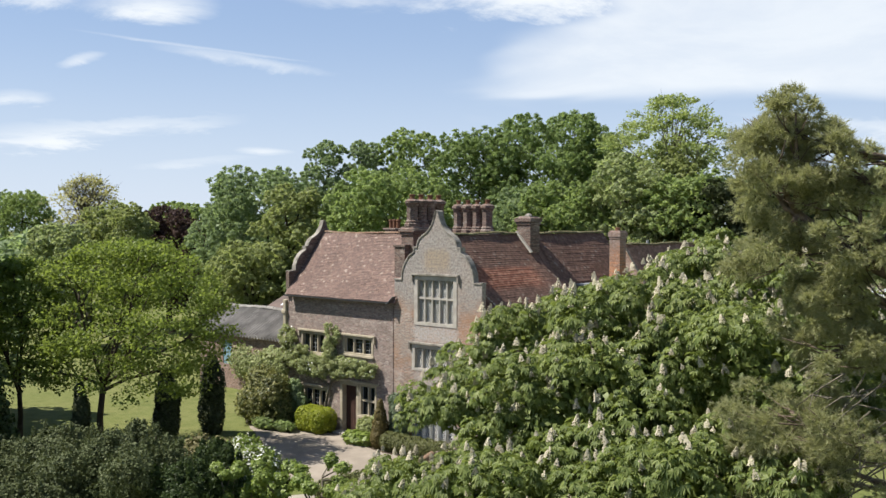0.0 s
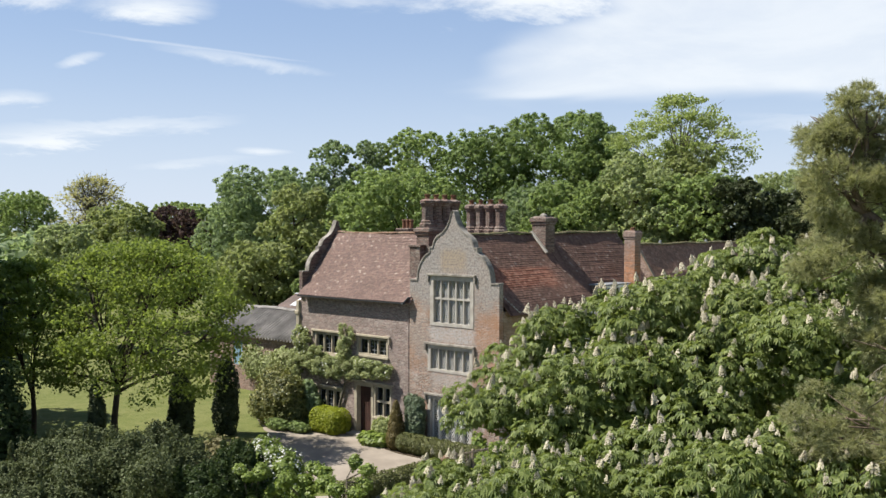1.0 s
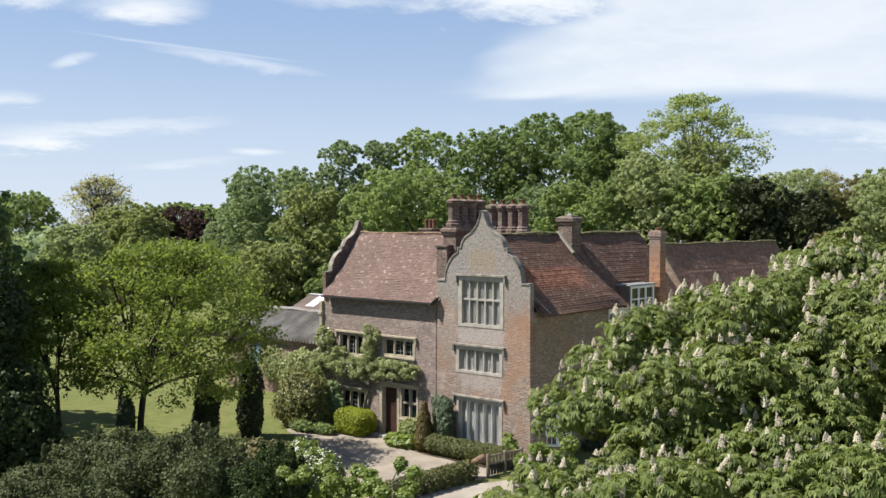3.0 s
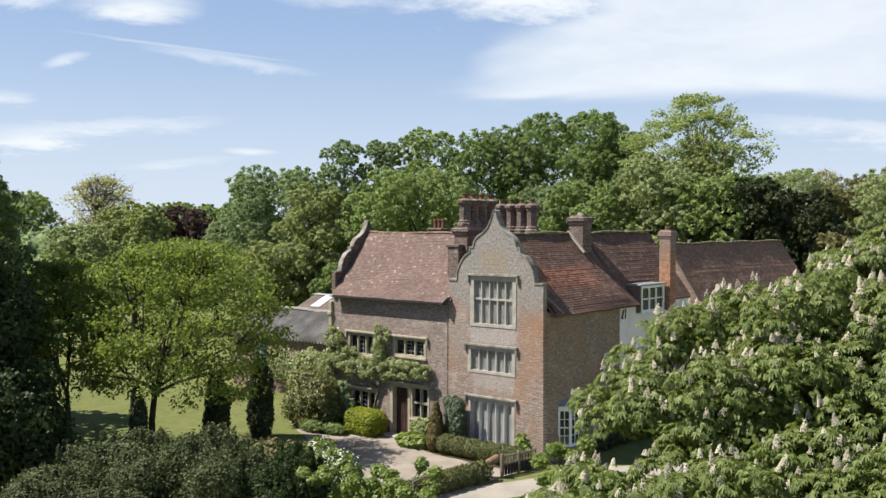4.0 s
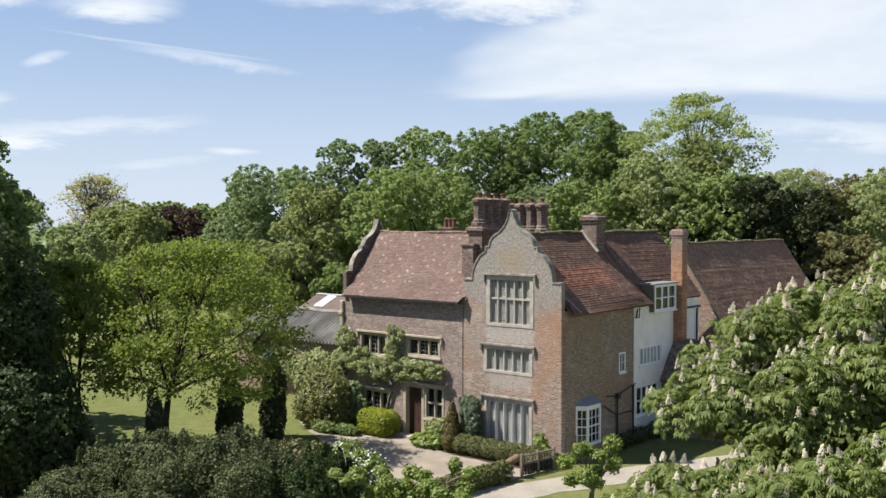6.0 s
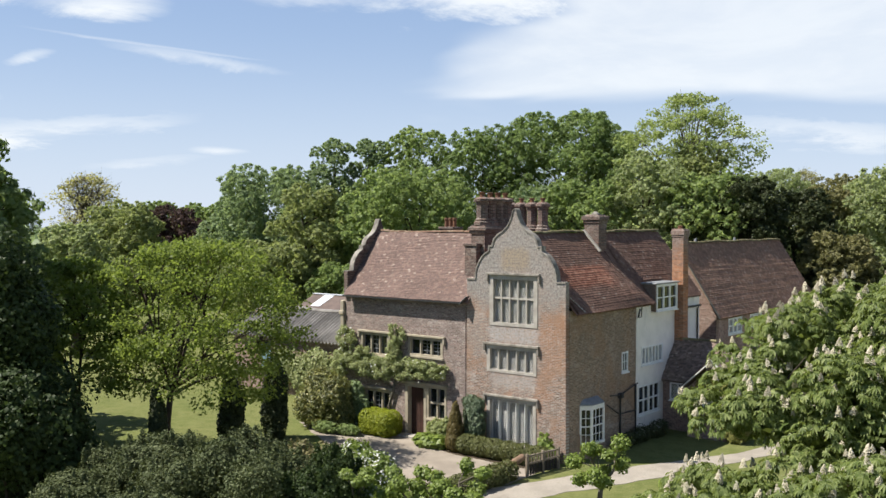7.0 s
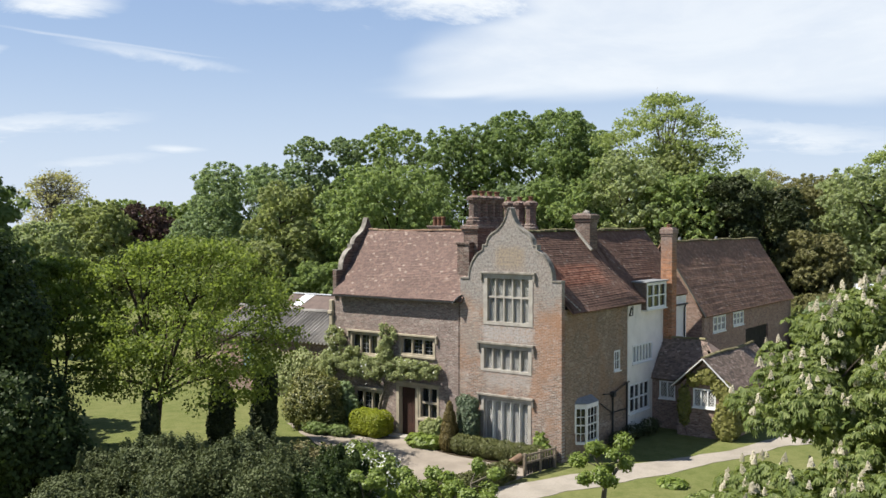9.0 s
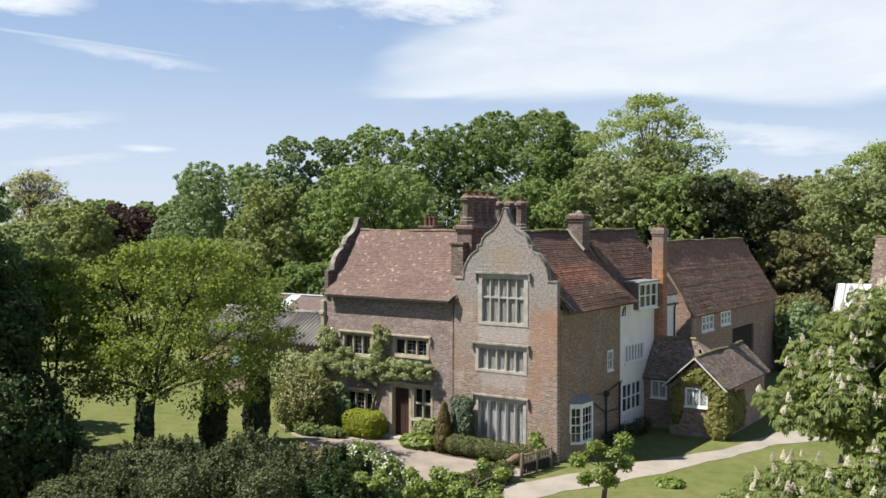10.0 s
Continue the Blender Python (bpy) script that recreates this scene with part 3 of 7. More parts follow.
def stone_window(parent, along, face, u0, u1, z0, z1, lights, rows=1, stone=None, leaded=True, hood=True, sill=True, arched=False, frame=0.15, recess=0.16, mull=0.10, curtain=None, low_share=0.5, mull_mat=None):
    """A mullioned stone window in an opening that the wall leaves: frame, mullions, transom, hood mould, glass and glazing bars."""
    stone = stone or STONE
    bm = bmesh.new()
    for a, b, c, d in ((u0, u0 + frame, z0, z1), (u1 - frame, u1, z0, z1), (u0 + frame, u1 - frame, z1 - frame, z1), (u0 + frame, u1 - frame, z0, z0 + frame * 0.7)):
        wbox(bm, along, face, a, b, -0.22, 0.025, c, d)
    win = part("window", bm, stone, parent, "stone mullioned window" + (" with diamond leading" if leaded else ""))
    if hood:
        bm = bmesh.new()
        wbox(bm, along, face, u0 - 0.16, u1 + 0.16, 0.0, 0.14, z1, z1 + 0.11, 0.015)
        for u in (u0 - 0.16, u1 + 0.05):
            wbox(bm, along, face, u, u + 0.11, 0.0, 0.12, z1 - 0.30, z1, 0.01)
        part("hood_mould", bm, COPING if stone is STONE else stone, win)
    if sill:
        bm = bmesh.new()
        wbox(bm, along, face, u0 - 0.06, u1 + 0.06, 0.0, 0.10, z0 - 0.09, z0 + 0.02, 0.012)
        part("sill", bm, stone, win)
    iu0, iu1, iz0, iz1 = u0 + frame, u1 - frame, z0 + frame * 0.7, z1 - frame
    step = (iu1 - iu0 + mull) / lights
    rows_z = [(iz0, iz1)] if rows == 1 else [(iz0, iz0 + (iz1 - iz0) * low_share - mull / 2), (iz0 + (iz1 - iz0) * low_share + mull / 2, iz1)]
    for i in range(lights - 1):
        bm = bmesh.new()
        m0 = iu0 + (i + 1) * step - mull
        wbox(bm, along, face, m0, m0 + mull, -0.20, -0.03, iz0, iz1, 0.012)
        part("mullion", bm, mull_mat or stone, win)
    for j in range(rows - 1):
        t0 = rows_z[j][1]
        for i in range(lights):
            bm = bmesh.new()
            wbox(bm, along, face, iu0 + i * step, iu0 + (i + 1) * step - mull, -0.19, -0.04, t0, t0 + mull)
            part("transom", bm, stone, win)
    for i in range(lights):
        for j in range(rows):
            a, (c, d) = iu0 + i * step, rows_z[j]
            b = a + step - mull
            bm = bmesh.new()
            wbox(bm, along, face, a, b, -recess - 0.012, -recess, c, d)
            part("pane", bm, GLASS, win)
            if arched:
                bm = bmesh.new()
                n, r = 8, (b - a) / 2
                for k in range(n):
                    a0, a1 = math.pi * k / n, math.pi * (k + 1) / n
                    strip(bm, along, face, -recess + 0.004, ((a + b) / 2 + (r - 0.025) * math.cos(a0), d - r + (r - 0.025) * math.sin(a0)), ((a + b) / 2 + (r - 0.025) * math.cos(a1), d - r + (r - 0.025) * math.sin(a1)), 0.034, 0.05)
                for u in (a + 0.025, b - 0.025):
                    strip(bm, along, face, -recess + 0.004, (u, c), (u, d - r), 0.034, 0.05)
                for s in (-1, 1):
                    ue = (a + b) / 2 + s * r
                    vs = [((a + b) / 2 + s * r * math.cos(q), d - r + r * math.sin(q)) for q in [math.pi / 2 * h / 5 for h in range(6)]] + [(ue, d)]
                    bm.faces.new([bm.verts.new((u, face + recess - 0.03, z) if along == "x" else (face - recess + 0.03, u, z)) for u, z in vs])
                part("arched_head", bm, LATTICE_MAT, win)
            if leaded:
                lattice(along, face, -recess + 0.002, a, b, c, d, 0.125, 0.19, 0.021 if not arched else 0.026, win, LATTICE_MAT)
            else:
                bm = bmesh.new()
                if curtain is None or i in curtain:
                    n = 2
                    for k in range(1, n):
                        u = a + (b - a) * k / n
                        strip(bm, along, face, -recess + 0.002, (u, c), (u, d), 0.022, 0.015)
                    for k in range(1, 4):
                        z = c + (d - c) * k / 4
                        strip(bm, along, face, -recess + 0.002, (a, z), (b, z), 0.022, 0.015)
                else:
                    strip(bm, along, face, -recess + 0.002, (a + 0.03, c), (a + 0.03, d), 0.03, 0.015)
                part("glazing_bar", bm, LEAD, win)
    return win


def casement(parent, along, face, u0, u1, z0, z1, cols, rows, proud=0.03, frame=0.07, bar=0.03, sill=True, group_cols=0, leaded=False, pane=None, label="white painted wooden window"):
    """A white wooden window: frame, glass, glazing bars, sill."""
    bm = bmesh.new()
    for a, b, c, d in ((u0, u0 + frame, z0, z1), (u1 - frame, u1, z0, z1), (u0 + frame, u1 - frame, z1 - frame, z1), (u0 + frame, u1 - frame, z0, z0 + frame)):
        wbox(bm, along, face, a, b, -0.12, proud, c, d)
    win = part("window", bm, WHITE_PAINT, parent, label)
    if sill:
        bm = bmesh.new()
        wbox(bm, along, face, u0 - 0.05, u1 + 0.05, 0.0, proud + 0.07, z0 - 0.07, z0 - 0.004, 0.01)
        part("sill", bm, WHITE_PAINT, win)
    bm = bmesh.new()
    wbox(bm, along, face, u0 + frame, u1 - frame, -0.06, -0.045, z0 + frame, z1 - frame)
    part("pane", bm, pane or GLASS, win)
    if leaded:
        lattice(along, face, -0.043, u0 + frame, u1 - frame, z0 + frame, z1 - frame, 0.13, 0.19, 0.03, win, LATTICE_MAT)
    for i in range(1, cols):
        u = u0 + frame + (u1 - u0 - 2 * frame) * i / cols
        w = bar * (2.2 if group_cols and i % group_cols == 0 else 1.0)
        bm = bmesh.new()
        wbox(bm, along, face, u - w / 2, u + w / 2, -0.044, proud - 0.01, z0 + frame, z1 - frame)
        part("glazing_bar", bm, WHITE_PAINT, win)
    for j in range(1, rows):
        z = z0 + frame + (z1 - z0 - 2 * frame) * j / rows
        bm = bmesh.new()
        wbox(bm, along, face, u0 + frame, u1 - frame, -0.044, proud - 0.015, z - bar / 2, z + bar / 2)
        part("glazing_bar", bm, WHITE_PAINT, win)
    return win


def tiles(name, origin, along, up, width, height, material, parent, label="", gauge=0.105, tile_w=0.17, keep=None, seed=1, sag=0.03, lift=0.0, th=0.017, uneven=0.15):
    """Courses of clay tiles on a roof slope. origin: the slope's lower corner; along, up: unit vectors; keep(u, s): what the slope's outline holds."""
    rng = np.random.default_rng(seed)
    o, a, s = Vector(origin), Vector(along).normalized(), Vector(up).normalized()
    n = a.cross(s).normalized()
    if n.z < 0:
        n = -n
    rows, cols = int(height / gauge), int(width / tile_w) + 1
    base = np.array(o)
    A, S, N = np.array(a), np.array(s), np.array(n)
    r, c = np.meshgrid(np.arange(rows), np.arange(cols), indexing="ij")
    r, c = r.ravel(), c.ravel()
    u = (c + 0.5 * (r % 2)) * tile_w + rng.normal(0, 0.006, len(r))
    v = r * gauge + rng.normal(0, 0.006, len(r))
    ok = (u > 0) & (u < width)
    if keep is not None:
        ok &= keep(u, v)
    u, v = u[ok], v[ok]
    m = len(u)
    wav = sag * (np.sin(u * 0.9 + seed) * np.sin(v * 1.3 + seed * 2) + 0.5 * np.sin(u * 2.3 + v * 1.7))
    row = r[ok]
    wav = wav + th * uneven * (rng.normal(0, 0.55, rows)[row] + np.sin(u * 1.1 + rng.uniform(0, 6.28, rows)[row]) * rng.uniform(0.2, 0.9, rows)[row])
    tilt = np.abs(rng.normal(0.0, th * 0.22, m))
    slip = rng.normal(0.0, th * 0.12, m)
    half, ln = tile_w * 0.48, gauge * 1.35
    corners = []
    for du, dv, h in ((-1, 0, 1), (1, 0, 1), (1, 1, 0), (-1, 1, 0), (-1, 0, 2), (1, 0, 2)):
        rise = lift(u + du * half, v + dv * ln) if callable(lift) else lift
        hh = 0.026 + (th if h == 1 else max(0.002, th - 0.012) if h == 2 else 0.002 - th * 0.3) + wav + rise + tilt * (1 - dv) + slip * du
        p = base + np.outer(u + du * half, A) + np.outer(v + dv * ln, S) + hh[:, None] * N
        corners.append(p)
    verts = np.stack(corners, 1).reshape(-1, 3)
    k = np.arange(m)[:, None] * 6
    faces = np.concatenate([k + np.array([[0, 1, 2, 3]]), k + np.array([[4, 5, 1, 0]])])
    me = arrays_mesh(name, verts, faces)
    me.shade_flat()
    return tagged(mesh_object(name, me, material, parent, label), kind="stuff")


def ridge_line(name, a, b, parent, material=None, seed=1, w=0.15):
    """Half-round ridge tiles from a to b, joined into one run."""
    rnd = random.Random(seed)
    bm = bmesh.new()
    a, b = Vector(a), Vector(b)
    n = max(2, int((b - a).length / 0.36))
    d = (b - a).normalized()
    side = d.cross(Vector((0, 0, 1))).normalized()
    up = side.cross(d)
    for i in range(n):
        p, q = a.lerp(b, i / n), a.lerp(b, (i + 0.96) / n)
        dz = rnd.uniform(-0.015, 0.015) + 0.03 * math.sin(i * 0.45 + seed)
        ra, rb = [], []
        for k in range(6):
            t = math.pi * k / 5
            off = side * (w * math.cos(t)) + up * (w * 0.75 * math.sin(t) - 0.05 + dz)
            ra.append(bm.verts.new(p + off))
            rb.append(bm.verts.new(q + off))
        for k in range(5):
            bm.faces.new((ra[k], ra[k + 1], rb[k + 1], rb[k]))
        bm.faces.new(ra)
        bm.faces.new(rb[::-1])
    return part(name, bm, material or RIDGE_TILE, parent)


def slab(name, pts, thick, material, parent, label=""):
    """A flat plate over the ring pts, thickened downwards along its normal."""
    bm = bmesh.new()
    f = bm.faces.new([bm.verts.new(p) for p in pts])
    bm.normal_update()
    n = f.normal.copy()
    if n.z < 0:
        n = -n
    got = bmesh.ops.extrude_face_region(bm, geom=[f])
    bmesh.ops.translate(bm, verts=[v for v in got["geom"] if isinstance(v, bmesh.types.BMVert)], vec=-n * thick)
    return part(name, bm, material, parent, label)


# ---- foliage ----
def foliage(lobes, count, size, seed, tight=0.16, up=0.40, wild=0.55, shape=1.5, rough=0.28, freq=1.3, fill=0.12, flat=0.0):
    """Leaves over lobes of a crown: arrays of bent four-cornered leaves. lobes: (x, y, z, rx, ry, rz)."""
    rng = np.random.default_rng(seed)
    L = np.array(lobes, float)
    area = (L[:, 3] * L[:, 4] + L[:, 3] * L[:, 5] + L[:, 4] * L[:, 5])
    pick = rng.choice(len(L), int(count * 1.7), p=area / area.sum())
    d = rng.normal(size=(len(pick), 3))
    d /= np.linalg.norm(d, axis=1)[:, None]
    # lumps: a few sine waves over the direction stand in for bunches of twigs
    ph = rng.uniform(0, 6.28, (len(L), 6))
    q = d * freq * 3.1
    lump = (np.sin(q[:, 0] * 1.3 + ph[pick, 0]) * np.sin(q[:, 1] * 1.7 + ph[pick, 1]) + np.sin(q[:, 2] * 2.1 + ph[pick, 2]) * np.sin(q[:, 0] * 2.3 + ph[pick, 3])
            + 0.7 * np.sin(q[:, 1] * 3.3 + ph[pick, 4]) * np.sin(q[:, 2] * 3.7 + ph[pick, 5])) / 2.2
    rad = 1.0 + rough * lump - np.abs(rng.normal(0, tight, len(pick)))
    inner = rng.random(len(pick)) < fill
    rad = np.where(inner, rng.uniform(0.35, 0.85, len(pick)), rad)
    p = L[pick, :3] + d * L[pick, 3:] * rad[:, None]
    # leave out what lies deep within a neighbouring lobe
    deep = np.zeros(len(p), bool)
    for i, lb in enumerate(L):
        e = (p - lb[:3]) / lb[3:]
        deep |= (np.einsum("ij,ij->i", e, e) < 0.40) & (pick != i) & ~inner
    p, d, pick = p[~deep][:count], d[~deep][:count], pick[~deep][:count]
    m = len(p)
    n = d / L[pick, 3:] * L[pick, 3:].mean(1)[:, None] + np.array([0, 0, up]) + rng.normal(0, wild, (m, 3))
    n[:, 2] += flat
    n /= np.linalg.norm(n, axis=1)[:, None]
    t = np.cross(n, rng.normal(size=(m, 3)))
    t /= np.linalg.norm(t, axis=1)[:, None]
    b = np.cross(n, t)
    s = (size * rng.uniform(0.6, 1.35, m))[:, None]
    verts = np.stack([p - t * s * shape * 0.5, p + b * s * 0.5 + n * s * 0.16, p + t * s * shape * 0.5 - n * s * 0.10, p - b * s * 0.5 + n * s * 0.16], 1).reshape(-1, 3)
    k = np.arange(m)[:, None] * 4
    faces = np.concatenate([k + np.array([[0, 1, 3]]), k + np.array([[1, 2, 3]])])
    return verts, faces


def clumps(lobes, n, share, seed, low=-0.35):
    """Bunches of leaves that stand on the upper and outer sides of larger lobes."""
    rnd = random.Random(seed)
    out = []
    for x, y, z, rx, ry, rz in lobes:
        for i in range(n):
            h = low + (1 - low) * (i + rnd.random()) / n
            a = i * 2.399 + rnd.uniform(-0.6, 0.6)
            q = math.sqrt(max(0.0, 1 - h * h))
            k = rnd.uniform(0.72, 0.98)
            s = share * rnd.uniform(0.7, 1.3)
            out.append((x + q * math.cos(a) * rx * k, y + q * math.sin(a) * ry * k, z + h * rz * k, rx * s, ry * s, rz * s * 0.72))
    return out


def leaf_cards(p, n, s, rng, shape=1.5, single=False):
    """Bent four-cornered leaves, or three-cornered ones for far trees, at the points p facing n."""
    m = len(p)
    n = n / np.linalg.norm(n, axis=1)[:, None]
    t = np.cross(n, rng.normal(size=(m, 3)))
    t /= np.linalg.norm(t, axis=1)[:, None]
    b = np.cross(n, t)
    s = np.asarray(s).reshape(-1, 1) * np.ones((m, 1))
    if single:
        v = np.stack([p + t * s * 0.8, p - t * s * 0.45 + b * s * 0.5, p - t * s * 0.45 - b * s * 0.5], 1).reshape(-1, 3)
        return v, np.arange(m * 3).reshape(-1, 3)
    v = np.stack([p - t * s * shape * 0.5, p + b * s * 0.5 + n * s * 0.16, p + t * s * shape * 0.5 - n * s * 0.10, p - b * s * 0.5 + n * s * 0.16], 1).reshape(-1, 3)
    k = np.arange(m)[:, None] * 4
    return v, np.concatenate([k + np.array([[0, 1, 3]]), k + np.array([[1, 2, 3]])])


def clumped(lobes, count, size, seed, core=0, per=13, share=0.31, inner=0.16, low=-0.5, flat=0.72, wild=0.45, up=0.35, single=True, ragged=0.28):
    """Leaves in bunches that stand out of the lobes of a crown, over a sparser dark inside. The first `core` lobes have no bunches."""
    rng = np.random.default_rng(seed)
    L = np.array(lobes, float)
    cs, ds, rs = [], [], []
    for i in range(core, len(L)):
        h = low + (1 - low) * (np.arange(per) + rng.uniform(0.1, 0.9, per)) / per
        a = np.arange(per) * 2.399 + rng.uniform(0, 6.28)
        q = np.sqrt(np.clip(1 - h * h, 0, 1))
        d = np.stack([q * np.cos(a), q * np.sin(a), h], 1)
        cs.append(L[i, :3] + d * L[i, 3:] * rng.uniform(0.72, 1.02, (per, 1)))
        ds.append(d)
        rs.append(share * L[i, 3:].mean() * rng.uniform(0.6, 1.35, per))
    C, D, R = np.concatenate(cs), np.concatenate(ds), np.concatenate(rs)
    buried = np.zeros(len(C), bool)
    for lb in L:
        e = (C - lb[:3]) / lb[3:]
        buried |= np.einsum("ij,ij->i", e, e) < 0.36
    C, D, R = C[~buried], D[~buried], R[~buried]
    n_out = int(count * (1 - inner))
    pick = rng.choice(len(C), n_out, p=R * R / (R * R).sum())
    d = rng.normal(size=(n_out, 3)) + D[pick] * 0.7 + np.array([0, 0, 0.45])
    d /= np.linalg.norm(d, axis=1)[:, None]
    k = 1.0 - np.abs(rng.normal(0, ragged, n_out)) + 0.25 * (rng.random(n_out) < 0.06)
    p = C[pick] + d * (R[pick] * k)[:, None] * np.array([1, 1, flat])
    nrm = d + np.array([0, 0, up]) + rng.normal(0, wild, (n_out, 3))
    n_in = count - n_out
    w = L[:, 3] * L[:, 5]
    pi = rng.choice(len(L), n_in, p=w / w.sum())
    di = rng.normal(size=(n_in, 3))
    di /= np.linalg.norm(di, axis=1)[:, None]
    p2 = L[pi, :3] + di * L[pi, 3:] * rng.uniform(0.45, 0.86, (n_in, 1))
    n2 = di + rng.normal(0, 0.8, (n_in, 3))
    size_all = size * np.concatenate([rng.uniform(0.65, 1.3, n_out), rng.uniform(1.0, 1.7, n_in)])
    return leaf_cards(np.concatenate([p, p2]), np.concatenate([nrm, n2]), size_all, rng, 1.5, single)


def sprays(points, per, radius, size, seed, flat=0.35, up=1.0, wild=0.55, single=False, shape=1.3):
    """Loose flat sprays of leaves, one round each twig end."""
    rng = np.random.default_rng(seed)
    P = np.repeat(np.array(points, float)[:, :3], per, 0)
    R = np.repeat(radius * rng.uniform(0.6, 1.35, len(points)), per)
    m = len(P)
    d = rng.normal(size=(m, 3))
    d /= np.linalg.norm(d, axis=1)[:, None]
    p = P + d * (R * rng.random(m) ** 0.45)[:, None] * np.array([1, 1, flat])
    nrm = d * 0.3 + np.array([0, 0, up]) + rng.normal(0, wild, (m, 3))
    return leaf_cards(p, nrm, size * rng.uniform(0.65, 1.35, m), rng, shape, single)


def crown_mesh(name, arrays, material, parent, label=""):
    return mesh_object(name, arrays_mesh(name, *arrays), material, parent, label)


def crown(name, lobes, count, size, seed, material, parent, label="", **kw):
    v, f = foliage(lobes, count, size, seed, **kw)
    return mesh_object(name, arrays_mesh(name, v, f), material, parent, label)


def lobed(rnd, cx, cy, z0, z1, radius, n, squash=1.0, lean=(0.0, 0.0), low=0.42, small=1.0):
    """A crown's lobes: a broad core, and bunches of boughs that stand out of its domed outline."""
    h_all = z1 - z0

    def reach(h):
        e = (h - low) / (1.0 - low) if h > low else (low - h) / (low + 0.12)
        return radius * max(0.05, 1 - abs(e) ** 2.3) ** 0.5

    out = []
    for h, k in ((0.24, 0.74), (0.50, 0.80), (0.74, 0.66)):
        r = reach(h) * k
        out.append((cx + lean[0] * h, cy + lean[1] * h, z0 + h_all * h, r, r, h_all * 0.24))
    m = int(n * 2.4)
    for i in range(m):
        h = 0.06 + 0.88 * ((i + 0.5) / m) ** 0.85
        a = i * 2.399 + rnd.uniform(-0.5, 0.5)
        r = radius * rnd.uniform(0.20, 0.36) * small
        k = max(0.0, reach(h) - r * 0.62) * rnd.uniform(0.9, 1.06)
        out.append((cx + k * math.cos(a) + lean[0] * h, cy + k * math.sin(a) + lean[1] * h, min(z0 + h_all * h, z1 - r * 0.8), r * rnd.uniform(0.95, 1.3), r * rnd.uniform(0.95, 1.3), r * squash * rnd.uniform(0.75, 1.0)))
    return out


def limbs(rnd, base, fork, r0, targets, twigs=3, twig_len=1.2, sides=6, mains=5):
    """A tapered trunk up to its fork, a few main limbs, and boughs that leave them for the other targets."""
    bm = bmesh.new()
    b, f = Vector(base), Vector(fork)
    mid = b.lerp(f, 0.5) + Vector((rnd.uniform(-0.08, 0.08), rnd.uniform(-0.08, 0.08), 0))
    tube(bm, [b - Vector((0, 0, 0.15)), b + Vector((0, 0, 0.25)), mid, f], [r0 * 1.35, r0 * 1.05, r0 * 0.85, r0 * 0.72], 10)
    order = sorted((Vector(t) for t in targets), key=lambda v: -(v - f).length)
    main = []
    for t in order:
        if len(main) < mains and all((t - f).normalized().dot((q - f).normalized()) < 0.80 for q, *_ in main):
            s = f - (f - b) * rnd.uniform(0.0, 0.12)
            m1 = s.lerp(t, 0.35) + Vector((rnd.uniform(-0.2, 0.2), rnd.uniform(-0.2, 0.2), (t - s).length * 0.07))
            m2 = s.lerp(t, 0.70) + Vector((rnd.uniform(-0.2, 0.2), rnd.uniform(-0.2, 0.2), (t - s).length * 0.06))
            rr = r0 * rnd.uniform(0.45, 0.60)
            tube(bm, [s, m1, m2, t], [rr, rr * 0.72, rr * 0.42, rr * 0.12], sides)
            main.append((t, m1, m2, rr))
    for t in order:
        if any((t - q).length < 0.01 for q, *_ in main):
            ends = [q for q in main if (t - q[0]).length < 0.01][0]
            m1, m2, rr = ends[1], ends[2], ends[3]
        else:
            q, n1, n2, rr = min(main, key=lambda g: min((t - g[1]).length, (t - g[2]).length, (t - f).length * 1.3))
            s = n1.lerp(n2, rnd.random()) if rnd.random() < 0.75 else f.lerp(n1, rnd.uniform(0.3, 0.9))
            m1 = s.lerp(t, 0.45) + Vector((rnd.uniform(-0.15, 0.15), rnd.uniform(-0.15, 0.15), (t - s).length * 0.08))
            m2 = s.lerp(t, 0.8) + Vector((rnd.uniform(-0.1, 0.1), rnd.uniform(-0.1, 0.1), (t - s).length * 0.05))
            rr *= 0.5
            tube(bm, [s, m1, m2, t], [rr, rr * 0.7, rr * 0.4, rr * 0.12], sides)
        for _ in range(twigs):
            q = rnd.choice((m1.lerp(m2, rnd.random()), m2.lerp(t, rnd.random())))
            e = q + Vector((rnd.uniform(-1, 1), rnd.uniform(-1, 1), rnd.uniform(-0.1, 0.9))).normalized() * twig_len * rnd.uniform(0.6, 1.3)
            tube(bm, [q, q.lerp(e, 0.55) + Vector((0, 0, 0.08)), e], [rr * 0.34, rr * 0.2, rr * 0.06], 4)
    return bm


def tree(name, label, category, x, y, z1, radius, material, seed, z0=2.0, count=9000, size=0.34, n=13, bark=None, trunk_r=0.28, group="", twigs=2, ground=0.0, squash=1.0, lean=(0, 0), core=True, small=1.0, **kw):
    rnd = random.Random(seed)
    t = thing(name, label, category, (x, y, ground), group)
    lobes = lobed(rnd, 0, 0, z0 - ground, z1 - ground, radius, n, squash, lean=lean, small=small)
    if not core:
        lobes = lobes[2:]
    fork = (0, 0, (z0 - ground) + (z1 - z0) * 0.22)
    part("trunk", limbs(rnd, (0, 0, 0), fork, trunk_r, [lb[:3] for lb in lobes[3::3]], twigs), bark or BARK, t, smooth=True)
    crown_mesh("crown", clumped(lobes, count, size, seed, 3 if core else 0, **kw), material, t)
    return t


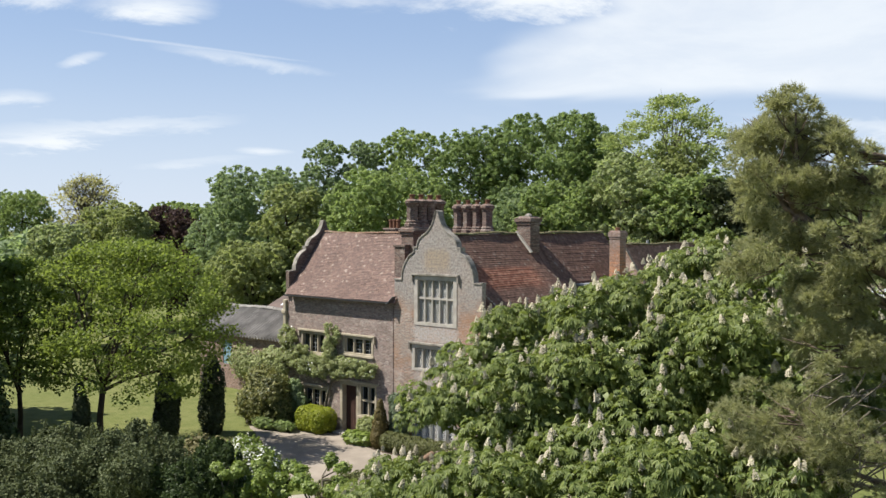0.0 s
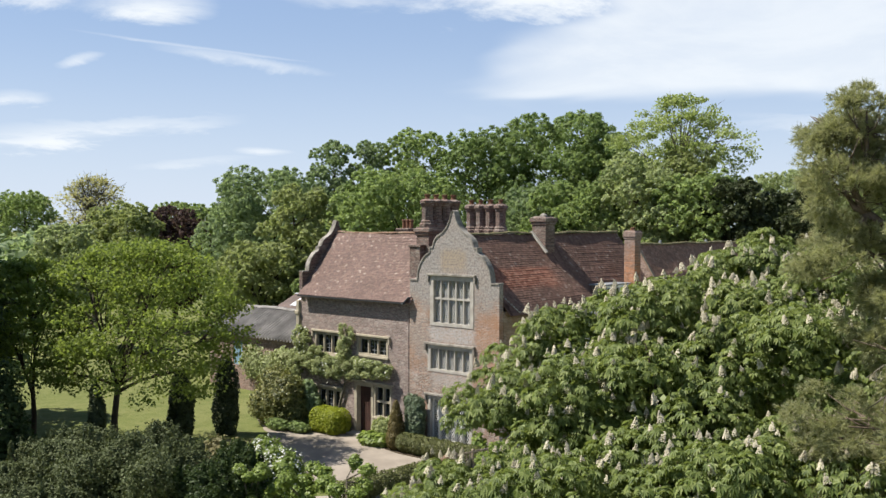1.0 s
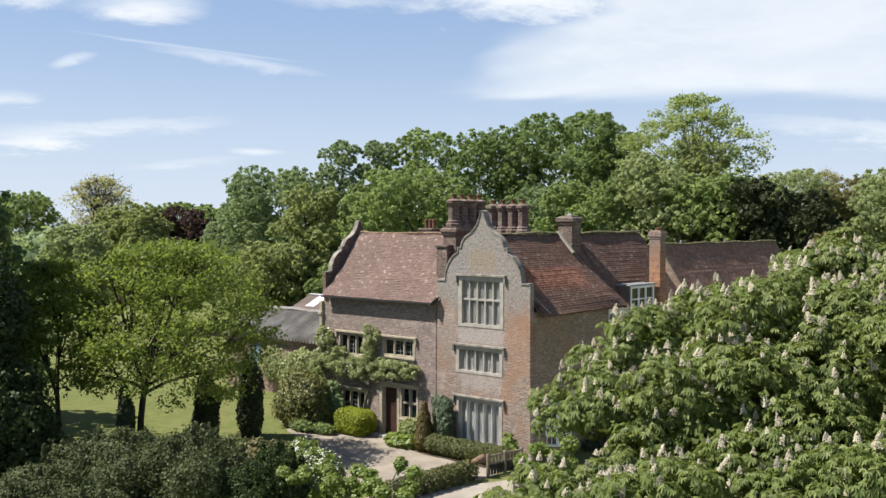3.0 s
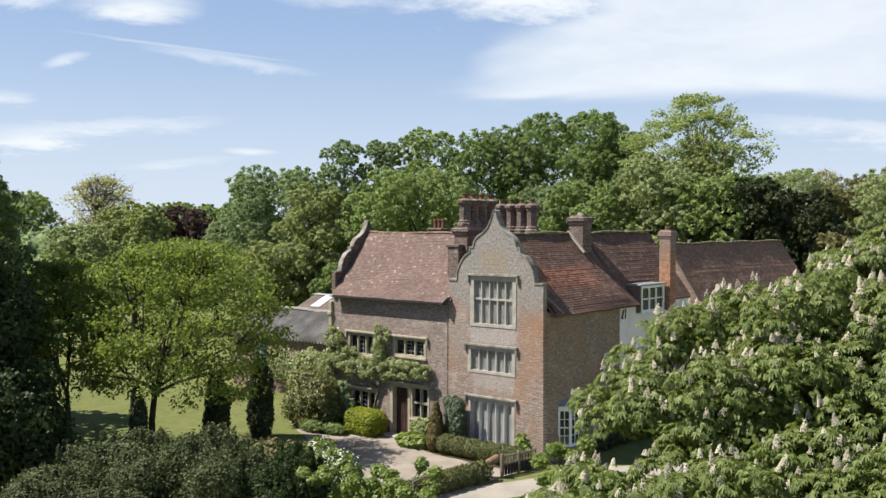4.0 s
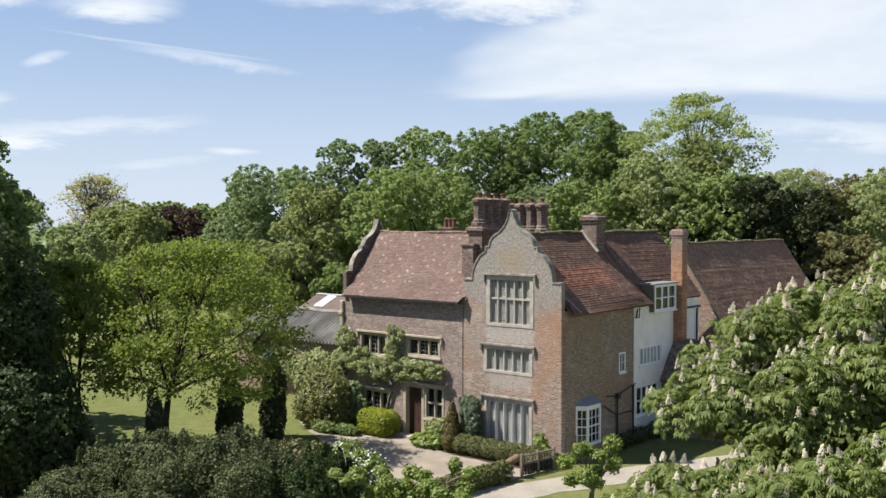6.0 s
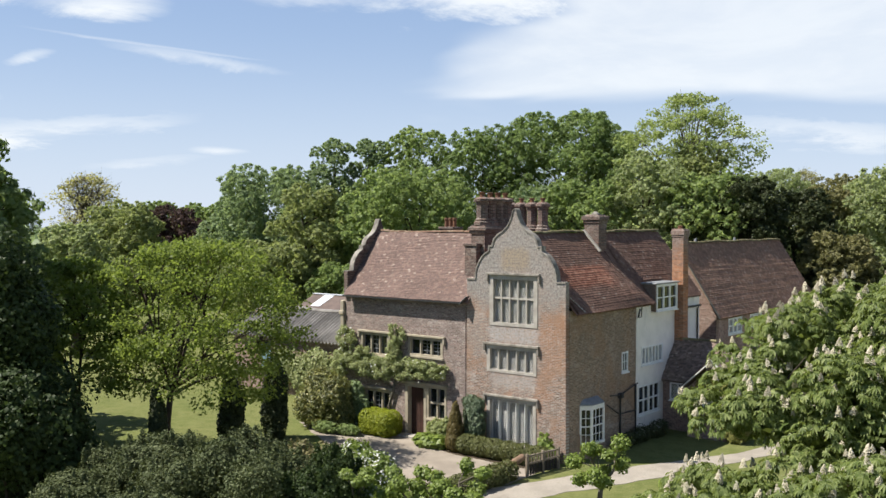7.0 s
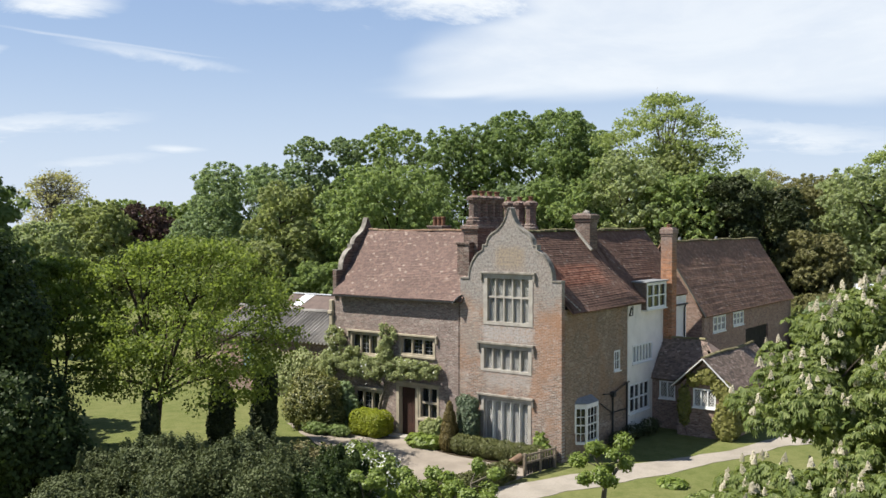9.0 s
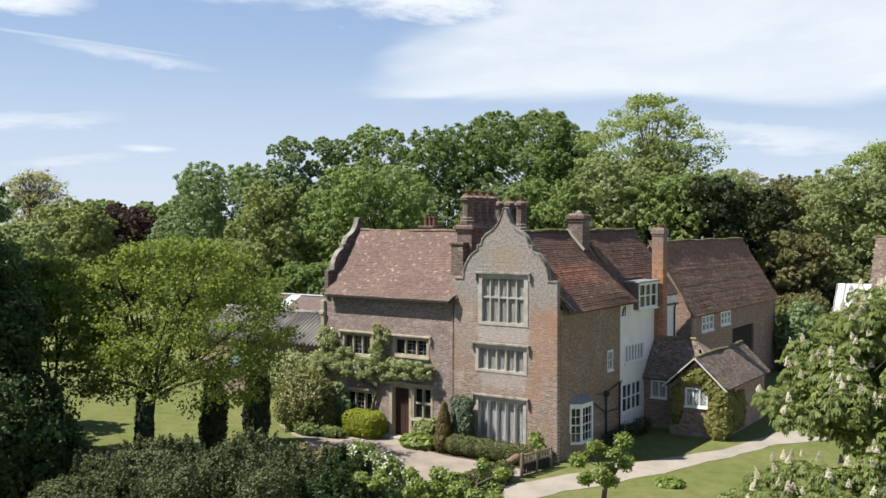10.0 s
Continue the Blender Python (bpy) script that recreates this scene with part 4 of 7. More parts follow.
def shrub(name, label, category, x, y, lobes, material, seed, count, size, group="", ground=0.0, stems=True, bark=None, **kw):
    rnd = random.Random(seed)
    t = thing(name, label, category, (x, y, ground), group)
    if stems:
        bm = bmesh.new()
        for lb in lobes:
            a = Vector((lb[0] * 0.4, lb[1] * 0.4, -0.05))
            e = Vector(lb[:3])
            tube(bm, [a, a.lerp(e, 0.5) + Vector((rnd.uniform(-0.1, 0.1), rnd.uniform(-0.1, 0.1), 0.05)), e], [0.06, 0.04, 0.02], 5)
        part("stems", bm, bark or BARK, t)
    crown("foliage", lobes, count, size, seed, material, t, **kw)
    return t


# ---- ground ----
bm = bmesh.new()
bmesh.ops.create_grid(bm, x_segments=40, y_segments=40, size=1500)
ground = part("ground", bm, TURF, None)
tagged(ground, "mown grass lawns with worn yellowish patches", "ground", kind="structure")


def sheet(name, ring, z, material, label, category, seed=1, jitter=0.12, thick=0.08):
    """A flat patch with a slightly uneven edge, laid on the ground."""
    rnd = random.Random(seed)
    pts = []
    for i, p in enumerate(ring):
        q = ring[(i + 1) % len(ring)]
        n = max(1, int(math.dist(p, q) / 0.7))
        for k in range(n):
            pts.append((p[0] + (q[0] - p[0]) * k / n + rnd.uniform(-jitter, jitter), p[1] + (q[1] - p[1]) * k / n + rnd.uniform(-jitter, jitter), z))
    ob = slab(name, pts, thick, material, None)
    return tagged(ob, label, category, kind="structure")


sheet("forecourt", [(-16.5, -1.2), (-14.0, -2.6), (-10.5, -4.6), (-7.5, -6.6), (-5.0, -8.5), (-2.0, -7.4), (-0.2, -4.6), (-0.3, -1.5), (-5.4, -0.9), (-9.2, -0.1), (-12.0, -0.4)], 0.012, COURT, "brown gravel forecourt before the front door", "forecourt", 3)
sheet("drive", [(-3.2, -10.8), (-0.9, -10.6), (1.6, -6.0), (3.7, -1.3), (4.95, 1.9), (6.2, 5.7), (7.0, 9.0), (9.5, 12.5), (14.0, 15.5), (14.0, 18.5), (9.0, 15.8), (6.4, 12.1), (5.6, 7.6), (4.3, 4.7), (2.8, 1.9), (0.8, -2.9), (-1.6, -8.0)], 0.016, GRAVEL, "pale gravel drive with wheel tracks", "drive", 5)
sheet("flower_bed", [(-14.2, -0.9), (-11.6, -0.75), (-10.2, -0.85), (-10.0, 0.05), (-14.4, 0.05)], 0.03, SOIL, "dark soil bed along the house wall", "bed", 7, 0.06)
sheet("border_bed", [(-8.0, -1.0), (-5.0, -1.75), (-0.3, -1.9), (-0.2, 0.0), (-7.0, 0.05)], 0.03, SOIL, "dark soil bed below the bay windows", "bed", 8, 0.06)

# ---- manor house ----
house = thing("manor_house", "old red-brick manor house with tiled roofs and shaped gables", "house")


def gable_profile(c, z_sh, half, rise):
    """Half-outline of a shaped gable, as (distance from the centre, height): shoulder, swept quarter, step, ogee, tip."""
    k = half / 2.9
    r = rise / 3.45
    raw = [(2.90, 0.0), (2.38, 0.0), (2.33, 0.42), (2.14, 0.86), (1.85, 1.22), (1.52, 1.42), (1.52, 1.64), (1.33, 1.64), (1.25, 1.92), (1.02, 2.18), (0.70, 2.36), (0.40, 2.64), (0.19, 3.02), (0.07, 3.40), (0.0, 3.45)]
    fine = []
    for i in range(len(raw) - 1):
        p0, p1, p2, p3 = raw[max(0, i - 1)], raw[i], raw[i + 1], raw[min(len(raw) - 1, i + 2)]
        sharp = i in (0, 1, 5, 6, 7, 13)
        for u in ((0.0,) if sharp else (0.0, 0.33, 0.67)):
            q = [0.5 * (2 * b + (c2 - a) * u + (2 * a - 5 * b + 4 * c2 - e) * u * u + (3 * b - a - 3 * c2 + e) * u ** 3) for a, b, c2, e in zip(p0, p1, p2, p3)]
            fine.append(q)
    fine.append(raw[-1])
    return [(d * k, z_sh + h * r) for d, h in fine]


def coping(parent, along, face, centre, prof, thick, out, w=0.065):
    """One run of stone coping over each half of a shaped gable."""
    for s in (-1, 1):
        pts = [Vector((centre + s * d, z)) for d, z in prof]
        bm = bmesh.new()
        rings = []
        for i, p in enumerate(pts):
            a, b = pts[max(0, i - 1)], pts[min(len(pts) - 1, i + 1)]
            n1 = (p - a).normalized() if i else (b - p).normalized()
            n2 = (b - p).normalized() if i < len(pts) - 1 else n1
            n = Vector((-(n1.y + n2.y), n1.x + n2.x)).normalized() * s * -1
            m = w / max(0.6, abs(n.dot(Vector((-n1.y, n1.x))))) * (0.35 + 0.65 * min(1.0, prof[i][0] / 0.55))
            ring = []
            for k, o in ((-0.4, out), (1, out), (1, -thick - out), (-0.4, -thick - out)):
                q = p + n * m * k
                ring.append(bm.verts.new((q.x, face - o, q.y) if along == "x" else (face + o, q.x, q.y)))
            rings.append(ring)
        for a, b in zip(rings, rings[1:]):
            for k in range(4):
                bm.faces.new((a[k], a[(k + 1) % 4], b[(k + 1) % 4], b[k]))
        bm.faces.new(rings[0])
        bm.faces.new(rings[-1])
        part("coping", bm, COPING, parent, "weathered grey stone coping")


# the bay's front wall with its shaped gable
C = -2.86
prof = gable_profile(C, 8.33, 2.83, 3.45)
ring = [(-5.74, 0.0), (0.0, 0.0)] + [(C + d, z) for d, z in prof] + [(C - d, z) for d, z in prof[::-1][1:]]
W1, W2, W3 = (-4.31, -1.55, 6.15, 8.60), (-4.47, -1.60, 3.88, 5.20), (-4.47, -1.62, 0.35, 2.70)
bay = wall("bay_wall", ring, [rect(*W1), rect(*W2), rect(*W3)], "x", 0.0, 0.30, BRICK_BAY, house, "weathered orange brick bay wall with a grey shaped gable")
coping(bay, "x", 0.0, C, prof, 0.30, 0.04, 0.05)
stone_window(house, "x", 0.0, *W1, 5, 2, frame=0.22, mull=0.085, sill=False, low_share=0.57)
stone_window(house, "x", 0.0, *W2, 5, 1, frame=0.19, mull=0.095, sill=False)
stone_window(house, "x", 0.0, *W3, 5, 1, frame=0.18, mull=0.04, arched=True, recess=0.20, mull_mat=LATTICE_MAT)

# the wing's front wall
F = 0.10
A1, A2, A3 = (-13.02, -10.95, 4.00, 5.22), (-9.62, -7.30, 4.22, 5.22), (-12.82, -10.80, 0.95, 2.20)
D1, D2 = (-9.80, -8.36, 0.0, 2.76), (-8.36, -7.06, 1.05, 2.76)
door_ring = [(-9.80, 0.0), (-8.36, 0.0), (-8.36, 1.05), (-7.06, 1.05), (-7.06, 2.76), (-9.80, 2.76)]
wall("wing_wall", [(-14.2, 0.0), (-9.80, 0.0), (-9.80, 2.76), (-7.06, 2.76), (-7.06, 1.05), (-8.36, 1.05), (-8.36, 0.0), (-5.74, 0.0), (-5.74, 7.25), (-14.2, 7.25)],
     [rect(*A1), rect(*A2), rect(*A3)], "x", F, 0.40, BRICK_WING, house, "plum-brown brick wall of the wing")
stone_window(house, "x", F, *A1, 3, 1, STONE_WARM, False, True, True, frame=0.15, curtain=(1,))
stone_window(house, "x", F, *A2, 3, 1, STONE_WARM, False, True, True, frame=0.15, curtain=(1, 2))
stone_window(house, "x", F, *A3, 3, 1, STONE_WARM, False, True, True, frame=0.15, curtain=(1,))
stone_window(house, "x", F, *D2, 2, 2, STONE_WARM, False, False, True, frame=0.13, curtain=())
bm = bmesh.new()
wbox(bm, "x", F, -9.80, -9.62, -0.30, 0.05, 0.0, 2.76)
wbox(bm, "x", F, -8.54, -8.362, -0.30, 0.05, 0.0, 2.76)
wbox(bm, "x", F, -9.62, -8.54, -0.30, 0.05, 2.58, 2.76)
frame_ob = part("door_frame", bm, STONE_WARM, house, "warm sandstone door surround")
bm = bmesh.new()
wbox(bm, "x", F, -9.98, -6.90, 0.0, 0.16, 2.765, 2.87, 0.015)
part("hood_mould", bm, STONE_WARM, frame_ob)
bm = bmesh.new()
for z in (0.35, 1.3, 2.2):
    wbox(bm, "x", F, -9.6, -8.56, -0.34, -0.302, z - 0.3, z + 0.36)
door = part("front_door", bm, DOOR_WOOD, house, "dark oak boarded front door")
for i in range(5):
    bm = bmesh.new()
    wbox(bm, "x", F, -9.61 + i * 0.213, -9.61 + i * 0.213 + 0.205, -0.30, -0.25, 0.05, 2.56, 0.006)
    part("plank", bm, DOOR_WOOD, door)
bm = bmesh.new()
wbox(bm, "x", F, -8.75, -8.69, -0.25, -0.19, 1.05, 1.17, 0.01)
part("door_handle", bm, IRON, door, "black iron door ring")
bm = bmesh.new()
box(bm, -9.95, -8.2, -0.45, F + 0.02, 0.0, 0.11, 0.02)
part("door_step", bm, STONE, house, "worn stone doorstep")

# west gable wall of the wing, standing above the roof
profw = gable_profile(2.6, 8.46, 2.62, 2.88)
ring = [(-0.02, 7.05), (0.13, 7.05), (0.13, 0.0), (5.22, 0.0)] + [(2.6 + d, z) for d, z in profw] + [(2.6 - d, z) for d, z in profw[::-1][1:]]
wg = wall("west_gable_wall", ring, [], "y", -13.92, 0.26, BRICK_CHIM, house, "brick end wall with a shaped parapet")
coping(wg, "y", -13.92, 2.6, profw, 0.26, 0.03, 0.04)
bm = bmesh.new()
box(bm, -14.50, -14.21, -0.02, 0.45, 3.0, 6.85, 0.04)
box(bm, -14.56, -14.19, -0.08, 0.5, 6.05, 6.28, 0.04)
part("buttress", bm, STONE_WARM, house, "stone corner buttress")

# side wall of the east range: brick, then limewashed render
S1 = (1.35, 3.45, 0.72, 2.40)
S2 = (5.35, 6.0, 3.58, 4.60)
wall("east_wall", rect(0.302, 6.88, 0.0, 7.02), [rect(*S2), rect(1.5, 2.9, 0.85, 2.35)], "y", 0.0, 0.40, BRICK_SIDE, house, "buff-brown brick side wall in shade")
S3, S4 = (7.05, 9.55, 1.10, 2.66), (7.42, 9.90, 3.68, 4.66)
wall("rendered_wall", rect(6.882, 14.70, 0.0, 6.42), [rect(*S3), rect(*S4)], "y", 0.03, 0.40, RENDER_WHITE, house, "white limewashed side wall")
casement(house, "y", 0.0, *S2, 2, 2, frame=0.08)
casement(house, "y", 0.03, *S3, 4, 2, frame=0.10, bar=0.075, group_cols=2)
casement(house, "y", 0.03, *S4, 6, 1, frame=0.09, bar=0.10, pane=BLIND)

# canted sash bay on the side wall
bm = bmesh.new()
pts = [(0.0, 1.28), (0.42, 1.62), (0.42, 2.76), (0.0, 3.10)]


def canted(bm, z0, z1, grow=0.0):
    lo = [bm.verts.new((x + (grow if x else 0), y + (-grow if y < 2.2 else grow), z0)) for x, y in pts]
    hi = [bm.verts.new((x + (grow if x else 0), y + (-grow if y < 2.2 else grow), z1)) for x, y in pts]
    bm.faces.new(lo)
    bm.faces.new(hi)
    for i in range(4):
        bm.faces.new((lo[i], lo[(i + 1) % 4], hi[(i + 1) % 4], hi[i]))


canted(bm, 0.0, 0.62, -0.02)
sash_bay = part("sash_bay", bm, BRICK_SIDE, house, "small canted sash bay on the side wall")
bm = bmesh.new()
canted(bm, 0.62, 0.74, 0.05)
part("window_sill", bm, WHITE_PAINT, sash_bay)
bm = bmesh.new()
canted(bm, 2.30, 2.52, 0.03)
part("window_head", bm, WHITE_PAINT, sash_bay)
bm = bmesh.new()
vs = [bm.verts.new(p) for p in ((-0.0, 1.20, 2.53), (0.50, 1.58, 2.53), (0.50, 2.80, 2.53), (0.0, 3.18, 2.53), (0.0, 1.5, 2.78), (0.0, 2.9, 2.78))]
for f in ((0, 1, 4), (1, 2, 5, 4), (2, 3, 5), (0, 4, 5, 3), (0, 3, 2, 1)):
    bm.faces.new([vs[i] for i in f])
part("lead_roof", bm, LEAD, sash_bay, "grey lead roof")
for (xa, ya), (xb, yb), n in ((pts[0], pts[1], 2), (pts[1], pts[2], 3), (pts[2], pts[3], 2)):
    bm = bmesh.new()
    a, b = Vector((xa, ya, 0)), Vector((xb, yb, 0))
    ins = (Vector((0, 2.19, 0)) - (a + b) / 2)
    ins = Vector((-1, 0, 0)) * 0.05 + ins.normalized() * 0.03
    q = [a + ins, b + ins]
    bm.faces.new([bm.verts.new((p.x, p.y, z)) for p, z in ((q[0], 0.74), (q[1], 0.74), (q[1], 2.30), (q[0], 2.30))])
    part("pane", bm, GLASS, sash_bay)
    bm = bmesh.new()
    for k in range(n + 1):
        p = a.lerp(b, 0.03 + 0.94 * k / n)
        w = 0.09 if k in (0, n) else 0.03
        beam(bm, (p.x, p.y, 0.74), (p.x, p.y, 2.30), w, w, b - a)
    for k in range(1, 4):
        z = 0.74 + 1.56 * k / 4
        beam(bm, (a.x, a.y, z), (b.x, b.y, z), 0.03, 0.06 if k == 2 else 0.03)
    part("sash", bm, WHITE_PAINT, sash_bay, "white sash with glazing bars")

# plain walls that close the house behind
wall("north_wall", rect(-5.7, -0.4, 0.0, 7.0), [], "x", 13.9, 0.4, BRICK_WING, house)
wall("back_wing_wall", rect(-13.85, -5.75, 0.0, 7.0), [], "x", 5.0, 0.4, BRICK_WING, house)
wall("west_range_wall", rect(0.42, 13.9, 0.0, 7.0), [], "y", -5.34, 0.38, BRICK_SIDE, house)
bm = bmesh.new()
box(bm, -13.8, -0.45, 0.6, 4.9, 3.0, 3.2)
box(bm, -5.3, -0.45, 5.0, 12.9, 3.0, 3.2)
box(bm, -13.8, -0.45, 0.6, 4.9, 5.75, 5.9)
part("floor_inside", bm, INSIDE, house)
for w0, w1, z0, z1 in ((-13.6, -5.9, 0.2, 6.9), (-5.2, -0.6, 0.2, 7.5)):
    bm = bmesh.new()
    box(bm, w0, w1, 1.6, 1.7, z0, z1)
    part("inner_wall", bm, INSIDE, house)

# roofs: boarding with courses of clay tiles on it
EZ, RZ = 7.19, 10.62
slab("roof_boarding", [(-13.86, -0.24, EZ - 0.02), (-5.5, -0.24, EZ - 0.02), (-5.5, 2.6, RZ), (-13.86, 2.6, RZ)], 0.10, TILE_WING, house)
slab("roof_boarding", [(-13.86, 5.45, EZ - 0.02), (-5.5, 5.45, EZ - 0.02), (-5.5, 2.6, RZ), (-13.86, 2.6, RZ)], 0.10, TILE_WING, house)
up = Vector((0, 2.86, 3.45))
tiles("wing_roof", (-13.9, -0.26, EZ), (1, 0, 0), up, 8.3, up.length, TILE_WING, house, "mottled brown clay tile roof of the wing", seed=3)
ridge_line("ridge_tiles", (-13.85, 2.6, RZ + 0.06), (-6.3, 2.6, RZ + 0.03), house, RIDGE_TILE, 2, 0.12)
bm = bmesh.new()
beam(bm, (-14.0, -0.30, EZ - 0.05), (-5.75, -0.30, EZ - 0.05), 0.07, 0.07)
part("gutter", bm, IRON, house, "black cast-iron gutter")
bm = bmesh.new()
beam(bm, (-5.95, -0.33, EZ - 0.10), (-5.62, -0.16, EZ + 0.28), 0.30, 0.03)
part("lead_flashing", bm, LEAD, house)

EX, EZ2, RX = 0.34, 6.84, -2.82
up = Vector((RX - EX, 0, RZ - EZ2))
SL = up.length


def roof_point(y, v, drop=0.02):
    p = Vector((EX, y, EZ2)) + up.normalized() * v
    return (p.x, p.y, p.z - drop)


def crest_line(v):
    return np.interp(v, (0.0, 0.8, 1.75, 2.8, 3.7, 5.0), (7.25, 6.50, 6.16, 6.12, 6.15, 6.2))


def swell(u, v):
    """The old slope swells towards its north end and falls gently from there to the later range."""
    crest = crest_line(v)
    climb = np.clip((u - 1.6) / (crest - 1.6), 0, 1) ** 1.4
    fall = np.clip((crest + 1.2 - u) / 1.2, 0, 1)
    high = np.interp(v, (0.0, 0.6, 1.6, 3.0), (0.12, 0.20, 0.10, 0.0))
    return high * np.where(u < crest, climb, fall)


slab("roof_boarding", [roof_point(0.50, 0.05, 0.04), roof_point(8.30, 0.05, 0.04), roof_point(7.60, 0.85, 0.04), roof_point(7.25, 1.8, 0.04), roof_point(7.2, 3.3, 0.04), roof_point(7.1, SL, 0.04), roof_point(0.31, SL, 0.04), roof_point(0.31, 1.4, 0.04)], 0.05, TILE_EAST, house)
slab("roof_boarding", [(-6.0, 0.42, EZ2), (-6.0, 7.05, EZ2), (RX, 7.05, RZ - 0.02), (RX, 0.42, RZ - 0.02)], 0.10, TILE_EAST, house)
slab("roof_boarding", [(-6.0, 7.05, EZ2 - 0.3), (-6.0, 14.75, EZ2 - 0.3), (-2.66, 14.75, RZ - 0.05), (-2.66, 7.05, RZ - 0.05)], 0.10, TILE_EAST, house)
tiles("east_roof", (EX, 0.31, EZ2), (0, 1, 0), up, 8.2, SL, TILE_EAST, house, "dark mossy clay tile roof with a redder patched band",
      keep=lambda u, v: (u > np.clip(0.30 - v * 0.15, 0.0, 2.0)) & (u < crest_line(v) + 1.24), seed=5, sag=0.012, th=0.014, lift=swell, gauge=0.134, tile_w=0.165, uneven=0.25)
EX3, EZ3, RX3, RZ3 = 0.14, 6.97, -2.66, 10.62
up3 = Vector((RX3 - EX3, 0, RZ3 - EZ3))


def roof_point3(y, v, drop=0.02):
    p = Vector((EX3, y, EZ3)) + up3.normalized() * v
    return (p.x, p.y, p.z - drop)


for y0, y1, v0 in ((7.05, 8.53, 0.0), (8.53, 11.25, 1.25), (11.25, 14.75, 0.0)):
    slab("roof_boarding", [roof_point3(y0, v0), roof_point3(y1, v0), roof_point3(y1, up3.length), roof_point3(y0, up3.length)], 0.10, TILE_EAST, house)
slab("gable_boarding", [(EX3, 14.75, EZ3), (-6.0, 14.75, EZ3), (RX3, 14.75, RZ3)], 0.05, RENDER_WHITE, house)
tiles("east_roof", (EX3, 7.06, EZ3), (0, 1, 0), up3, 7.7, up3.length, TILE_EAST, house, "dark mossy clay tile roof",
      keep=lambda u, v: ~((u > 1.45) & (u < 4.2) & (v < 1.25)) & (u > crest_line(v) - 5.62), seed=6, sag=0.012, th=0.014, gauge=0.134, tile_w=0.165, uneven=0.25)
ridge_line("ridge_tiles", (RX, 0.45, RZ + 0.05), (RX, 7.0, RZ + 0.05), house, RIDGE_MOSS, 3)
ridge_line("ridge_tiles", (RX3, 7.1, RZ3 + 0.05), (RX3, 14.75, RZ3 + 0.10), house, RIDGE_MOSS, 4)
bm = bmesh.new()
for i in range(12):
    v = 0.15 + i * 0.16
    p = roof_point(0.42 + max(0, 0.85 - v * 0.5), v, -0.05)
    beam(bm, (p[0] - 0.07, p[1] - 0.08, p[2] + 0.03), (p[0] + 0.06, p[1] + 0.02, p[2] - 0.04), 0.14, 0.06)
part("verge_mortar", bm, STONE, house, "crumbling pale mortar verge")

for y0, y1 in ((6.882, 8.52), (11.27, 14.70)):
    bm = bmesh.new()
    box(bm, -0.37, 0.03, y0, y1, 6.42, 6.90)
    part("wall_head", bm, RENDER_WHITE, house, "white limewashed wall head")
# dormer in the white wall
DX, DA, DB = 0.28, 8.62, 11.14
bm = bmesh.new()
box(bm, -1.2, DX, DA - 0.09, DA, 6.44, 7.85)
dormer = part("dormer", bm, TILE_DARK, house, "flat-roofed dormer with a white window")
bm = bmesh.new()
box(bm, -1.3, DX + 0.10, DA - 0.16, DB + 0.16, 7.86, 7.94, 0.02)
part("dormer_roof", bm, LEAD, dormer, "pale lead flat roof")
bm = bmesh.new()
box(bm, -1.2, DX, DB, DB + 0.09, 6.44, 7.85)
part("dormer_cheek", bm, RENDER_WHITE, dormer)
bm = bmesh.new()
box(bm, -1.2, -1.1, DA, DB, 6.44, 7.85)
part("dormer_back", bm, INSIDE, dormer)
bm = bmesh.new()
box(bm, -0.3, DX + 0.06, DA - 0.10, DB + 0.10, 6.36, 6.435, 0.01)
part("dormer_sill", bm, RENDER_WHITE, dormer, "white painted sill board")
casement(house, "y", DX, DA, DB, 6.44, 7.85, 3, 2, frame=0.13, bar=0.06, group_cols=1)


def chimney_shafts(name, label, centres, y, z0, z1, radius, material, pots=True, along="x"):
    """A row of eight-sided brick shafts, each with its base, cap and pot, on one plinth."""
    made = []
    for i, c in enumerate(centres):
        bm = bmesh.new()
        x, yy = (c, y) if along == "x" else (y, c)
        h = z1 - z0
        lathe(bm, x, yy, [(radius * 1.45, z0), (radius * 1.45, z0 + 0.10 * h), (radius * 1.2, z0 + 0.14 * h), (radius * 1.25, z0 + 0.19 * h), (radius, z0 + 0.24 * h), (radius, z0 + 0.72 * h), (radius * 1.15, z0 + 0.76 * h), (radius * 1.15, z0 + 0.80 * h), (radius * 1.4, z0 + 0.85 * h), (radius * 1.4, z0 + 0.93 * h), (radius * 0.8, z1)], 8, math.pi / 8)
        sh = part("chimney_shaft", bm, material, house, label if i == 0 else "")
        bm = bmesh.new()
        lathe(bm, x, yy, [(0.13, z1 - 0.02), (0.12, z1 + 0.12), (0.16, z1 + 0.20), (0.16, z1 + 0.24), (0.10, z1 + 0.25)], 10)
        part("chimney_pot", bm, TERRACOTTA, sh, "terracotta chimney pot")
        made.append(sh)
    return made


# tall stack beside the bay gable, its shafts in a row from front to back
bm = bmesh.new()
rings = []
for g_, z in ((0.0, 8.0), (0.0, 10.55), (0.07, 10.59), (0.07, 10.70), (0.13, 10.73), (0.13, 10.88), (0.02, 10.92), (0.02, 11.0)):
    rings.append([bm.verts.new(p) for p in ((-6.26 - g_, 1.10 - g_, z), (-5.42 + g_, 1.10 - g_, z), (-5.42 + g_, 3.88 + g_, z), (-6.26 - g_, 3.88 + g_, z))])
for a, b in zip(rings, rings[1:]):
    for k in range(4):
        bm.faces.new((a[k], a[(k + 1) % 4], b[(k + 1) % 4], b[k]))
bm.faces.new(rings[0])
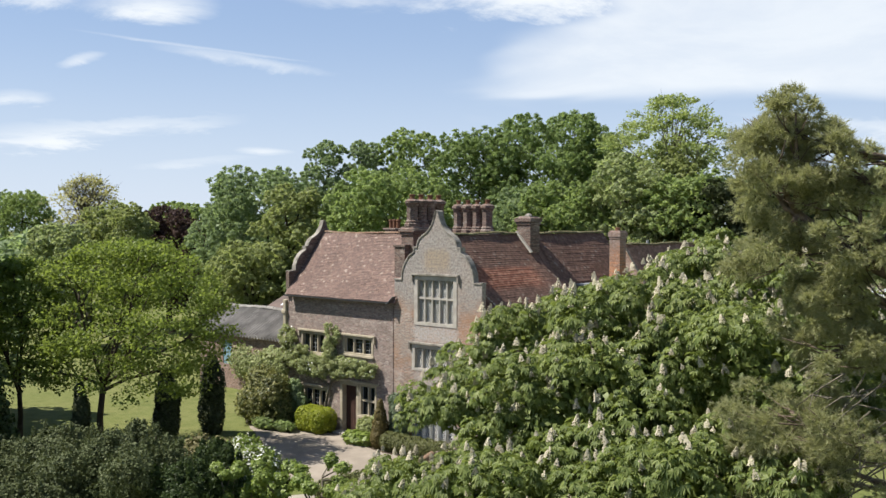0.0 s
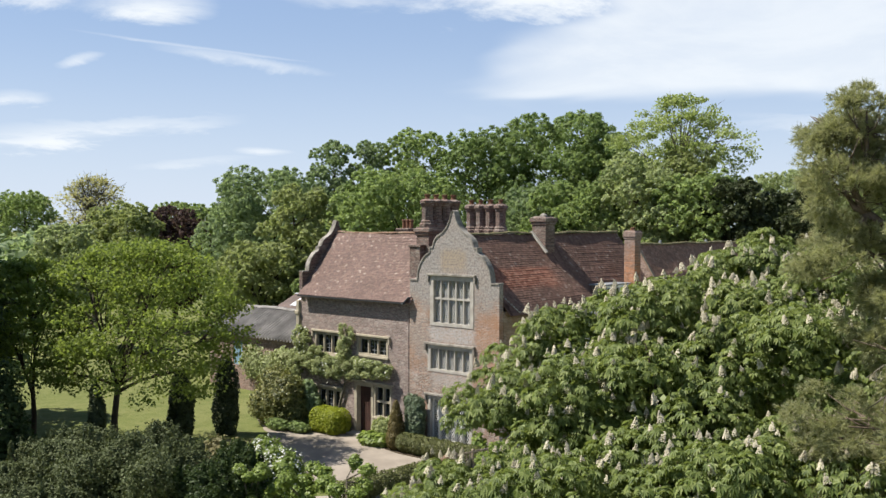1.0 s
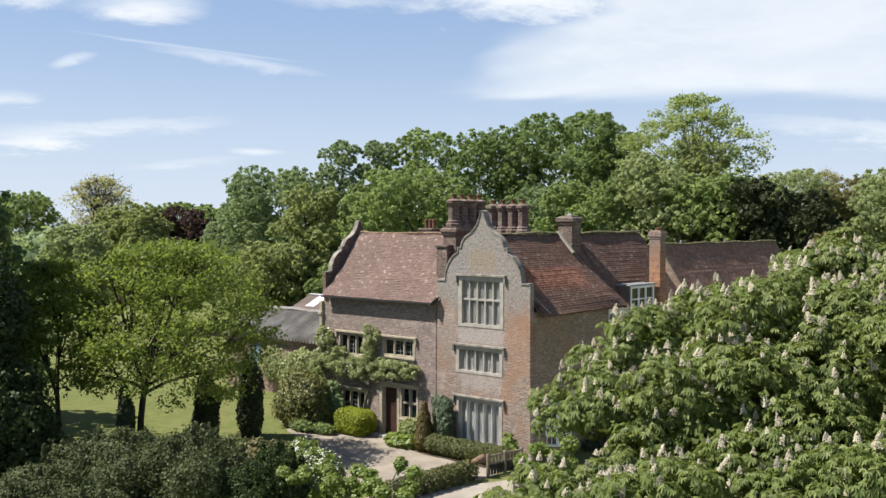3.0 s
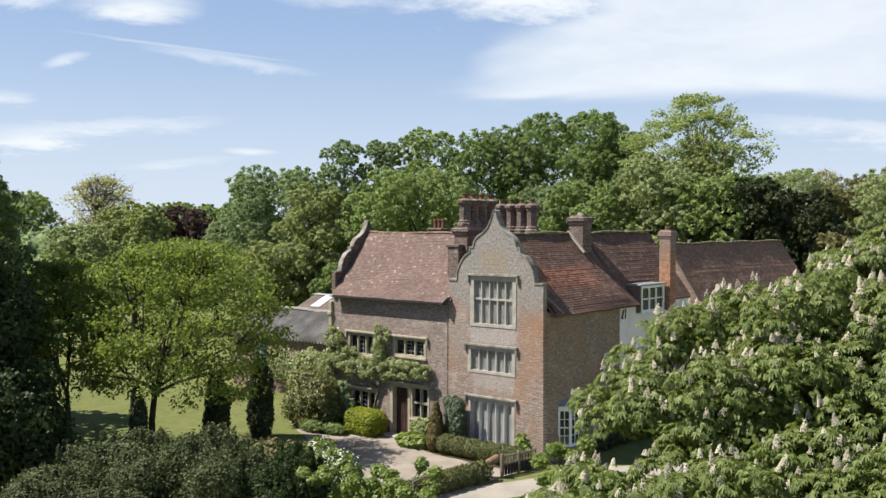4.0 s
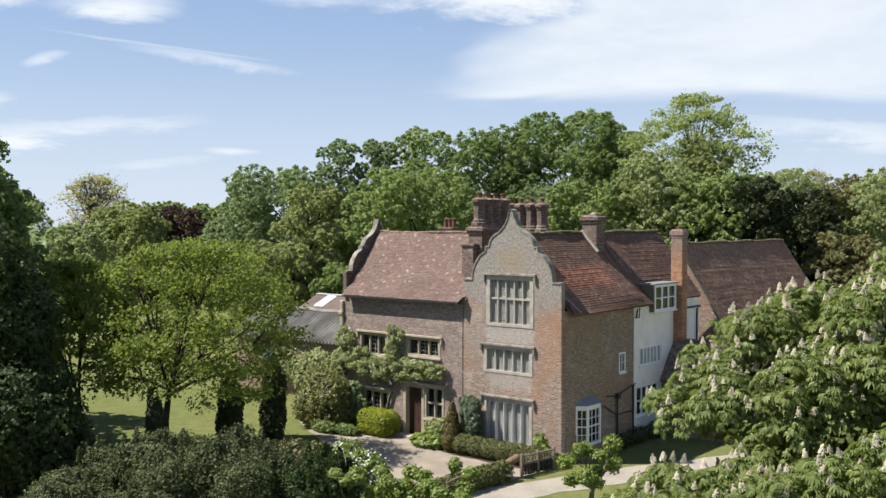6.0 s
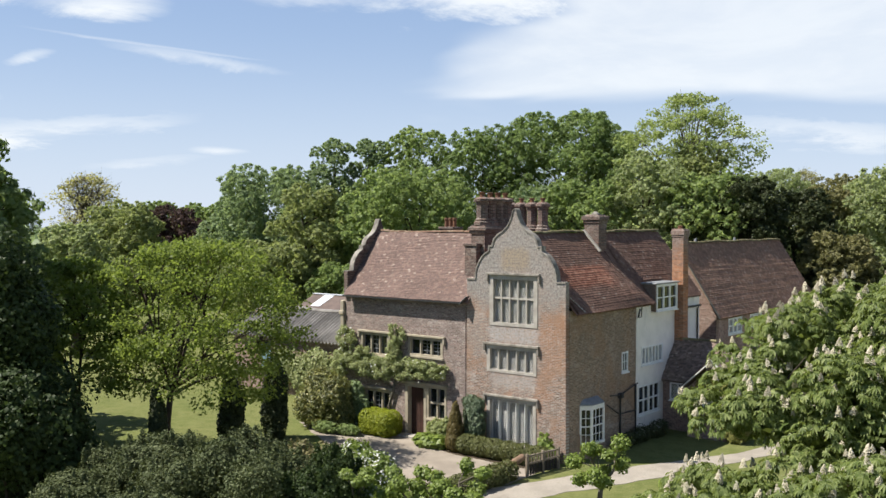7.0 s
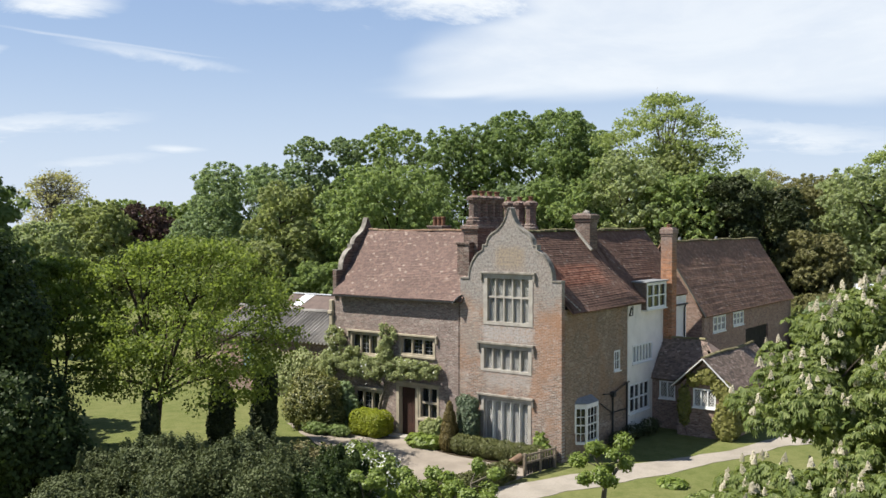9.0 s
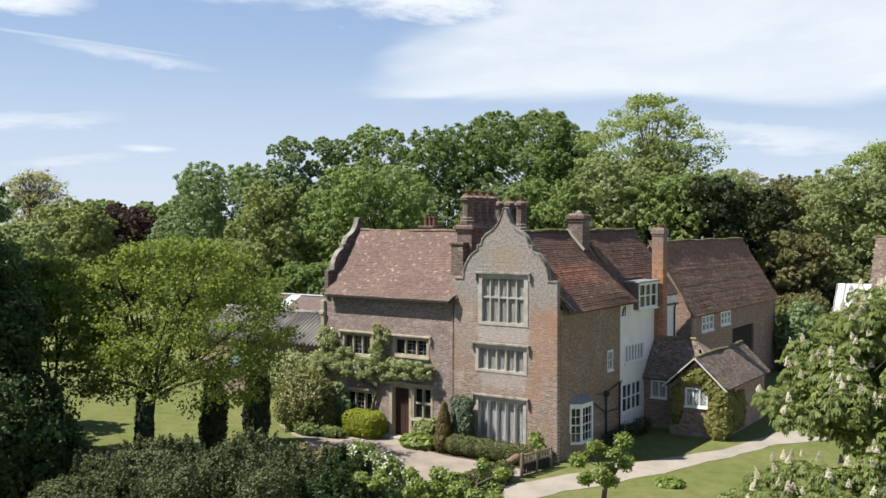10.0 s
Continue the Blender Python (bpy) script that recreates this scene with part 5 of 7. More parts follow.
bm.faces.new(rings[-1])
stack = part("chimney", bm, BRICK_CHIM, house, "dark sooty brick chimney stack")
bm = bmesh.new()
box(bm, -6.40, -5.66, 0.72, 1.09, 7.9, 9.95, 0.02)
box(bm, -6.47, -5.60, 0.65, 1.09, 9.95, 10.08, 0.02)
part("chimney_offset", bm, BRICK_CHIM, stack)
chimney_shafts("c1", "octagonal dark brick shaft with a moulded cap", [1.46, 2.14, 2.82, 3.50], -5.84, 11.0, 12.42, 0.30, BRICK_CHIM, along="y")
bm = bmesh.new()
tube(bm, [(-6.2, 3.2, 12.3), (-7.6, 3.0, 12.26)], [0.02, 0.015], 5)
part("aerial", bm, LEAD, stack, "thin metal aerial rod")
# second cluster behind the ridge
bm = bmesh.new()
box(bm, -10.3, -7.1, 9.4, 10.4, 7.0, 10.45, 0.02)
box(bm, -10.4, -7.0, 9.3, 10.5, 10.45, 10.6, 0.03)
part("chimney", bm, BRICK_CHIM, house, "brick stack behind the ridge")
chimney_shafts("c2", "octagonal brick shaft", [-9.86, -9.11, -8.36, -7.61], 9.9, 10.6, 12.35, 0.31, BRICK_CHIM)
# low stack with three pots behind the wing
bm = bmesh.new()
box(bm, -11.6, -10.65, 5.2, 6.0, 7.0, 10.75, 0.02)
box(bm, -11.68, -10.57, 5.12, 6.08, 10.75, 10.9, 0.04)
low = part("chimney", bm, BRICK_CHIM, house, "low brick stack with three clay pots")
for x in (-11.42, -11.12, -10.83):
    bm = bmesh.new()
    lathe(bm, x, 5.6, [(0.12, 10.88), (0.11, 11.25), (0.14, 11.31), (0.13, 11.40), (0.09, 11.41)], 10)
    part("chimney_pot", bm, TERRACOTTA, low)
# stack on the east ridge
bm = bmesh.new()
rings = []
for g_, z in ((0.0, 8.8), (0.0, 11.10), (0.05, 11.12), (0.05, 11.24), (0.11, 11.27), (0.11, 11.46), (-0.02, 11.50), (-0.05, 11.56)):
    rings.append([bm.verts.new(p) for p in ((-2.80 - g_, 6.42 - g_, z), (-1.94 + g_, 6.42 - g_, z), (-1.94 + g_, 7.26 + g_, z), (-2.80 - g_, 7.26 + g_, z))])
for a, b in zip(rings, rings[1:]):
    for k in range(4):
        bm.faces.new((a[k], a[(k + 1) % 4], b[(k + 1) % 4], b[k]))
bm.faces.new(rings[0])
bm.faces.new(rings[-1])
est = part("chimney", bm, BRICK_CHIM, house, "short square brick stack on the ridge")
bm = bmesh.new()
lathe(bm, -2.37, 6.85, [(0.24, 11.5), (0.2, 11.62), (0.06, 11.72)], 8)
part("chimney_cap", bm, COPING, est)
bm = bmesh.new()
a, b = Vector((-2.80, 6.34, 10.74)), Vector((-1.80, 6.36, 9.64))
beam(bm, a, b, 0.16, 0.10)
part("lead_flashing", bm, STONE, est, "pale mortar and lead flashing")
# tall orange stack on the white wall
bm = bmesh.new()
lathe(bm, 0.20, 11.72, [(0.46, 0.0), (0.46, 10.32), (0.50, 10.34), (0.50, 10.44), (0.55, 10.46), (0.55, 10.70), (0.47, 10.73), (0.45, 10.80)], 4, math.pi / 4)
ost = part("chimney", bm, BRICK_CHIM2, house, "tall narrow orange-brick chimney")
bm = bmesh.new()
lathe(bm, 0.20, 11.72, [(0.15, 10.78), (0.14, 10.90), (0.16, 10.94), (0.08, 10.97)], 8)
part("chimney_pot", bm, TERRACOTTA, ost)

# rainwater pipes on the side walls
bm = bmesh.new()
tube(bm, [(0.07, 6.75, 0.1), (0.07, 6.75, 2.75), (0.16, 6.8, 2.9)], [0.05, 0.05, 0.05], 8)
tube(bm, [(0.10, 5.05, 0.1), (0.10, 5.05, 2.35)], [0.05, 0.05], 8)
box(bm, 0.02, 0.24, 4.92, 5.18, 2.35, 2.6, 0.02)
tube(bm, [(0.12, 5.05, 2.5), (0.1, 6.72, 2.85)], [0.035, 0.035], 6)
tube(bm, [(0.12, 5.05, 2.5), (0.1, 4.0, 2.6)], [0.03, 0.03], 6)
tube(bm, [(0.1, 3.7, 2.2), (0.1, 4.95, 1.55), (0.1, 6.7, 1.5)], [0.03, 0.03, 0.03], 6)
part("downpipe", bm, IRON, house, "black rainwater pipes and hopper")
bm = bmesh.new()
tube(bm, [(0.10, 14.3, 0.1), (0.10, 14.3, 6.2), (0.2, 14.3, 6.4)], [0.05, 0.05, 0.05], 8)
tube(bm, [(0.20, 12.0, 6.40), (0.20, 14.5, 6.40)], [0.06, 0.06], 8)
part("downpipe", bm, IRON, house)
bm = bmesh.new()
tube(bm, [(-5.82, F - 0.06, 0.1), (-5.82, F - 0.06, 7.0)], [0.035, 0.035], 6)
part("downpipe", bm, BRICK_WING, house)
bm = bmesh.new()
tube(bm, [(0.2, 6.95, 6.7), (0.1, 6.95, 6.25)], [0.04, 0.04], 6)
tube(bm, [(0.1, 6.95, 6.25), (0.1, 7.3, 6.25), (0.12, 7.3, 6.75)], [0.03, 0.03, 0.03], 6)
part("downpipe", bm, IRON, house)
bm = bmesh.new()
wbox(bm, "y", 0.0, 0.305, 6.75, 0.0, 0.04, 0.0, 1.15, 0.01)
part("plinth", bm, BRICK_SIDE, house, "low projecting brick plinth")

# ---- porch wing on the east side ----
porch = thing("porch_wing", "low brick service wing with a dark tiled roof and creeper-clad gable", "building")
Y0 = 9.98
P1 = (0.45, 1.35, 1.62, 2.55)
wall("south_wall", rect(0.04, 1.72, 0.0, 2.75), [rect(*P1)], "x", Y0, 0.3, BRICK_BARN_S, porch, "red brick wall in shade")
casement(porch, "x", Y0, *P1, 2, 1, frame=0.07, bar=0.05, leaded=True, label="white leaded window")
P2 = (2.75, 3.95, 1.55, 2.52)
YG = 8.95
wall("gable_wall", [(1.9, 0.0), (4.75, 0.0), (4.75, 2.55), (3.33, 3.95), (1.9, 2.55)], [rect(*P2)], "x", YG, 0.3, BRICK_BARN_S, porch, "brick gable wall grown over with creeper")
casement(porch, "x", YG, *P2, 3, 1, frame=0.07, bar=0.05, leaded=True, label="white leaded window")
wall("side_wall", rect(YG + 0.3, 16.4, 0.0, 2.5), [], "y", 4.75, 0.3, BRICK_BARN, porch)
wall("west_return", rect(YG + 0.3, Y0 + 0.3, 0.0, 2.6), [], "y", 2.2, 0.3, BRICK_BARN, porch)
wall("back_wall", rect(0.04, 4.75, 0.0, 2.6), [], "x", 16.2, 0.3, BRICK_BARN_S, porch)
slab("roof_boarding", [(0.05, 9.75, 2.66), (3.3, 9.75, 2.66), (2.4, 11.5, 4.72), (0.05, 11.5, 4.72)], 0.08, TILE_DARK, porch)
slab("roof_boarding", [(0.05, 13.2, 2.66), (3.3, 13.2, 2.66), (2.4, 11.5, 4.72), (0.05, 11.5, 4.72)], 0.08, TILE_DARK, porch)
slab("roof_boarding", [(2.4, 11.5, 4.72), (3.6, 10.3, 3.6), (3.6, 12.7, 3.6)], 0.06, TILE_DARK, porch)
up = Vector((0, 1.75, 2.06))
tiles("roof_tiles", (0.05, 9.75, 2.68), (1, 0, 0), up, 3.3, up.length, TILE_DARK, porch, "dark mossy tiles", keep=lambda u, v: u < 3.3 - v * 0.33, seed=8, sag=0.02)
AP = (3.33, 8.70, 4.16)
for sx, seed in ((-1, 9), (1, 10)):
    ex = 3.33 + sx * 1.66
    slab("roof_boarding", [(ex, 8.72, 2.58), (ex, 16.5, 2.58), (3.33, 16.5, 4.14), (3.33, 8.72, 4.14)], 0.08, TILE_DARK, porch)
    up = Vector((-sx * 1.66, 0, 1.56))
    tiles("roof_tiles", (ex, 8.70, 2.60), (0, 1, 0), up, 7.8, up.length, TILE_DARK, porch, seed=seed, sag=0.02)
    bm = bmesh.new()
    beam(bm, (ex + sx * 0.03, 8.66, 2.53), (3.33, 8.66, 4.10), 0.05, 0.11, (0, 1, 0))
    part("bargeboard", bm, LATTICE_MAT, porch, "off-white painted bargeboard")
ridge_line("ridge_tiles", (3.33, 8.72, 4.2), (3.33, 16.5, 4.2), porch, RIDGE_MOSS, 5, 0.12)
ridge_line("ridge_tiles", (0.1, 11.5, 4.76), (2.45, 11.5, 4.76), porch, RIDGE_MOSS, 6, 0.13)

# ---- barn beyond ----
barn = thing("barn", "long brick barn with a steep lichened tile roof", "barn")
BX, BE, BR = 0.05, 5.40, 9.88
B1, B2, B3 = (19.0, 21.2, 4.25, 5.25), (22.6, 24.6, 4.35, 5.25), (25.1, 29.9, 0.9, 3.95)
wall("east_wall", rect(17.5, 35.0, 0.0, 5.5), [rect(*B1), rect(*B2), rect(*B3)], "y", BX, 0.35, BRICK_BARN, barn, "pinkish brick barn wall in shade")
wall("south_gable", [(-5.2, 0.0), (BX, 0.0), (BX, 5.5), (-2.55, 9.7), (-5.2, 5.5)], [], "x", 17.15, 0.35, BRICK_BARN_S, barn, "brick gable end")
wall("north_gable", [(-5.2, 0.0), (BX, 0.0), (BX, 5.5), (-2.55, 9.7), (-5.2, 5.5)], [], "x", 35.0, 0.35, BRICK_BARN_S, barn)
wall("west_wall", rect(17.5, 35.0, 0.0, 5.5), [], "y", -4.9, 0.3, BRICK_BARN, barn)
casement(barn, "y", BX, *B1, 3, 2, frame=0.11, bar=0.08, group_cols=1, pane=BLIND)
casement(barn, "y", BX, *B2, 3, 2, frame=0.11, bar=0.08, group_cols=1, pane=BLIND)
bm = bmesh.new()
wbox(bm, "y", BX, 25.12, 29.88, -0.24, -0.202, 0.9, 3.93)
bdoor = part("barn_door", bm, BARN_DOOR, barn, "black boarded barn door")
for i in range(10):
    bm = bmesh.new()
    wbox(bm, "y", BX, 25.12 + i * 0.477, 25.12 + i * 0.477 + 0.468, -0.2, -0.14, 0.9, 3.93, 0.008)
    part("board", bm, BARN_DOOR, bdoor)
up = Vector((-2.55 - 0.32, 0, BR - BE))
for sx in (1, -1):
    ex = -2.55 + sx * 2.87
    slab("roof_boarding", [(ex, 17.0, BE - 0.02), (ex, 35.3, BE - 0.02), (-2.55, 35.3, BR - 0.02), (-2.55, 17.0, BR - 0.02)], 0.10, TILE_BARN, barn)
tiles("barn_roof", (0.32, 17.0, BE), (0, 1, 0), up, 18.3, up.length, TILE_BARN, barn, "steep brown tile roof flecked with lichen", gauge=0.14, tile_w=0.17, seed=12, sag=0.012, th=0.014, uneven=0.25)
ridge_line("ridge_tiles", (-2.55, 17.0, BR + 0.05), (-2.55, 35.3, BR + 0.05), barn, RIDGE_MOSS, 7)
bm = bmesh.new()
beam(bm, (0.36, 16.95, BE - 0.02), (-2.5, 16.95, BR + 0.0), 0.06, 0.22, (0, 1, 0))
part("bargeboard", bm, WEATHERED_WOOD, barn, "pale wooden bargeboard")
for y in (20.0, 26.5):
    bm = bmesh.new()
    lathe(bm, -2.55, y, [(0.10, BR), (0.09, BR + 0.25), (0.05, BR + 0.26)], 8)
    part("vent_pipe", bm, LEAD, barn)

# ---- low outbuilding beside the wing ----
shed = thing("outbuilding", "low brick outbuilding with a grey corrugated roof", "outbuilding")
wall("front_wall", rect(-29.0, -14.9, 0.0, 3.85), [rect(-19.2, -17.9, 1.9, 3.0), rect(-26.3, -25.3, 1.6, 3.2)], "x", 4.4, 0.3, BRICK_BARN_S, shed, "brick wall half hidden by climbers")
casement(shed, "x", 4.4, -19.2, -17.9, 1.9, 3.0, 3, 2, leaded=True)
bm = bmesh.new()
wbox(bm, "x", 4.4, -26.3, -25.3, -0.1, -0.04, 1.6, 3.2)
part("door", bm, plain("pale_blue_paint", (0.20, 0.31, 0.37), (0.16, 0.26, 0.32), 3.0, 20.0, 0.6), shed, "pale blue painted door")
wall("end_wall", [(4.7, 0.0), (9.2, 0.0), (9.2, 3.85), (6.9, 5.4), (4.7, 3.85)], [], "y", -28.7, 0.3, BRICK_BARN, shed)
wall("back_wall", rect(-29.0, -14.9, 0.0, 3.85), [], "x", 9.2, 0.3, BRICK_BARN_S, shed)
for ya, za, yb, zb in ((4.05, 3.72, 6.9, 5.30), (9.75, 3.72, 6.9, 5.30)):
    bm = bmesh.new()
    rows = []
    for y, z, t in ((ya, za, 0.0), (yb, zb, 0.0), (yb, zb, -0.06), (ya, za, -0.06)):
        rows.append([bm.verts.new((x, y, z + h + t)) for x, h in zip(np.linspace(-29.3, -14.7, 290), 0.09 * np.sin(np.linspace(-29.3, -14.7, 290) * 2 * math.pi / 0.31))])
    for k in range(4):
        a, b = rows[k], rows[(k + 1) % 4]
        for i in range(289):
            bm.faces.new((a[i], a[i + 1], b[i + 1], b[i]))
    part("corrugated_roof", bm, GREY_SHEET, shed, "weathered grey corrugated sheet roof")
ridge_line("ridge_cap", (-29.3, 6.9, 5.34), (-14.7, 6.9, 5.34), shed, GREY_SHEET, 9, 0.2)

store = thing("store_building", "low building with a brown and pale sheet roof", "outbuilding")
wall("wall", rect(-31.0, -20.0, 0.0, 4.2), [], "x", 11.0, 0.3, BRICK_BARN_S, store)
wall("back_wall", rect(-31.0, -20.0, 0.0, 4.2), [], "x", 16.7, 0.3, BRICK_BARN_S, store)
slab("roof", [(-31.2, 10.6, 4.1), (-19.7, 10.6, 4.1), (-19.7, 14.0, 5.65), (-31.2, 14.0, 5.65)], 0.12, BROWN_SHEET, store)
slab("roof", [(-31.2, 17.4, 4.1), (-19.7, 17.4, 4.1), (-19.7, 14.0, 5.65), (-31.2, 14.0, 5.65)], 0.12, BROWN_SHEET, store)
slab("roof_light", [(-29.9, 12.3, 4.91), (-28.9, 12.3, 4.91), (-28.9, 13.9, 5.64), (-29.9, 13.9, 5.64)], 0.03, WHITE_SHEET, store, "pale translucent roof sheet")
bm = bmesh.new()
beam(bm, (-31.2, 14.0, 5.68), (-20.0, 14.0, 5.68), 0.35, 0.05)
part("ridge_cap", bm, WHITE_SHEET, store, "pale ridge capping")

# ---- white shed and brick house far on the right ----
wshed = thing("white_shed", "brick shed with a white ribbed sheet roof", "shed", (4.3, 41.2, 0))
RA, RB, RC, RD = Vector((-1.1, -1.6, 3.87)), Vector((1.25, -1.15, 3.87)), Vector((1.32, 1.45, 6.27)), Vector((-1.25, 0.95, 6.27))
slab("roof", [RA, RB, RC, RD], 0.08, WHITE_SHEET, wshed, "white ribbed sheet roof")
for k in (0.02, 0.25, 0.62, 0.98):
    bm = bmesh.new()
    beam(bm, RA.lerp(RB, k) + Vector((0, 0, 0.03)), RD.lerp(RC, k) + Vector((0, 0, 0.03)), 0.06, 0.06)
    part("roof_rib", bm, GREY_SHEET, wshed)
bm = bmesh.new()
base_ring = [RA.lerp(RC, 0.06), RB.lerp(RD, 0.06), RC.lerp(RA, 0.06), RD.lerp(RB, 0.06)]
lo = [bm.verts.new((p.x, p.y, 0)) for p in base_ring]
hi = [bm.verts.new((p.x, p.y, p.z - 0.12)) for p in base_ring]
for k in range(4):
    bm.faces.new((lo[k], lo[(k + 1) % 4], hi[(k + 1) % 4], hi[k]))
part("wall", bm, BRICK_BARN_S, wshed)
cottage = thing("brick_cottage", "brown tile-roofed cottage beyond the shed", "house", (5.0, 43.6, 0))
wall("wall", rect(0.35, 9.0, 0.0, 4.9), [], "x", 0.4, 0.3, BRICK_BARN_S, cottage)
wall("side_wall", [(0.7, 0.0), (6.6, 0.0), (6.6, 4.9), (3.7, 9.6), (0.7, 4.9)], [], "y", 0.62, 0.27, BRICK_BARN, cottage)
for sy in (-1, 1):
    y0, y1 = 3.7 + sy * 3.55, 3.7
    slab("roof_boarding", [(0.0, y0, 4.6), (9.3, y0, 4.6), (9.3, y1, 10.0), (0.0, y1, 10.0)], 0.12, TILE_DARK, cottage)
up = Vector((0, 3.55, 5.4))
tiles("roof_tiles", (0.0, 0.15, 4.62), (1, 0, 0), up, 9.3, up.length, TILE_DARK, cottage, "brown tile roof", gauge=0.14, tile_w=0.22, seed=22, sag=0.02)
ridge_line("ridge_tiles", (0.0, 3.7, 10.04), (9.3, 3.7, 10.04), cottage, RIDGE_MOSS, 23)


# ---- near trees ----
def chestnut_tips(lobes, count, seed):
    """Ends of twigs over the outer faces of the crown, and the way each one points."""
    rng = np.random.default_rng(seed)
    L = np.array(lobes, float)
    area = L[:, 3] * L[:, 4] + L[:, 3] * L[:, 5] + L[:, 4] * L[:, 5]
    pick = rng.choice(len(L), count * 4, p=area / area.sum())
    d = rng.normal(size=(len(pick), 3))
    d /= np.linalg.norm(d, axis=1)[:, None]
    ph = rng.uniform(0, 6.28, (len(L), 3))
    q = d * 5.0
    lump = np.sin(q[:, 0] + ph[pick, 0]) * np.sin(q[:, 1] * 1.2 + ph[pick, 1]) + 0.6 * np.sin(q[:, 2] * 1.6 + ph[pick, 2])
    p = L[pick, :3] + d * L[pick, 3:] * (0.96 + 0.10 * lump + rng.normal(0, 0.06, len(pick)))[:, None]
    keep = d[:, 2] > -0.40
    for i, lb in enumerate(L):
        e = (p - lb[:3]) / lb[3:]
        keep &= (np.einsum("ij,ij->i", e, e) > 0.60) | (pick == i)
    return p[keep][:count], d[keep][:count]


def rosettes(p, d, size, seed):
    """Whorls of horse-chestnut leaves: six drooping leaves to a twig end, each of seven leaflets."""
    rng = np.random.default_rng(seed)
    m = len(p)
    ax = d * 0.55 + np.array([0, 0, 0.85]) + rng.normal(0, 0.18, (m, 3))
    ax /= np.linalg.norm(ax, axis=1)[:, None]
    u = np.cross(ax, rng.normal(size=(m, 3)))
    u /= np.linalg.norm(u, axis=1)[:, None]
    w = np.cross(ax, u)
    out = []
    down = np.array([0, 0, -1.0])
    for j in range(5):
        a = j * 1.257 + rng.normal(0, 0.22, m)
        o = u * np.cos(a)[:, None] + w * np.sin(a)[:, None]
        stalk = size * rng.uniform(0.35, 1.05, m)[:, None]
        hub = p + o * stalk + ax * (size * rng.uniform(-0.25, 0.45, m))[:, None]
        n = ax * 0.85 + o * 0.45 + rng.normal(0, 0.15, (m, 3))
        n /= np.linalg.norm(n, axis=1)[:, None]
        f = o - n * np.einsum("ij,ij->i", o, n)[:, None]
        f /= np.linalg.norm(f, axis=1)[:, None]
        g2 = np.cross(n, f)
        grow = rng.uniform(0.75, 1.2, m)[:, None]
        for k in range(7):
            b = (k - 3) * 0.62 + rng.normal(0, 0.07, m)
            e = f * np.cos(b)[:, None] + g2 * np.sin(b)[:, None]
            side = np.cross(n, e)
            ln = size * grow * (1.0 - 0.11 * abs(k - 3))
            mid = hub + e * ln * 0.62 + n * ln * 0.04
            tip = hub + e * ln * 0.95 + down * ln * 0.36
            out.append(np.stack([hub, mid + side * ln * 0.17, tip, mid - side * ln * 0.17], 1))
    q = np.stack(out, 1).reshape(-1, 3)
    k = np.arange(len(q) // 4)[:, None] * 4
    return q, np.concatenate([k + np.array([[0, 1, 2]]), k + np.array([[0, 2, 3]])])


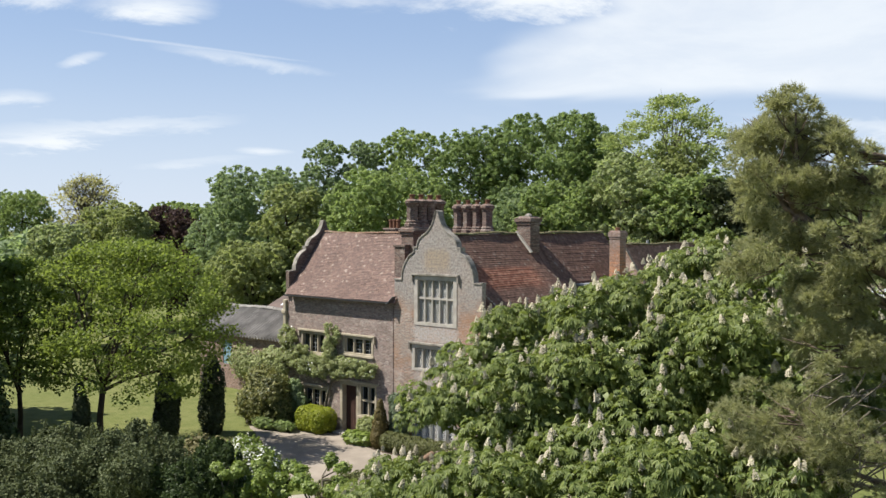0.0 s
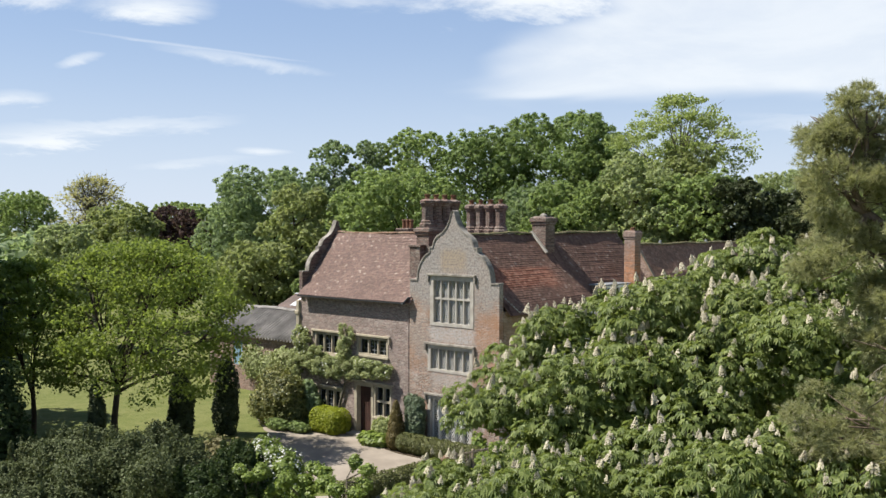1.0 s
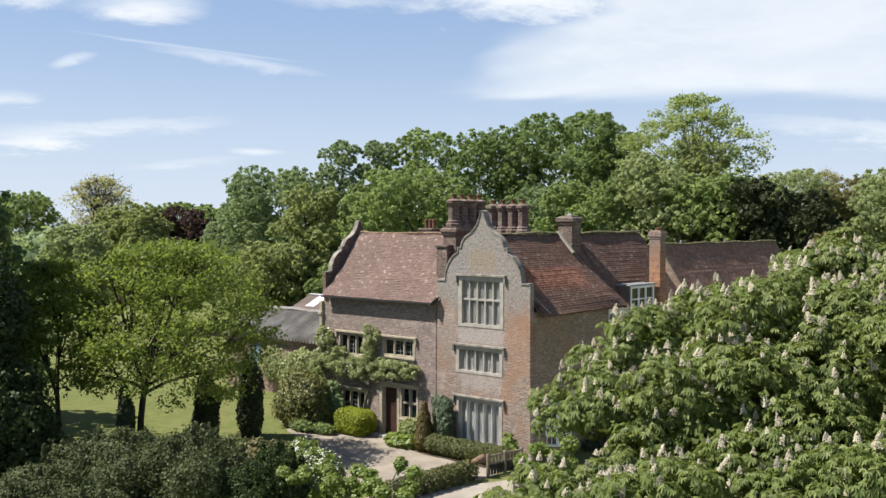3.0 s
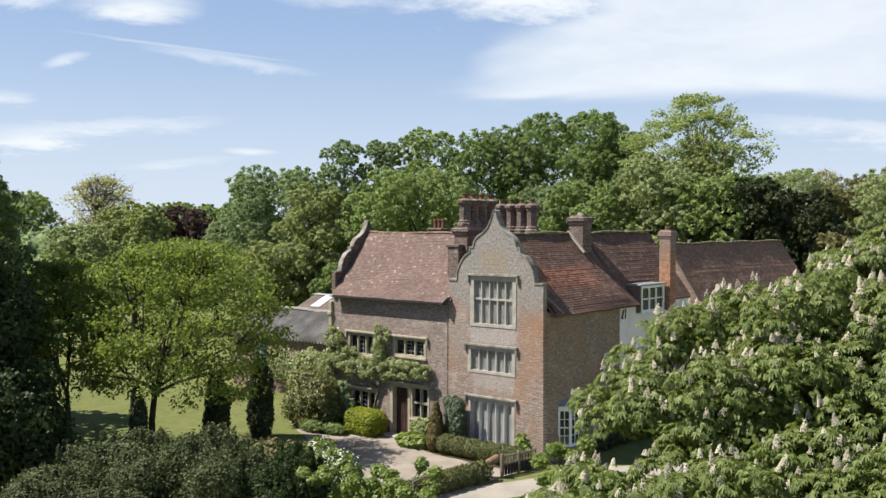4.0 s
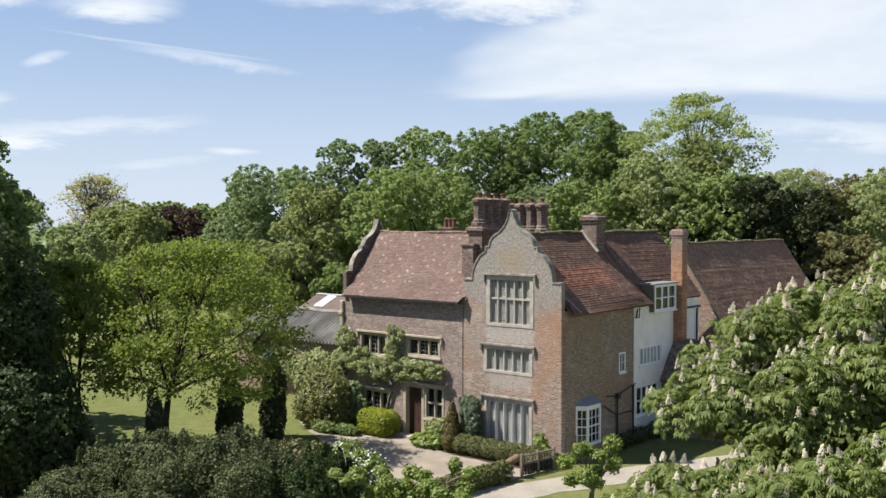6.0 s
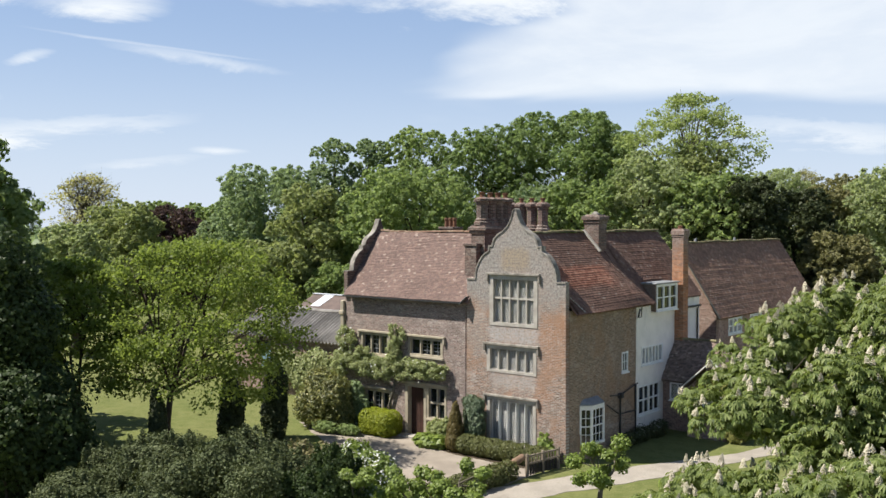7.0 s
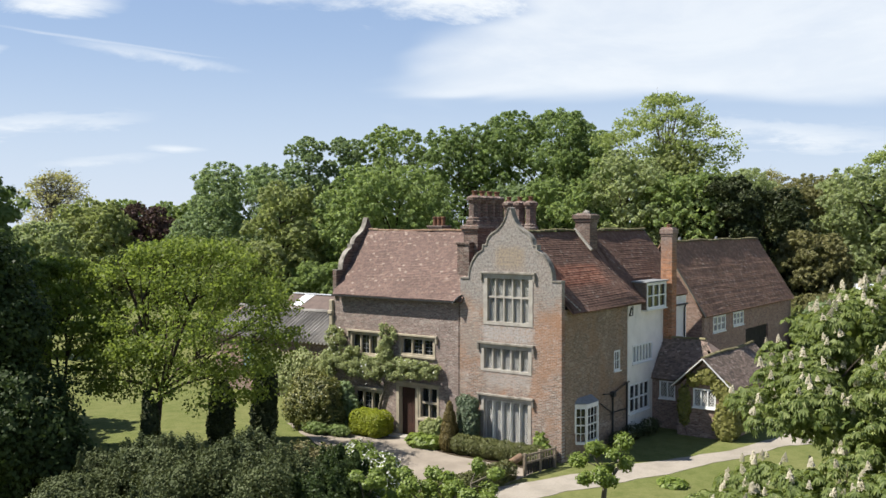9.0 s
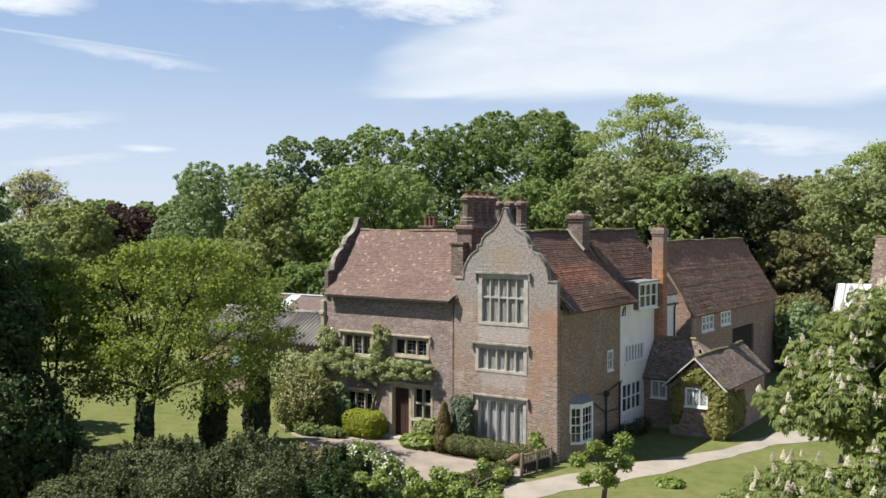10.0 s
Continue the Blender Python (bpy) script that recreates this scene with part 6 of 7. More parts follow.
def chestnut(x, y):
    t = thing("horse_chestnut_tree", "horse chestnut tree in full leaf with cream flower candles", "tree", (x, y, 0))
    lobes = [(0.2, 0.3, 6.6, 3.3, 3.3, 2.9), (-0.1, 2.3, 9.65, 1.25, 1.25, 1.25), (1.5, 1.3, 9.0, 1.7, 1.7, 1.5), (-1.7, 0.3, 8.7, 1.5, 1.5, 1.2), (0.3, -1.2, 9.1, 1.4, 1.4, 1.2), (-2.1, -1.7, 8.55, 1.15, 1.15, 0.95),
             (-2.55, -2.9, 7.75, 0.95, 0.9, 0.8), (-1.3, -3.0, 7.6, 1.4, 1.2, 1.1), (0.4, -2.8, 8.0, 1.6, 1.4, 1.3), (2.4, -1.6, 8.3, 1.8, 1.7, 1.5), (-3.0, -4.1, 6.1, 1.0, 0.95, 0.7), (-1.5, -4.7, 6.45, 1.3, 1.1, 0.85),
             (0.4, -4.8, 6.75, 1.5, 1.2, 1.0), (2.5, -4.1, 7.0, 1.7, 1.4, 1.2), (-1.8, -5.0, 5.3, 1.3, 1.0, 0.9), (-0.4, -1.3, 5.6, 1.9, 1.8, 1.4), (-2.7, 1.3, 6.9, 1.5, 1.5, 1.4), (-1.7, 2.9, 7.7, 1.5, 1.5, 1.4), (2.6, 2.4, 7.8, 2.0, 2.0, 1.9), (3.2, -2.2, 5.6, 2.0, 1.8, 1.8), (-2.4, -0.6, 7.3, 1.1, 1.1, 1.0)]
    rnd = random.Random(11)
    part("trunk", limbs(rnd, (0, 0, 0), (0, 0.2, 3.0), 0.42, [lb[:3] for lb in lobes[1:]], 3, 1.4), BARK, t, smooth=True)
    boughs = [lb for lb in clumps(lobes[1:], 12, 0.38, 22, -0.55)]
    p, d = chestnut_tips(boughs, 11500, 21)
    v, f = rosettes(p, d, 0.112, 22)
    v2, f2 = clumped([(*lb[:3], lb[3] * 0.74, lb[4] * 0.74, lb[5] * 0.74) for lb in lobes], 22000, 0.085, 23, core=0, per=3, inner=0.85, single=False)
    crown_mesh("crown", (np.concatenate([v, v2]), np.concatenate([f, f2 + len(v)])), LEAF_CHESTNUT, t)
    # flower candles: a few shared shapes
    shapes = []
    for s in range(3):
        bm = bmesh.new()
        r2 = random.Random(50 + s)
        for ring in range(11):
            z = ring * 0.027
            rad = 0.085 * (1 - ring / 13.0) * r2.uniform(0.8, 1.15)
            for k in range(6 if ring < 8 else 3):
                a = k * 1.05 + ring * 0.5 + r2.uniform(-0.2, 0.2)
                c = Vector((rad * math.cos(a), rad * math.sin(a), z + r2.uniform(-0.012, 0.012)))
                h = r2.uniform(0.018, 0.034)
                vs = [bm.verts.new(c + Vector(q) * h) for q in ((1, 0, -0.4), (-0.5, 0.87, -0.4), (-0.5, -0.87, -0.4), (0, 0, 1))]
                for q in ((0, 1, 3), (1, 2, 3), (2, 0, 3), (0, 2, 1)):
                    bm.faces.new([vs[i] for i in q])
        me = bpy.data.meshes.new("flower_spike")
        bm.to_mesh(me)
        bm.free()
        me.materials.append(LEAF_BLOSSOM)
        shapes.append(me)
    rng = np.random.default_rng(8)
    order = rng.permutation(len(p))
    bear = [i for i in order if d[i, 2] > 0.05]
    more = bmesh.new()
    for made, i in enumerate(bear[:1800]):
        sc = rng.uniform(0.36, 0.68)
        mat = Matrix.LocRotScale(Vector(p[i]) + Vector(d[i]) * 0.06 + Vector((0, 0, 0.05)), Euler((d[i, 1] * -0.30, d[i, 0] * 0.30, rng.uniform(0, 6))), (sc, sc, sc * rng.uniform(0.7, 1.0)))
        if made < 300:
            ob = new("flower_spike", shapes[made % 3])
            ob.parent = t
            ob.matrix_basis = mat
        else:
            first = len(more.verts)
            more.from_mesh(shapes[made % 3])
            more.verts.ensure_lookup_table()
            for k in range(first, len(more.verts)):
                more.verts[k].co = mat @ more.verts[k].co
    tagged(part("flower_spikes", more, LEAF_BLOSSOM, t), kind="stuff")
    # the outermost leaves, one by one
    shapes = []
    for s in range(3):
        r2 = random.Random(70 + s)
        bm = bmesh.new()
        for k in range(7):
            a, ln = (k - 3) * 0.62 + r2.gauss(0, 0.1), 0.135 * (1 - 0.11 * abs(k - 3))
            e, w = Vector((math.cos(a), math.sin(a), 0)), Vector((-math.sin(a), math.cos(a), 0)) * ln * 0.17
            q = [bm.verts.new(c) for c in (Vector((0, 0, 0)), e * ln * 0.62 + w, e * ln * 0.95 + Vector((0, 0, -0.36 * ln)), e * ln * 0.62 - w)]
            bm.faces.new((q[0], q[1], q[2]))
            bm.faces.new((q[0], q[2], q[3]))
        me = bpy.data.meshes.new("leaf")
        bm.to_mesh(me)
        bm.free()
        me.materials.append(LEAF_CHESTNUT)
        shapes.append(me)
    for made, i in enumerate(bear[1800:2100]):
        ob = new("leaf", shapes[made % 3])
        ob.parent = t
        turn = (Vector(d[i]) * 0.5 + Vector((0, 0, 1))).to_track_quat("Z", "X") @ Euler((0, 0, rng.uniform(0, 6.28))).to_quaternion()
        ob.matrix_basis = Matrix.LocRotScale(Vector(p[i]) + Vector(d[i]) * 0.05, turn, Vector((1, 1, 1)) * rng.uniform(0.8, 1.2))
    return t


chestnut(19.0, -18.2)


def pine(x, y):
    t = thing("pine_tree", "tall pine with long drooping needle tufts and bare twigs", "tree", (x, y, 0))
    rnd = random.Random(5)
    rng = np.random.default_rng(5)
    lobes = [(-2.5, -1.3, 12.40, 0.30, 0.30, 0.42), (-2.8, -1.25, 11.95, 0.5, 0.5, 0.4), (-1.0, -0.4, 10.5, 0.8, 0.8, 0.5), (-2.9, -1.1, 11.6, 0.55, 0.6, 0.45), (-2.7, -1.0, 11.4, 0.60, 0.7, 0.50), (-2.9, -0.9, 10.8, 0.45, 0.6, 0.40), (-2.6, -0.8, 10.6, 0.80, 0.8, 0.50), (-1.85, -0.7, 11.3, 0.65, 0.7, 0.40), (-1.2, -0.5, 11.4, 0.75, 0.8, 0.5),
             (-1.7, -0.6, 10.15, 0.90, 0.9, 0.42)]
    lobes += [(-2.35, -0.8, 9.95, 0.45, 0.6, 0.32), (-2.1, -0.8, 9.5, 0.55, 0.8, 0.42), (-2.65, -1.0, 8.55, 0.85, 0.8, 0.50), (-1.5, -0.9, 8.2, 0.80, 0.8, 0.35), (-3.05, -1.2, 7.2, 0.70, 0.7, 0.50), (-2.4, -1.2, 6.8, 0.75, 0.7, 0.42), (-1.35, -1.1, 6.8, 0.70, 0.7, 0.5),
              (0.4, 0.2, 13.0, 1.4, 1.4, 1.0), (0.4, 0.5, 9.6, 1.3, 1.4, 0.9)]
    lobes += [(-2.15, -0.9, 11.8, 0.55, 0.6, 0.42), (-2.05, -0.9, 10.95, 0.65, 0.7, 0.42), (-2.1, -0.9, 10.25, 0.55, 0.6, 0.36), (-2.1, -0.9, 9.5, 0.50, 0.5, 0.28), (-2.5, -0.9, 8.35, 0.60, 0.6, 0.35), (-3.05, -0.9, 8.05, 0.45, 0.5, 0.32), (-3.0, -0.9, 7.5, 0.50, 0.5, 0.35), (-1.95, -0.9, 7.7, 0.5, 0.5, 0.35), (-3.0, -0.95, 12.35, 0.34, 0.4, 0.28), (-2.95, -0.95, 11.95, 0.40, 0.4, 0.34), (-2.7, -0.95, 12.2, 0.40, 0.4, 0.34), (-2.2, -0.95, 12.1, 0.42, 0.4, 0.34)]
    bm = bmesh.new()
    tube(bm, [(0, 0, -0.2), (0.05, 0, 4.0), (0.1, 0.1, 9.0), (0.3, 0.2, 13.0), (0.5, 0.3, 15.0)], [0.42, 0.34, 0.26, 0.14, 0.04], 10)
    limb = [Vector((0.08, 0.0, 9.3)), Vector((-1.0, -0.35, 10.2)), Vector((-1.9, -0.75, 10.65)), Vector((-2.55, -1.05, 11.25)), Vector((-2.5, -1.3, 12.55))]
    tube(bm, limb, [0.14, 0.11, 0.085, 0.05, 0.012], 8)
    for i, lb in enumerate(lobes):
        e = Vector(lb[:3])
        s = min((limb[1], limb[2], limb[3]), key=lambda v: (v - e).length) if i < 9 else Vector((0.08, 0.05, max(3.5, lb[2] - rnd.uniform(0.2, 0.9))))
        m1 = s.lerp(e, 0.45) + Vector((0, 0, -0.10))
        tube(bm, [s, m1, s.lerp(e, 0.8), e], [0.055, 0.042, 0.028, 0.010], 6)
        for _ in range(8):
            q = m1.lerp(e, rnd.uniform(0.3, 1.0))
            g2 = e + Vector((rnd.uniform(-1, 1) * lb[3], rnd.uniform(-1, 1) * lb[4], rnd.uniform(-0.6, 0.9) * lb[5]))
            tube(bm, [q, q.lerp(g2, 0.6) + Vector((0, 0, -0.06)), g2], [0.015, 0.010, 0.004], 4)
    part("trunk", bm, BARK_PINE, t, smooth=True)
    # bare hanging twigs
    bm = bmesh.new()
    for _ in range(34):
        s = Vector((rnd.uniform(-2.2, -1.0), rnd.uniform(-1.4, -0.9), rnd.uniform(7.6, 9.4)))
        e = s + Vector((rnd.uniform(-0.8, 0.1), rnd.uniform(-0.3, 0.1), rnd.uniform(-0.9, -0.1)))
        tube(bm, [s, s.lerp(e, 0.5) + Vector((rnd.uniform(-0.1, 0.1), 0, 0.1)), e], [0.014, 0.010, 0.004], 4)
    tagged(part("dead_wood", bm, BARK_PALE, t, "bare pale hanging twigs"), kind="stuff")
    # needle tufts, in bunches at the branchlets' ends
    bunch = []
    for lb in lobes:
        for _ in range(int(7 + 16 * lb[3] * lb[4])):
            d = np.array([rnd.gauss(0, 1), rnd.gauss(0, 1), rnd.gauss(0.35, 0.9)])
            d /= np.linalg.norm(d)
            bunch.append(np.concatenate([np.array(lb[:3]) + d * np.array(lb[3:]) * rnd.uniform(0.75, 1.15), d, [rnd.uniform(0.11, 0.24)]]))
    bunch = np.array(bunch)
    per = 62
    n = len(bunch) * per
    B = np.repeat(bunch, per, 0)
    d = rng.normal(size=(n, 3)) + B[:, 3:6] * 0.5
    d /= np.linalg.norm(d, axis=1)[:, None]
    p = B[:, :3] + d * B[:, 6:7] * (rng.uniform(0.1, 1.0, n) ** 0.6)[:, None] * np.array([1.15, 1.15, 0.8])
    axis = d + B[:, 3:6] * 0.4 + np.array([0, 0, 0.3])
    axis /= np.linalg.norm(axis, axis=1)[:, None]
    vs, k = [], 13
    for j in range(k):
        dd = axis * 0.8 + rng.normal(size=(n, 3)) * 0.42
        dd /= np.linalg.norm(dd, axis=1)[:, None]
        ln = rng.uniform(0.06, 0.125, n)[:, None]
        sd = np.cross(dd, rng.normal(size=(n, 3)))
        sd /= np.linalg.norm(sd, axis=1)[:, None]
        vs.append(np.stack([p - sd * 0.0048, p + sd * 0.0048, p + dd * ln - np.array([0, 0, 0.12]) * ln], 1))
    verts = np.stack(vs, 1).reshape(-1, 3)
    faces = np.arange(len(verts)).reshape(-1, 3)
    mesh_object("needles", arrays_mesh("needles", verts, faces), LEAF_PINE, t)
    return t


pine(25.4, -20.6)

# bright tree on the lawn
def spray_tree(name, label, x, y, fork, trunk_r, points, per, radius, size, seed, material, bark, group="", twigs=2, twig_len=0.7, mains=7, every=1, **kw):
    """An open tree whose limbs show: every twig end carries one loose spray of leaves."""
    rnd = random.Random(seed)
    t = thing(name, label, "tree", (x, y, 0), group)
    part("trunk", limbs(rnd, (0, 0, 0), fork, trunk_r, points[::every], twigs, twig_len, 6, mains), bark, t, smooth=True)
    crown_mesh("crown", sprays(points, per, radius, size, seed, **kw), material, t)
    return t


def dome(rnd, n, cx, cy, z0, z1, rx, ry, turn, hollow=0.45, bulge=0.62, droop=0.0):
    """Twig ends through the outer part of a domed crown."""
    out = []
    c, s = math.cos(turn), math.sin(turn)
    while len(out) < n:
        h = rnd.random()
        reach = math.sqrt(max(0.0, 1 - (abs(h - 0.38) / bulge) ** 2.2)) if abs(h - 0.38) < bulge else 0.0
        k = math.sqrt(rnd.uniform(hollow ** 2 if h < 0.55 else 0.0, 1.0))
        a = rnd.uniform(0, 2 * math.pi)
        u, v = rx * reach * k * math.cos(a), ry * reach * k * math.sin(a)
        out.append((cx + u * c - v * s, cy + u * s + v * c, z0 + (z1 - z0) * h - droop * k * k * (1 - h)))
    return out


rnd = random.Random(31)
pts = dome(rnd, 310, 1.0, 0.85, 3.9, 10.1, 5.0, 4.6, 0.70, hollow=0.60, bulge=0.66, droop=1.2)
spray_tree("lawn_tree", "spreading young tree with bright green leaves and bare lower limbs", -15.3, -10.7, (0.15, 0.1, 3.3), 0.18, pts, 90, 0.85, 0.115, 31, LEAF_LIME, BARK, twigs=2, twig_len=0.9, mains=7, every=5, flat=0.5, up=0.55, wild=0.75)

# tall trees that close the lawn on the west
t = thing("tall_tree", "tall shady tree with bright green outer leaves", "tree", (-22.2, -17.9, 0))
lb = lobed(rnd, 0, 0, 2.2, 15.0, 4.3, 14)
part("trunk", limbs(rnd, (0, 0, 0), (0, 0, 4.0), 0.4, [q[:3] for q in lb[3::2]], 2), BARK, t, smooth=True)
crown_mesh("crown", clumped(lb, 34000, 0.19, 32, 3, 8, 0.45, single=False), LEAF_OAK, t)
tree("tall_tree", "tall leafy tree at the lawn's edge", "tree", -28.0, -12.5, 8.0, 3.6, LEAF_DEEP, 33, 1.0, 16000, 0.22, 12)
pts = dome(rnd, 110, 0, 0, 4.8, 9.3, 3.0, 3.0, 0.0, hollow=0.3, droop=0.6)
spray_tree("tall_tree", "small leafy tree at the lawn's edge", -19.8, -12.6, (0, 0, 2.8), 0.15, pts, 80, 0.75, 0.15, 36, LEAF_LIME, BARK, twigs=2, every=3, flat=0.45, up=0.7)
shrub("evergreen_tree", "broad dark evergreen bush with dull reddish shoots", "shrub", -15.0, -18.2,
      [(0, 0, 3.0, 3.0, 2.6, 3.2), (-0.4, 0.4, 7.0, 1.9, 1.7, 1.8), (-1.3, -0.3, 9.2, 1.9, 1.8, 1.8), (-3.3, -1.0, 9.6, 2.1, 2.0, 2.0), (-2.6, -0.6, 3.2, 2.2, 2.0, 3.0), (1.6, 0.4, 2.4, 2.0, 1.8, 2.4), (-0.6, -1.2, 4.6, 1.7, 1.7, 1.6), (1.0, -1.4, 3.2, 1.8, 1.5, 1.7), (2.4, 0.9, 1.5, 1.5, 1.4, 1.5), (-4.5, 0, 3.5, 2.4, 2.2, 3.4)], LEAF_DARK, 34, 42000, 0.14, rough=0.3)

# ---- shrubbery in the foreground ----
for i, (x, y, h, r, mat_, lab) in enumerate((
        (-9.6, -16.8, 2.5, 1.7, LEAF_HOLM, "grey-green glossy evergreen shrub"), (-7.2, -16.6, 3.3, 1.8, LEAF_HOLM, "grey-green glossy evergreen shrub"),
        (-5.0, -17.4, 3.0, 1.8, LEAF_HOLM, "glossy evergreen shrub with upright shoots"), (-3.2, -16.2, 3.75, 1.8, LEAF_HOLM, "glossy evergreen shrub with upright shoots"),
        (-1.2, -16.8, 3.55, 1.6, LEAF_HOLM, "dark rounded evergreen shrub"), (-8.5, -19.0, 2.0, 1.9, LEAF_HOLM, "low glossy evergreen shrub"), (-4.0, -19.4, 2.3, 2.0, LEAF_HOLM, "low glossy evergreen shrub"),
        (-0.6, -14.3, 3.15, 1.1, LEAF_DARK, "dark upright conifer-like shrub"), (0.6, -16.4, 3.1, 1.4, LEAF_DARK, "dark rounded evergreen shrub"))):
    rnd = random.Random(60 + i)
    lb = [(0, 0, h * 0.5, r, r, h * 0.48)] + [(rnd.uniform(-0.7, 0.7) * r, rnd.uniform(-0.7, 0.7) * r, h * rnd.uniform(0.45, 0.82), r * 0.5, r * 0.5, h * 0.22) for _ in range(6)]
    for _ in range(16):
        a, k = rnd.uniform(0, 6.28), rnd.uniform(0.1, 0.85) * r
        lb.append((k * math.cos(a), k * math.sin(a), h * rnd.uniform(0.84, 1.0) - 0.12 * k, 0.11, 0.11, 0.36))
    shrub("evergreen_shrub", lab, "shrub", x, y, lb, mat_, 60 + i, 26000, 0.066, "shrubbery", rough=0.34, up=0.2, wild=0.8)
rnd = random.Random(77)
lb = [(0, 0, 1.5, 1.1, 1.0, 1.4), (0.7, 0.2, 2.1, 0.7, 0.7, 0.8), (-0.6, 0.3, 2.4, 0.7, 0.7, 0.75), (0.2, -0.6, 2.0, 0.7, 0.6, 0.8), (1.0, -0.3, 1.4, 0.7, 0.7, 0.8)]
wshrub = shrub("flowering_shrub", "light green shrub covered with white flowers", "shrub", -0.7, -12.9, lb, LEAF_FRESH, 78, 16000, 0.085, rough=0.3)
tagged(crown("flowers", lb, 2600, 0.075, 79, FLOWER_WHITE, wshrub, "white blossom", tight=0.03, rough=0.25, fill=0.0, shape=1.0), kind="stuff")
lb = [(0, 0, 1.3, 0.9, 0.9, 1.2), (-0.8, 0.2, 1.5, 0.8, 0.7, 1.2), (0.5, 0.3, 2.0, 0.6, 0.6, 0.8)]
shrub("dry_shrub", "tan and straw-coloured feathery shrub", "shrub", -3.4, -12.8, lb, leaf_mat("straw_leaves", (0.10, 0.09, 0.045), (0.16, 0.145, 0.07), (0.23, 0.21, 0.11), 0.1, 0.2), 80, 6000, 0.11, rough=0.3)
lb = [(0, 0, 0.8, 1.5, 1.2, 0.8), (-1.6, 0.5, 0.8, 1.2, 1.0, 0.8), (1.4, -0.2, 0.8, 1.0, 1.0, 0.8)]
shrub("dry_shrub", "low straw-green rough growth beside the lawn", "shrub", -6.8, -10.6, lb, LEAF_OLIVE, 81, 6000, 0.12, rough=0.3)


def pollard(x, y, h, r, seed, label):
    """A small pruned tree: thick knuckled stem, short arms, tufts of fresh leaves."""
    rnd = random.Random(seed)
    t = thing("pollarded_tree", label, "tree", (x, y, 0), "pollarded trees")
    tops = []
    for i in range(10):
        a = i * 0.63 + rnd.uniform(-0.3, 0.3)
        k = r * rnd.uniform(0.3, 0.95)
        tops.append((k * math.cos(a), k * math.sin(a), h * rnd.uniform(0.50, 0.94)))
    part("trunk", limbs(rnd, (0, 0, 0), (0.05, 0.0, h * 0.42), 0.12, tops, 1, 0.3), BARK_PALE, t, smooth=True)
    lb = [(*p, r * rnd.uniform(0.24, 0.38), r * rnd.uniform(0.24, 0.38), r * rnd.uniform(0.2, 0.32)) for p in tops]
    crown("crown", lb, 5200, 0.082, seed, LEAF_FRESH, t, tight=0.3, rough=0.3, fill=0.3, up=0.6, wild=0.5, shape=1.2)
    return t


pollard(5.3, -6.3, 3.2, 1.15, 90, "small pruned tree with fresh yellow-green leaves beside the drive")
pollard(3.1, -14.6, 3.5, 0.9, 91, "small pruned tree with sparse fresh leaves")
pollard(4.7, -14.2, 3.55, 0.95, 92, "small pruned tree with sparse fresh leaves")
pollard(1.9, -15.2, 3.2, 0.8, 93, "small pruned tree with sparse fresh leaves")

# ---- clipped and climbing plants by the house ----
shrub("box_ball", "clipped golden-green box bush before the house", "shrub", -10.85, -0.75, [(a, b, z, 0.62, 0.50, 0.52) for a in (-0.58, 0.0, 0.58) for b in (-0.25, 0.25) for z in (0.48, 0.84)], LEAF_BOX, 100, 15000, 0.058, tight=0.05, rough=0.05, stems=False)
shrub("cone_yew", "bronze-green clipped conical yew", "shrub", -5.45, -1.25, [(0, 0, 0.55, 0.50, 0.50, 0.62), (0, 0, 1.05, 0.42, 0.42, 0.62), (0, 0, 1.55, 0.31, 0.31, 0.60), (0, 0, 2.05, 0.18, 0.18, 0.42)], LEAF_CONE, 101, 8000, 0.06, tight=0.05, rough=0.05, stems=False)
shrub("holly_bush", "dark upright holly-like bush against the wall", "shrub", -4.95, -0.55, [(0, 0, 0.9, 0.58, 0.42, 0.9), (0.1, 0, 1.8, 0.62, 0.40, 0.75), (0.3, -0.1, 1.3, 0.5, 0.4, 0.8), (-0.05, 0, 2.35, 0.5, 0.3, 0.38), (0.35, 0, 2.3, 0.35, 0.3, 0.35)], LEAF_HOLLY, 102, 8000, 0.075, rough=0.2)
shrub("leafy_plant", "low clump of broad bright leaves", "plant", -7.0, -1.25, [(0, 0, 0.30, 0.9, 0.5, 0.34), (-0.55, 0.1, 0.28, 0.5, 0.45, 0.3), (0.5, 0, 0.3, 0.5, 0.45, 0.32)], LEAF_FRESH, 103, 900, 0.22, up=0.9, wild=0.5, stems=False)
shrub("grey_shrub", "small grey-green shrub below the window", "shrub", -7.1, -0.42, [(0, 0, 0.65, 0.75, 0.35, 0.6), (0.4, 0, 0.95, 0.4, 0.3, 0.4)], LEAF_OLIVE, 104, 2600, 0.10, rough=0.25)
shrub("low_hedge", "clipped olive-green hedge below the bay windows", "hedge", -2.65, -1.25, [(k, 0.02 * k, 0.48, 0.72, 0.50, 0.50) for k in (-2.0, -1.2, -0.4, 0.4, 1.2, 1.95)], LEAF_HEDGE, 105, 17000, 0.055, tight=0.05, rough=0.05, stems=False)
shrub("border_plant", "fresh leafy plants by the wall corner", "plant", -0.8, -0.55, [(0, 0, 0.7, 0.35, 0.3, 0.7), (0.35, -0.1, 0.5, 0.3, 0.3, 0.5)], LEAF_FRESH, 106, 900, 0.14, up=0.6)
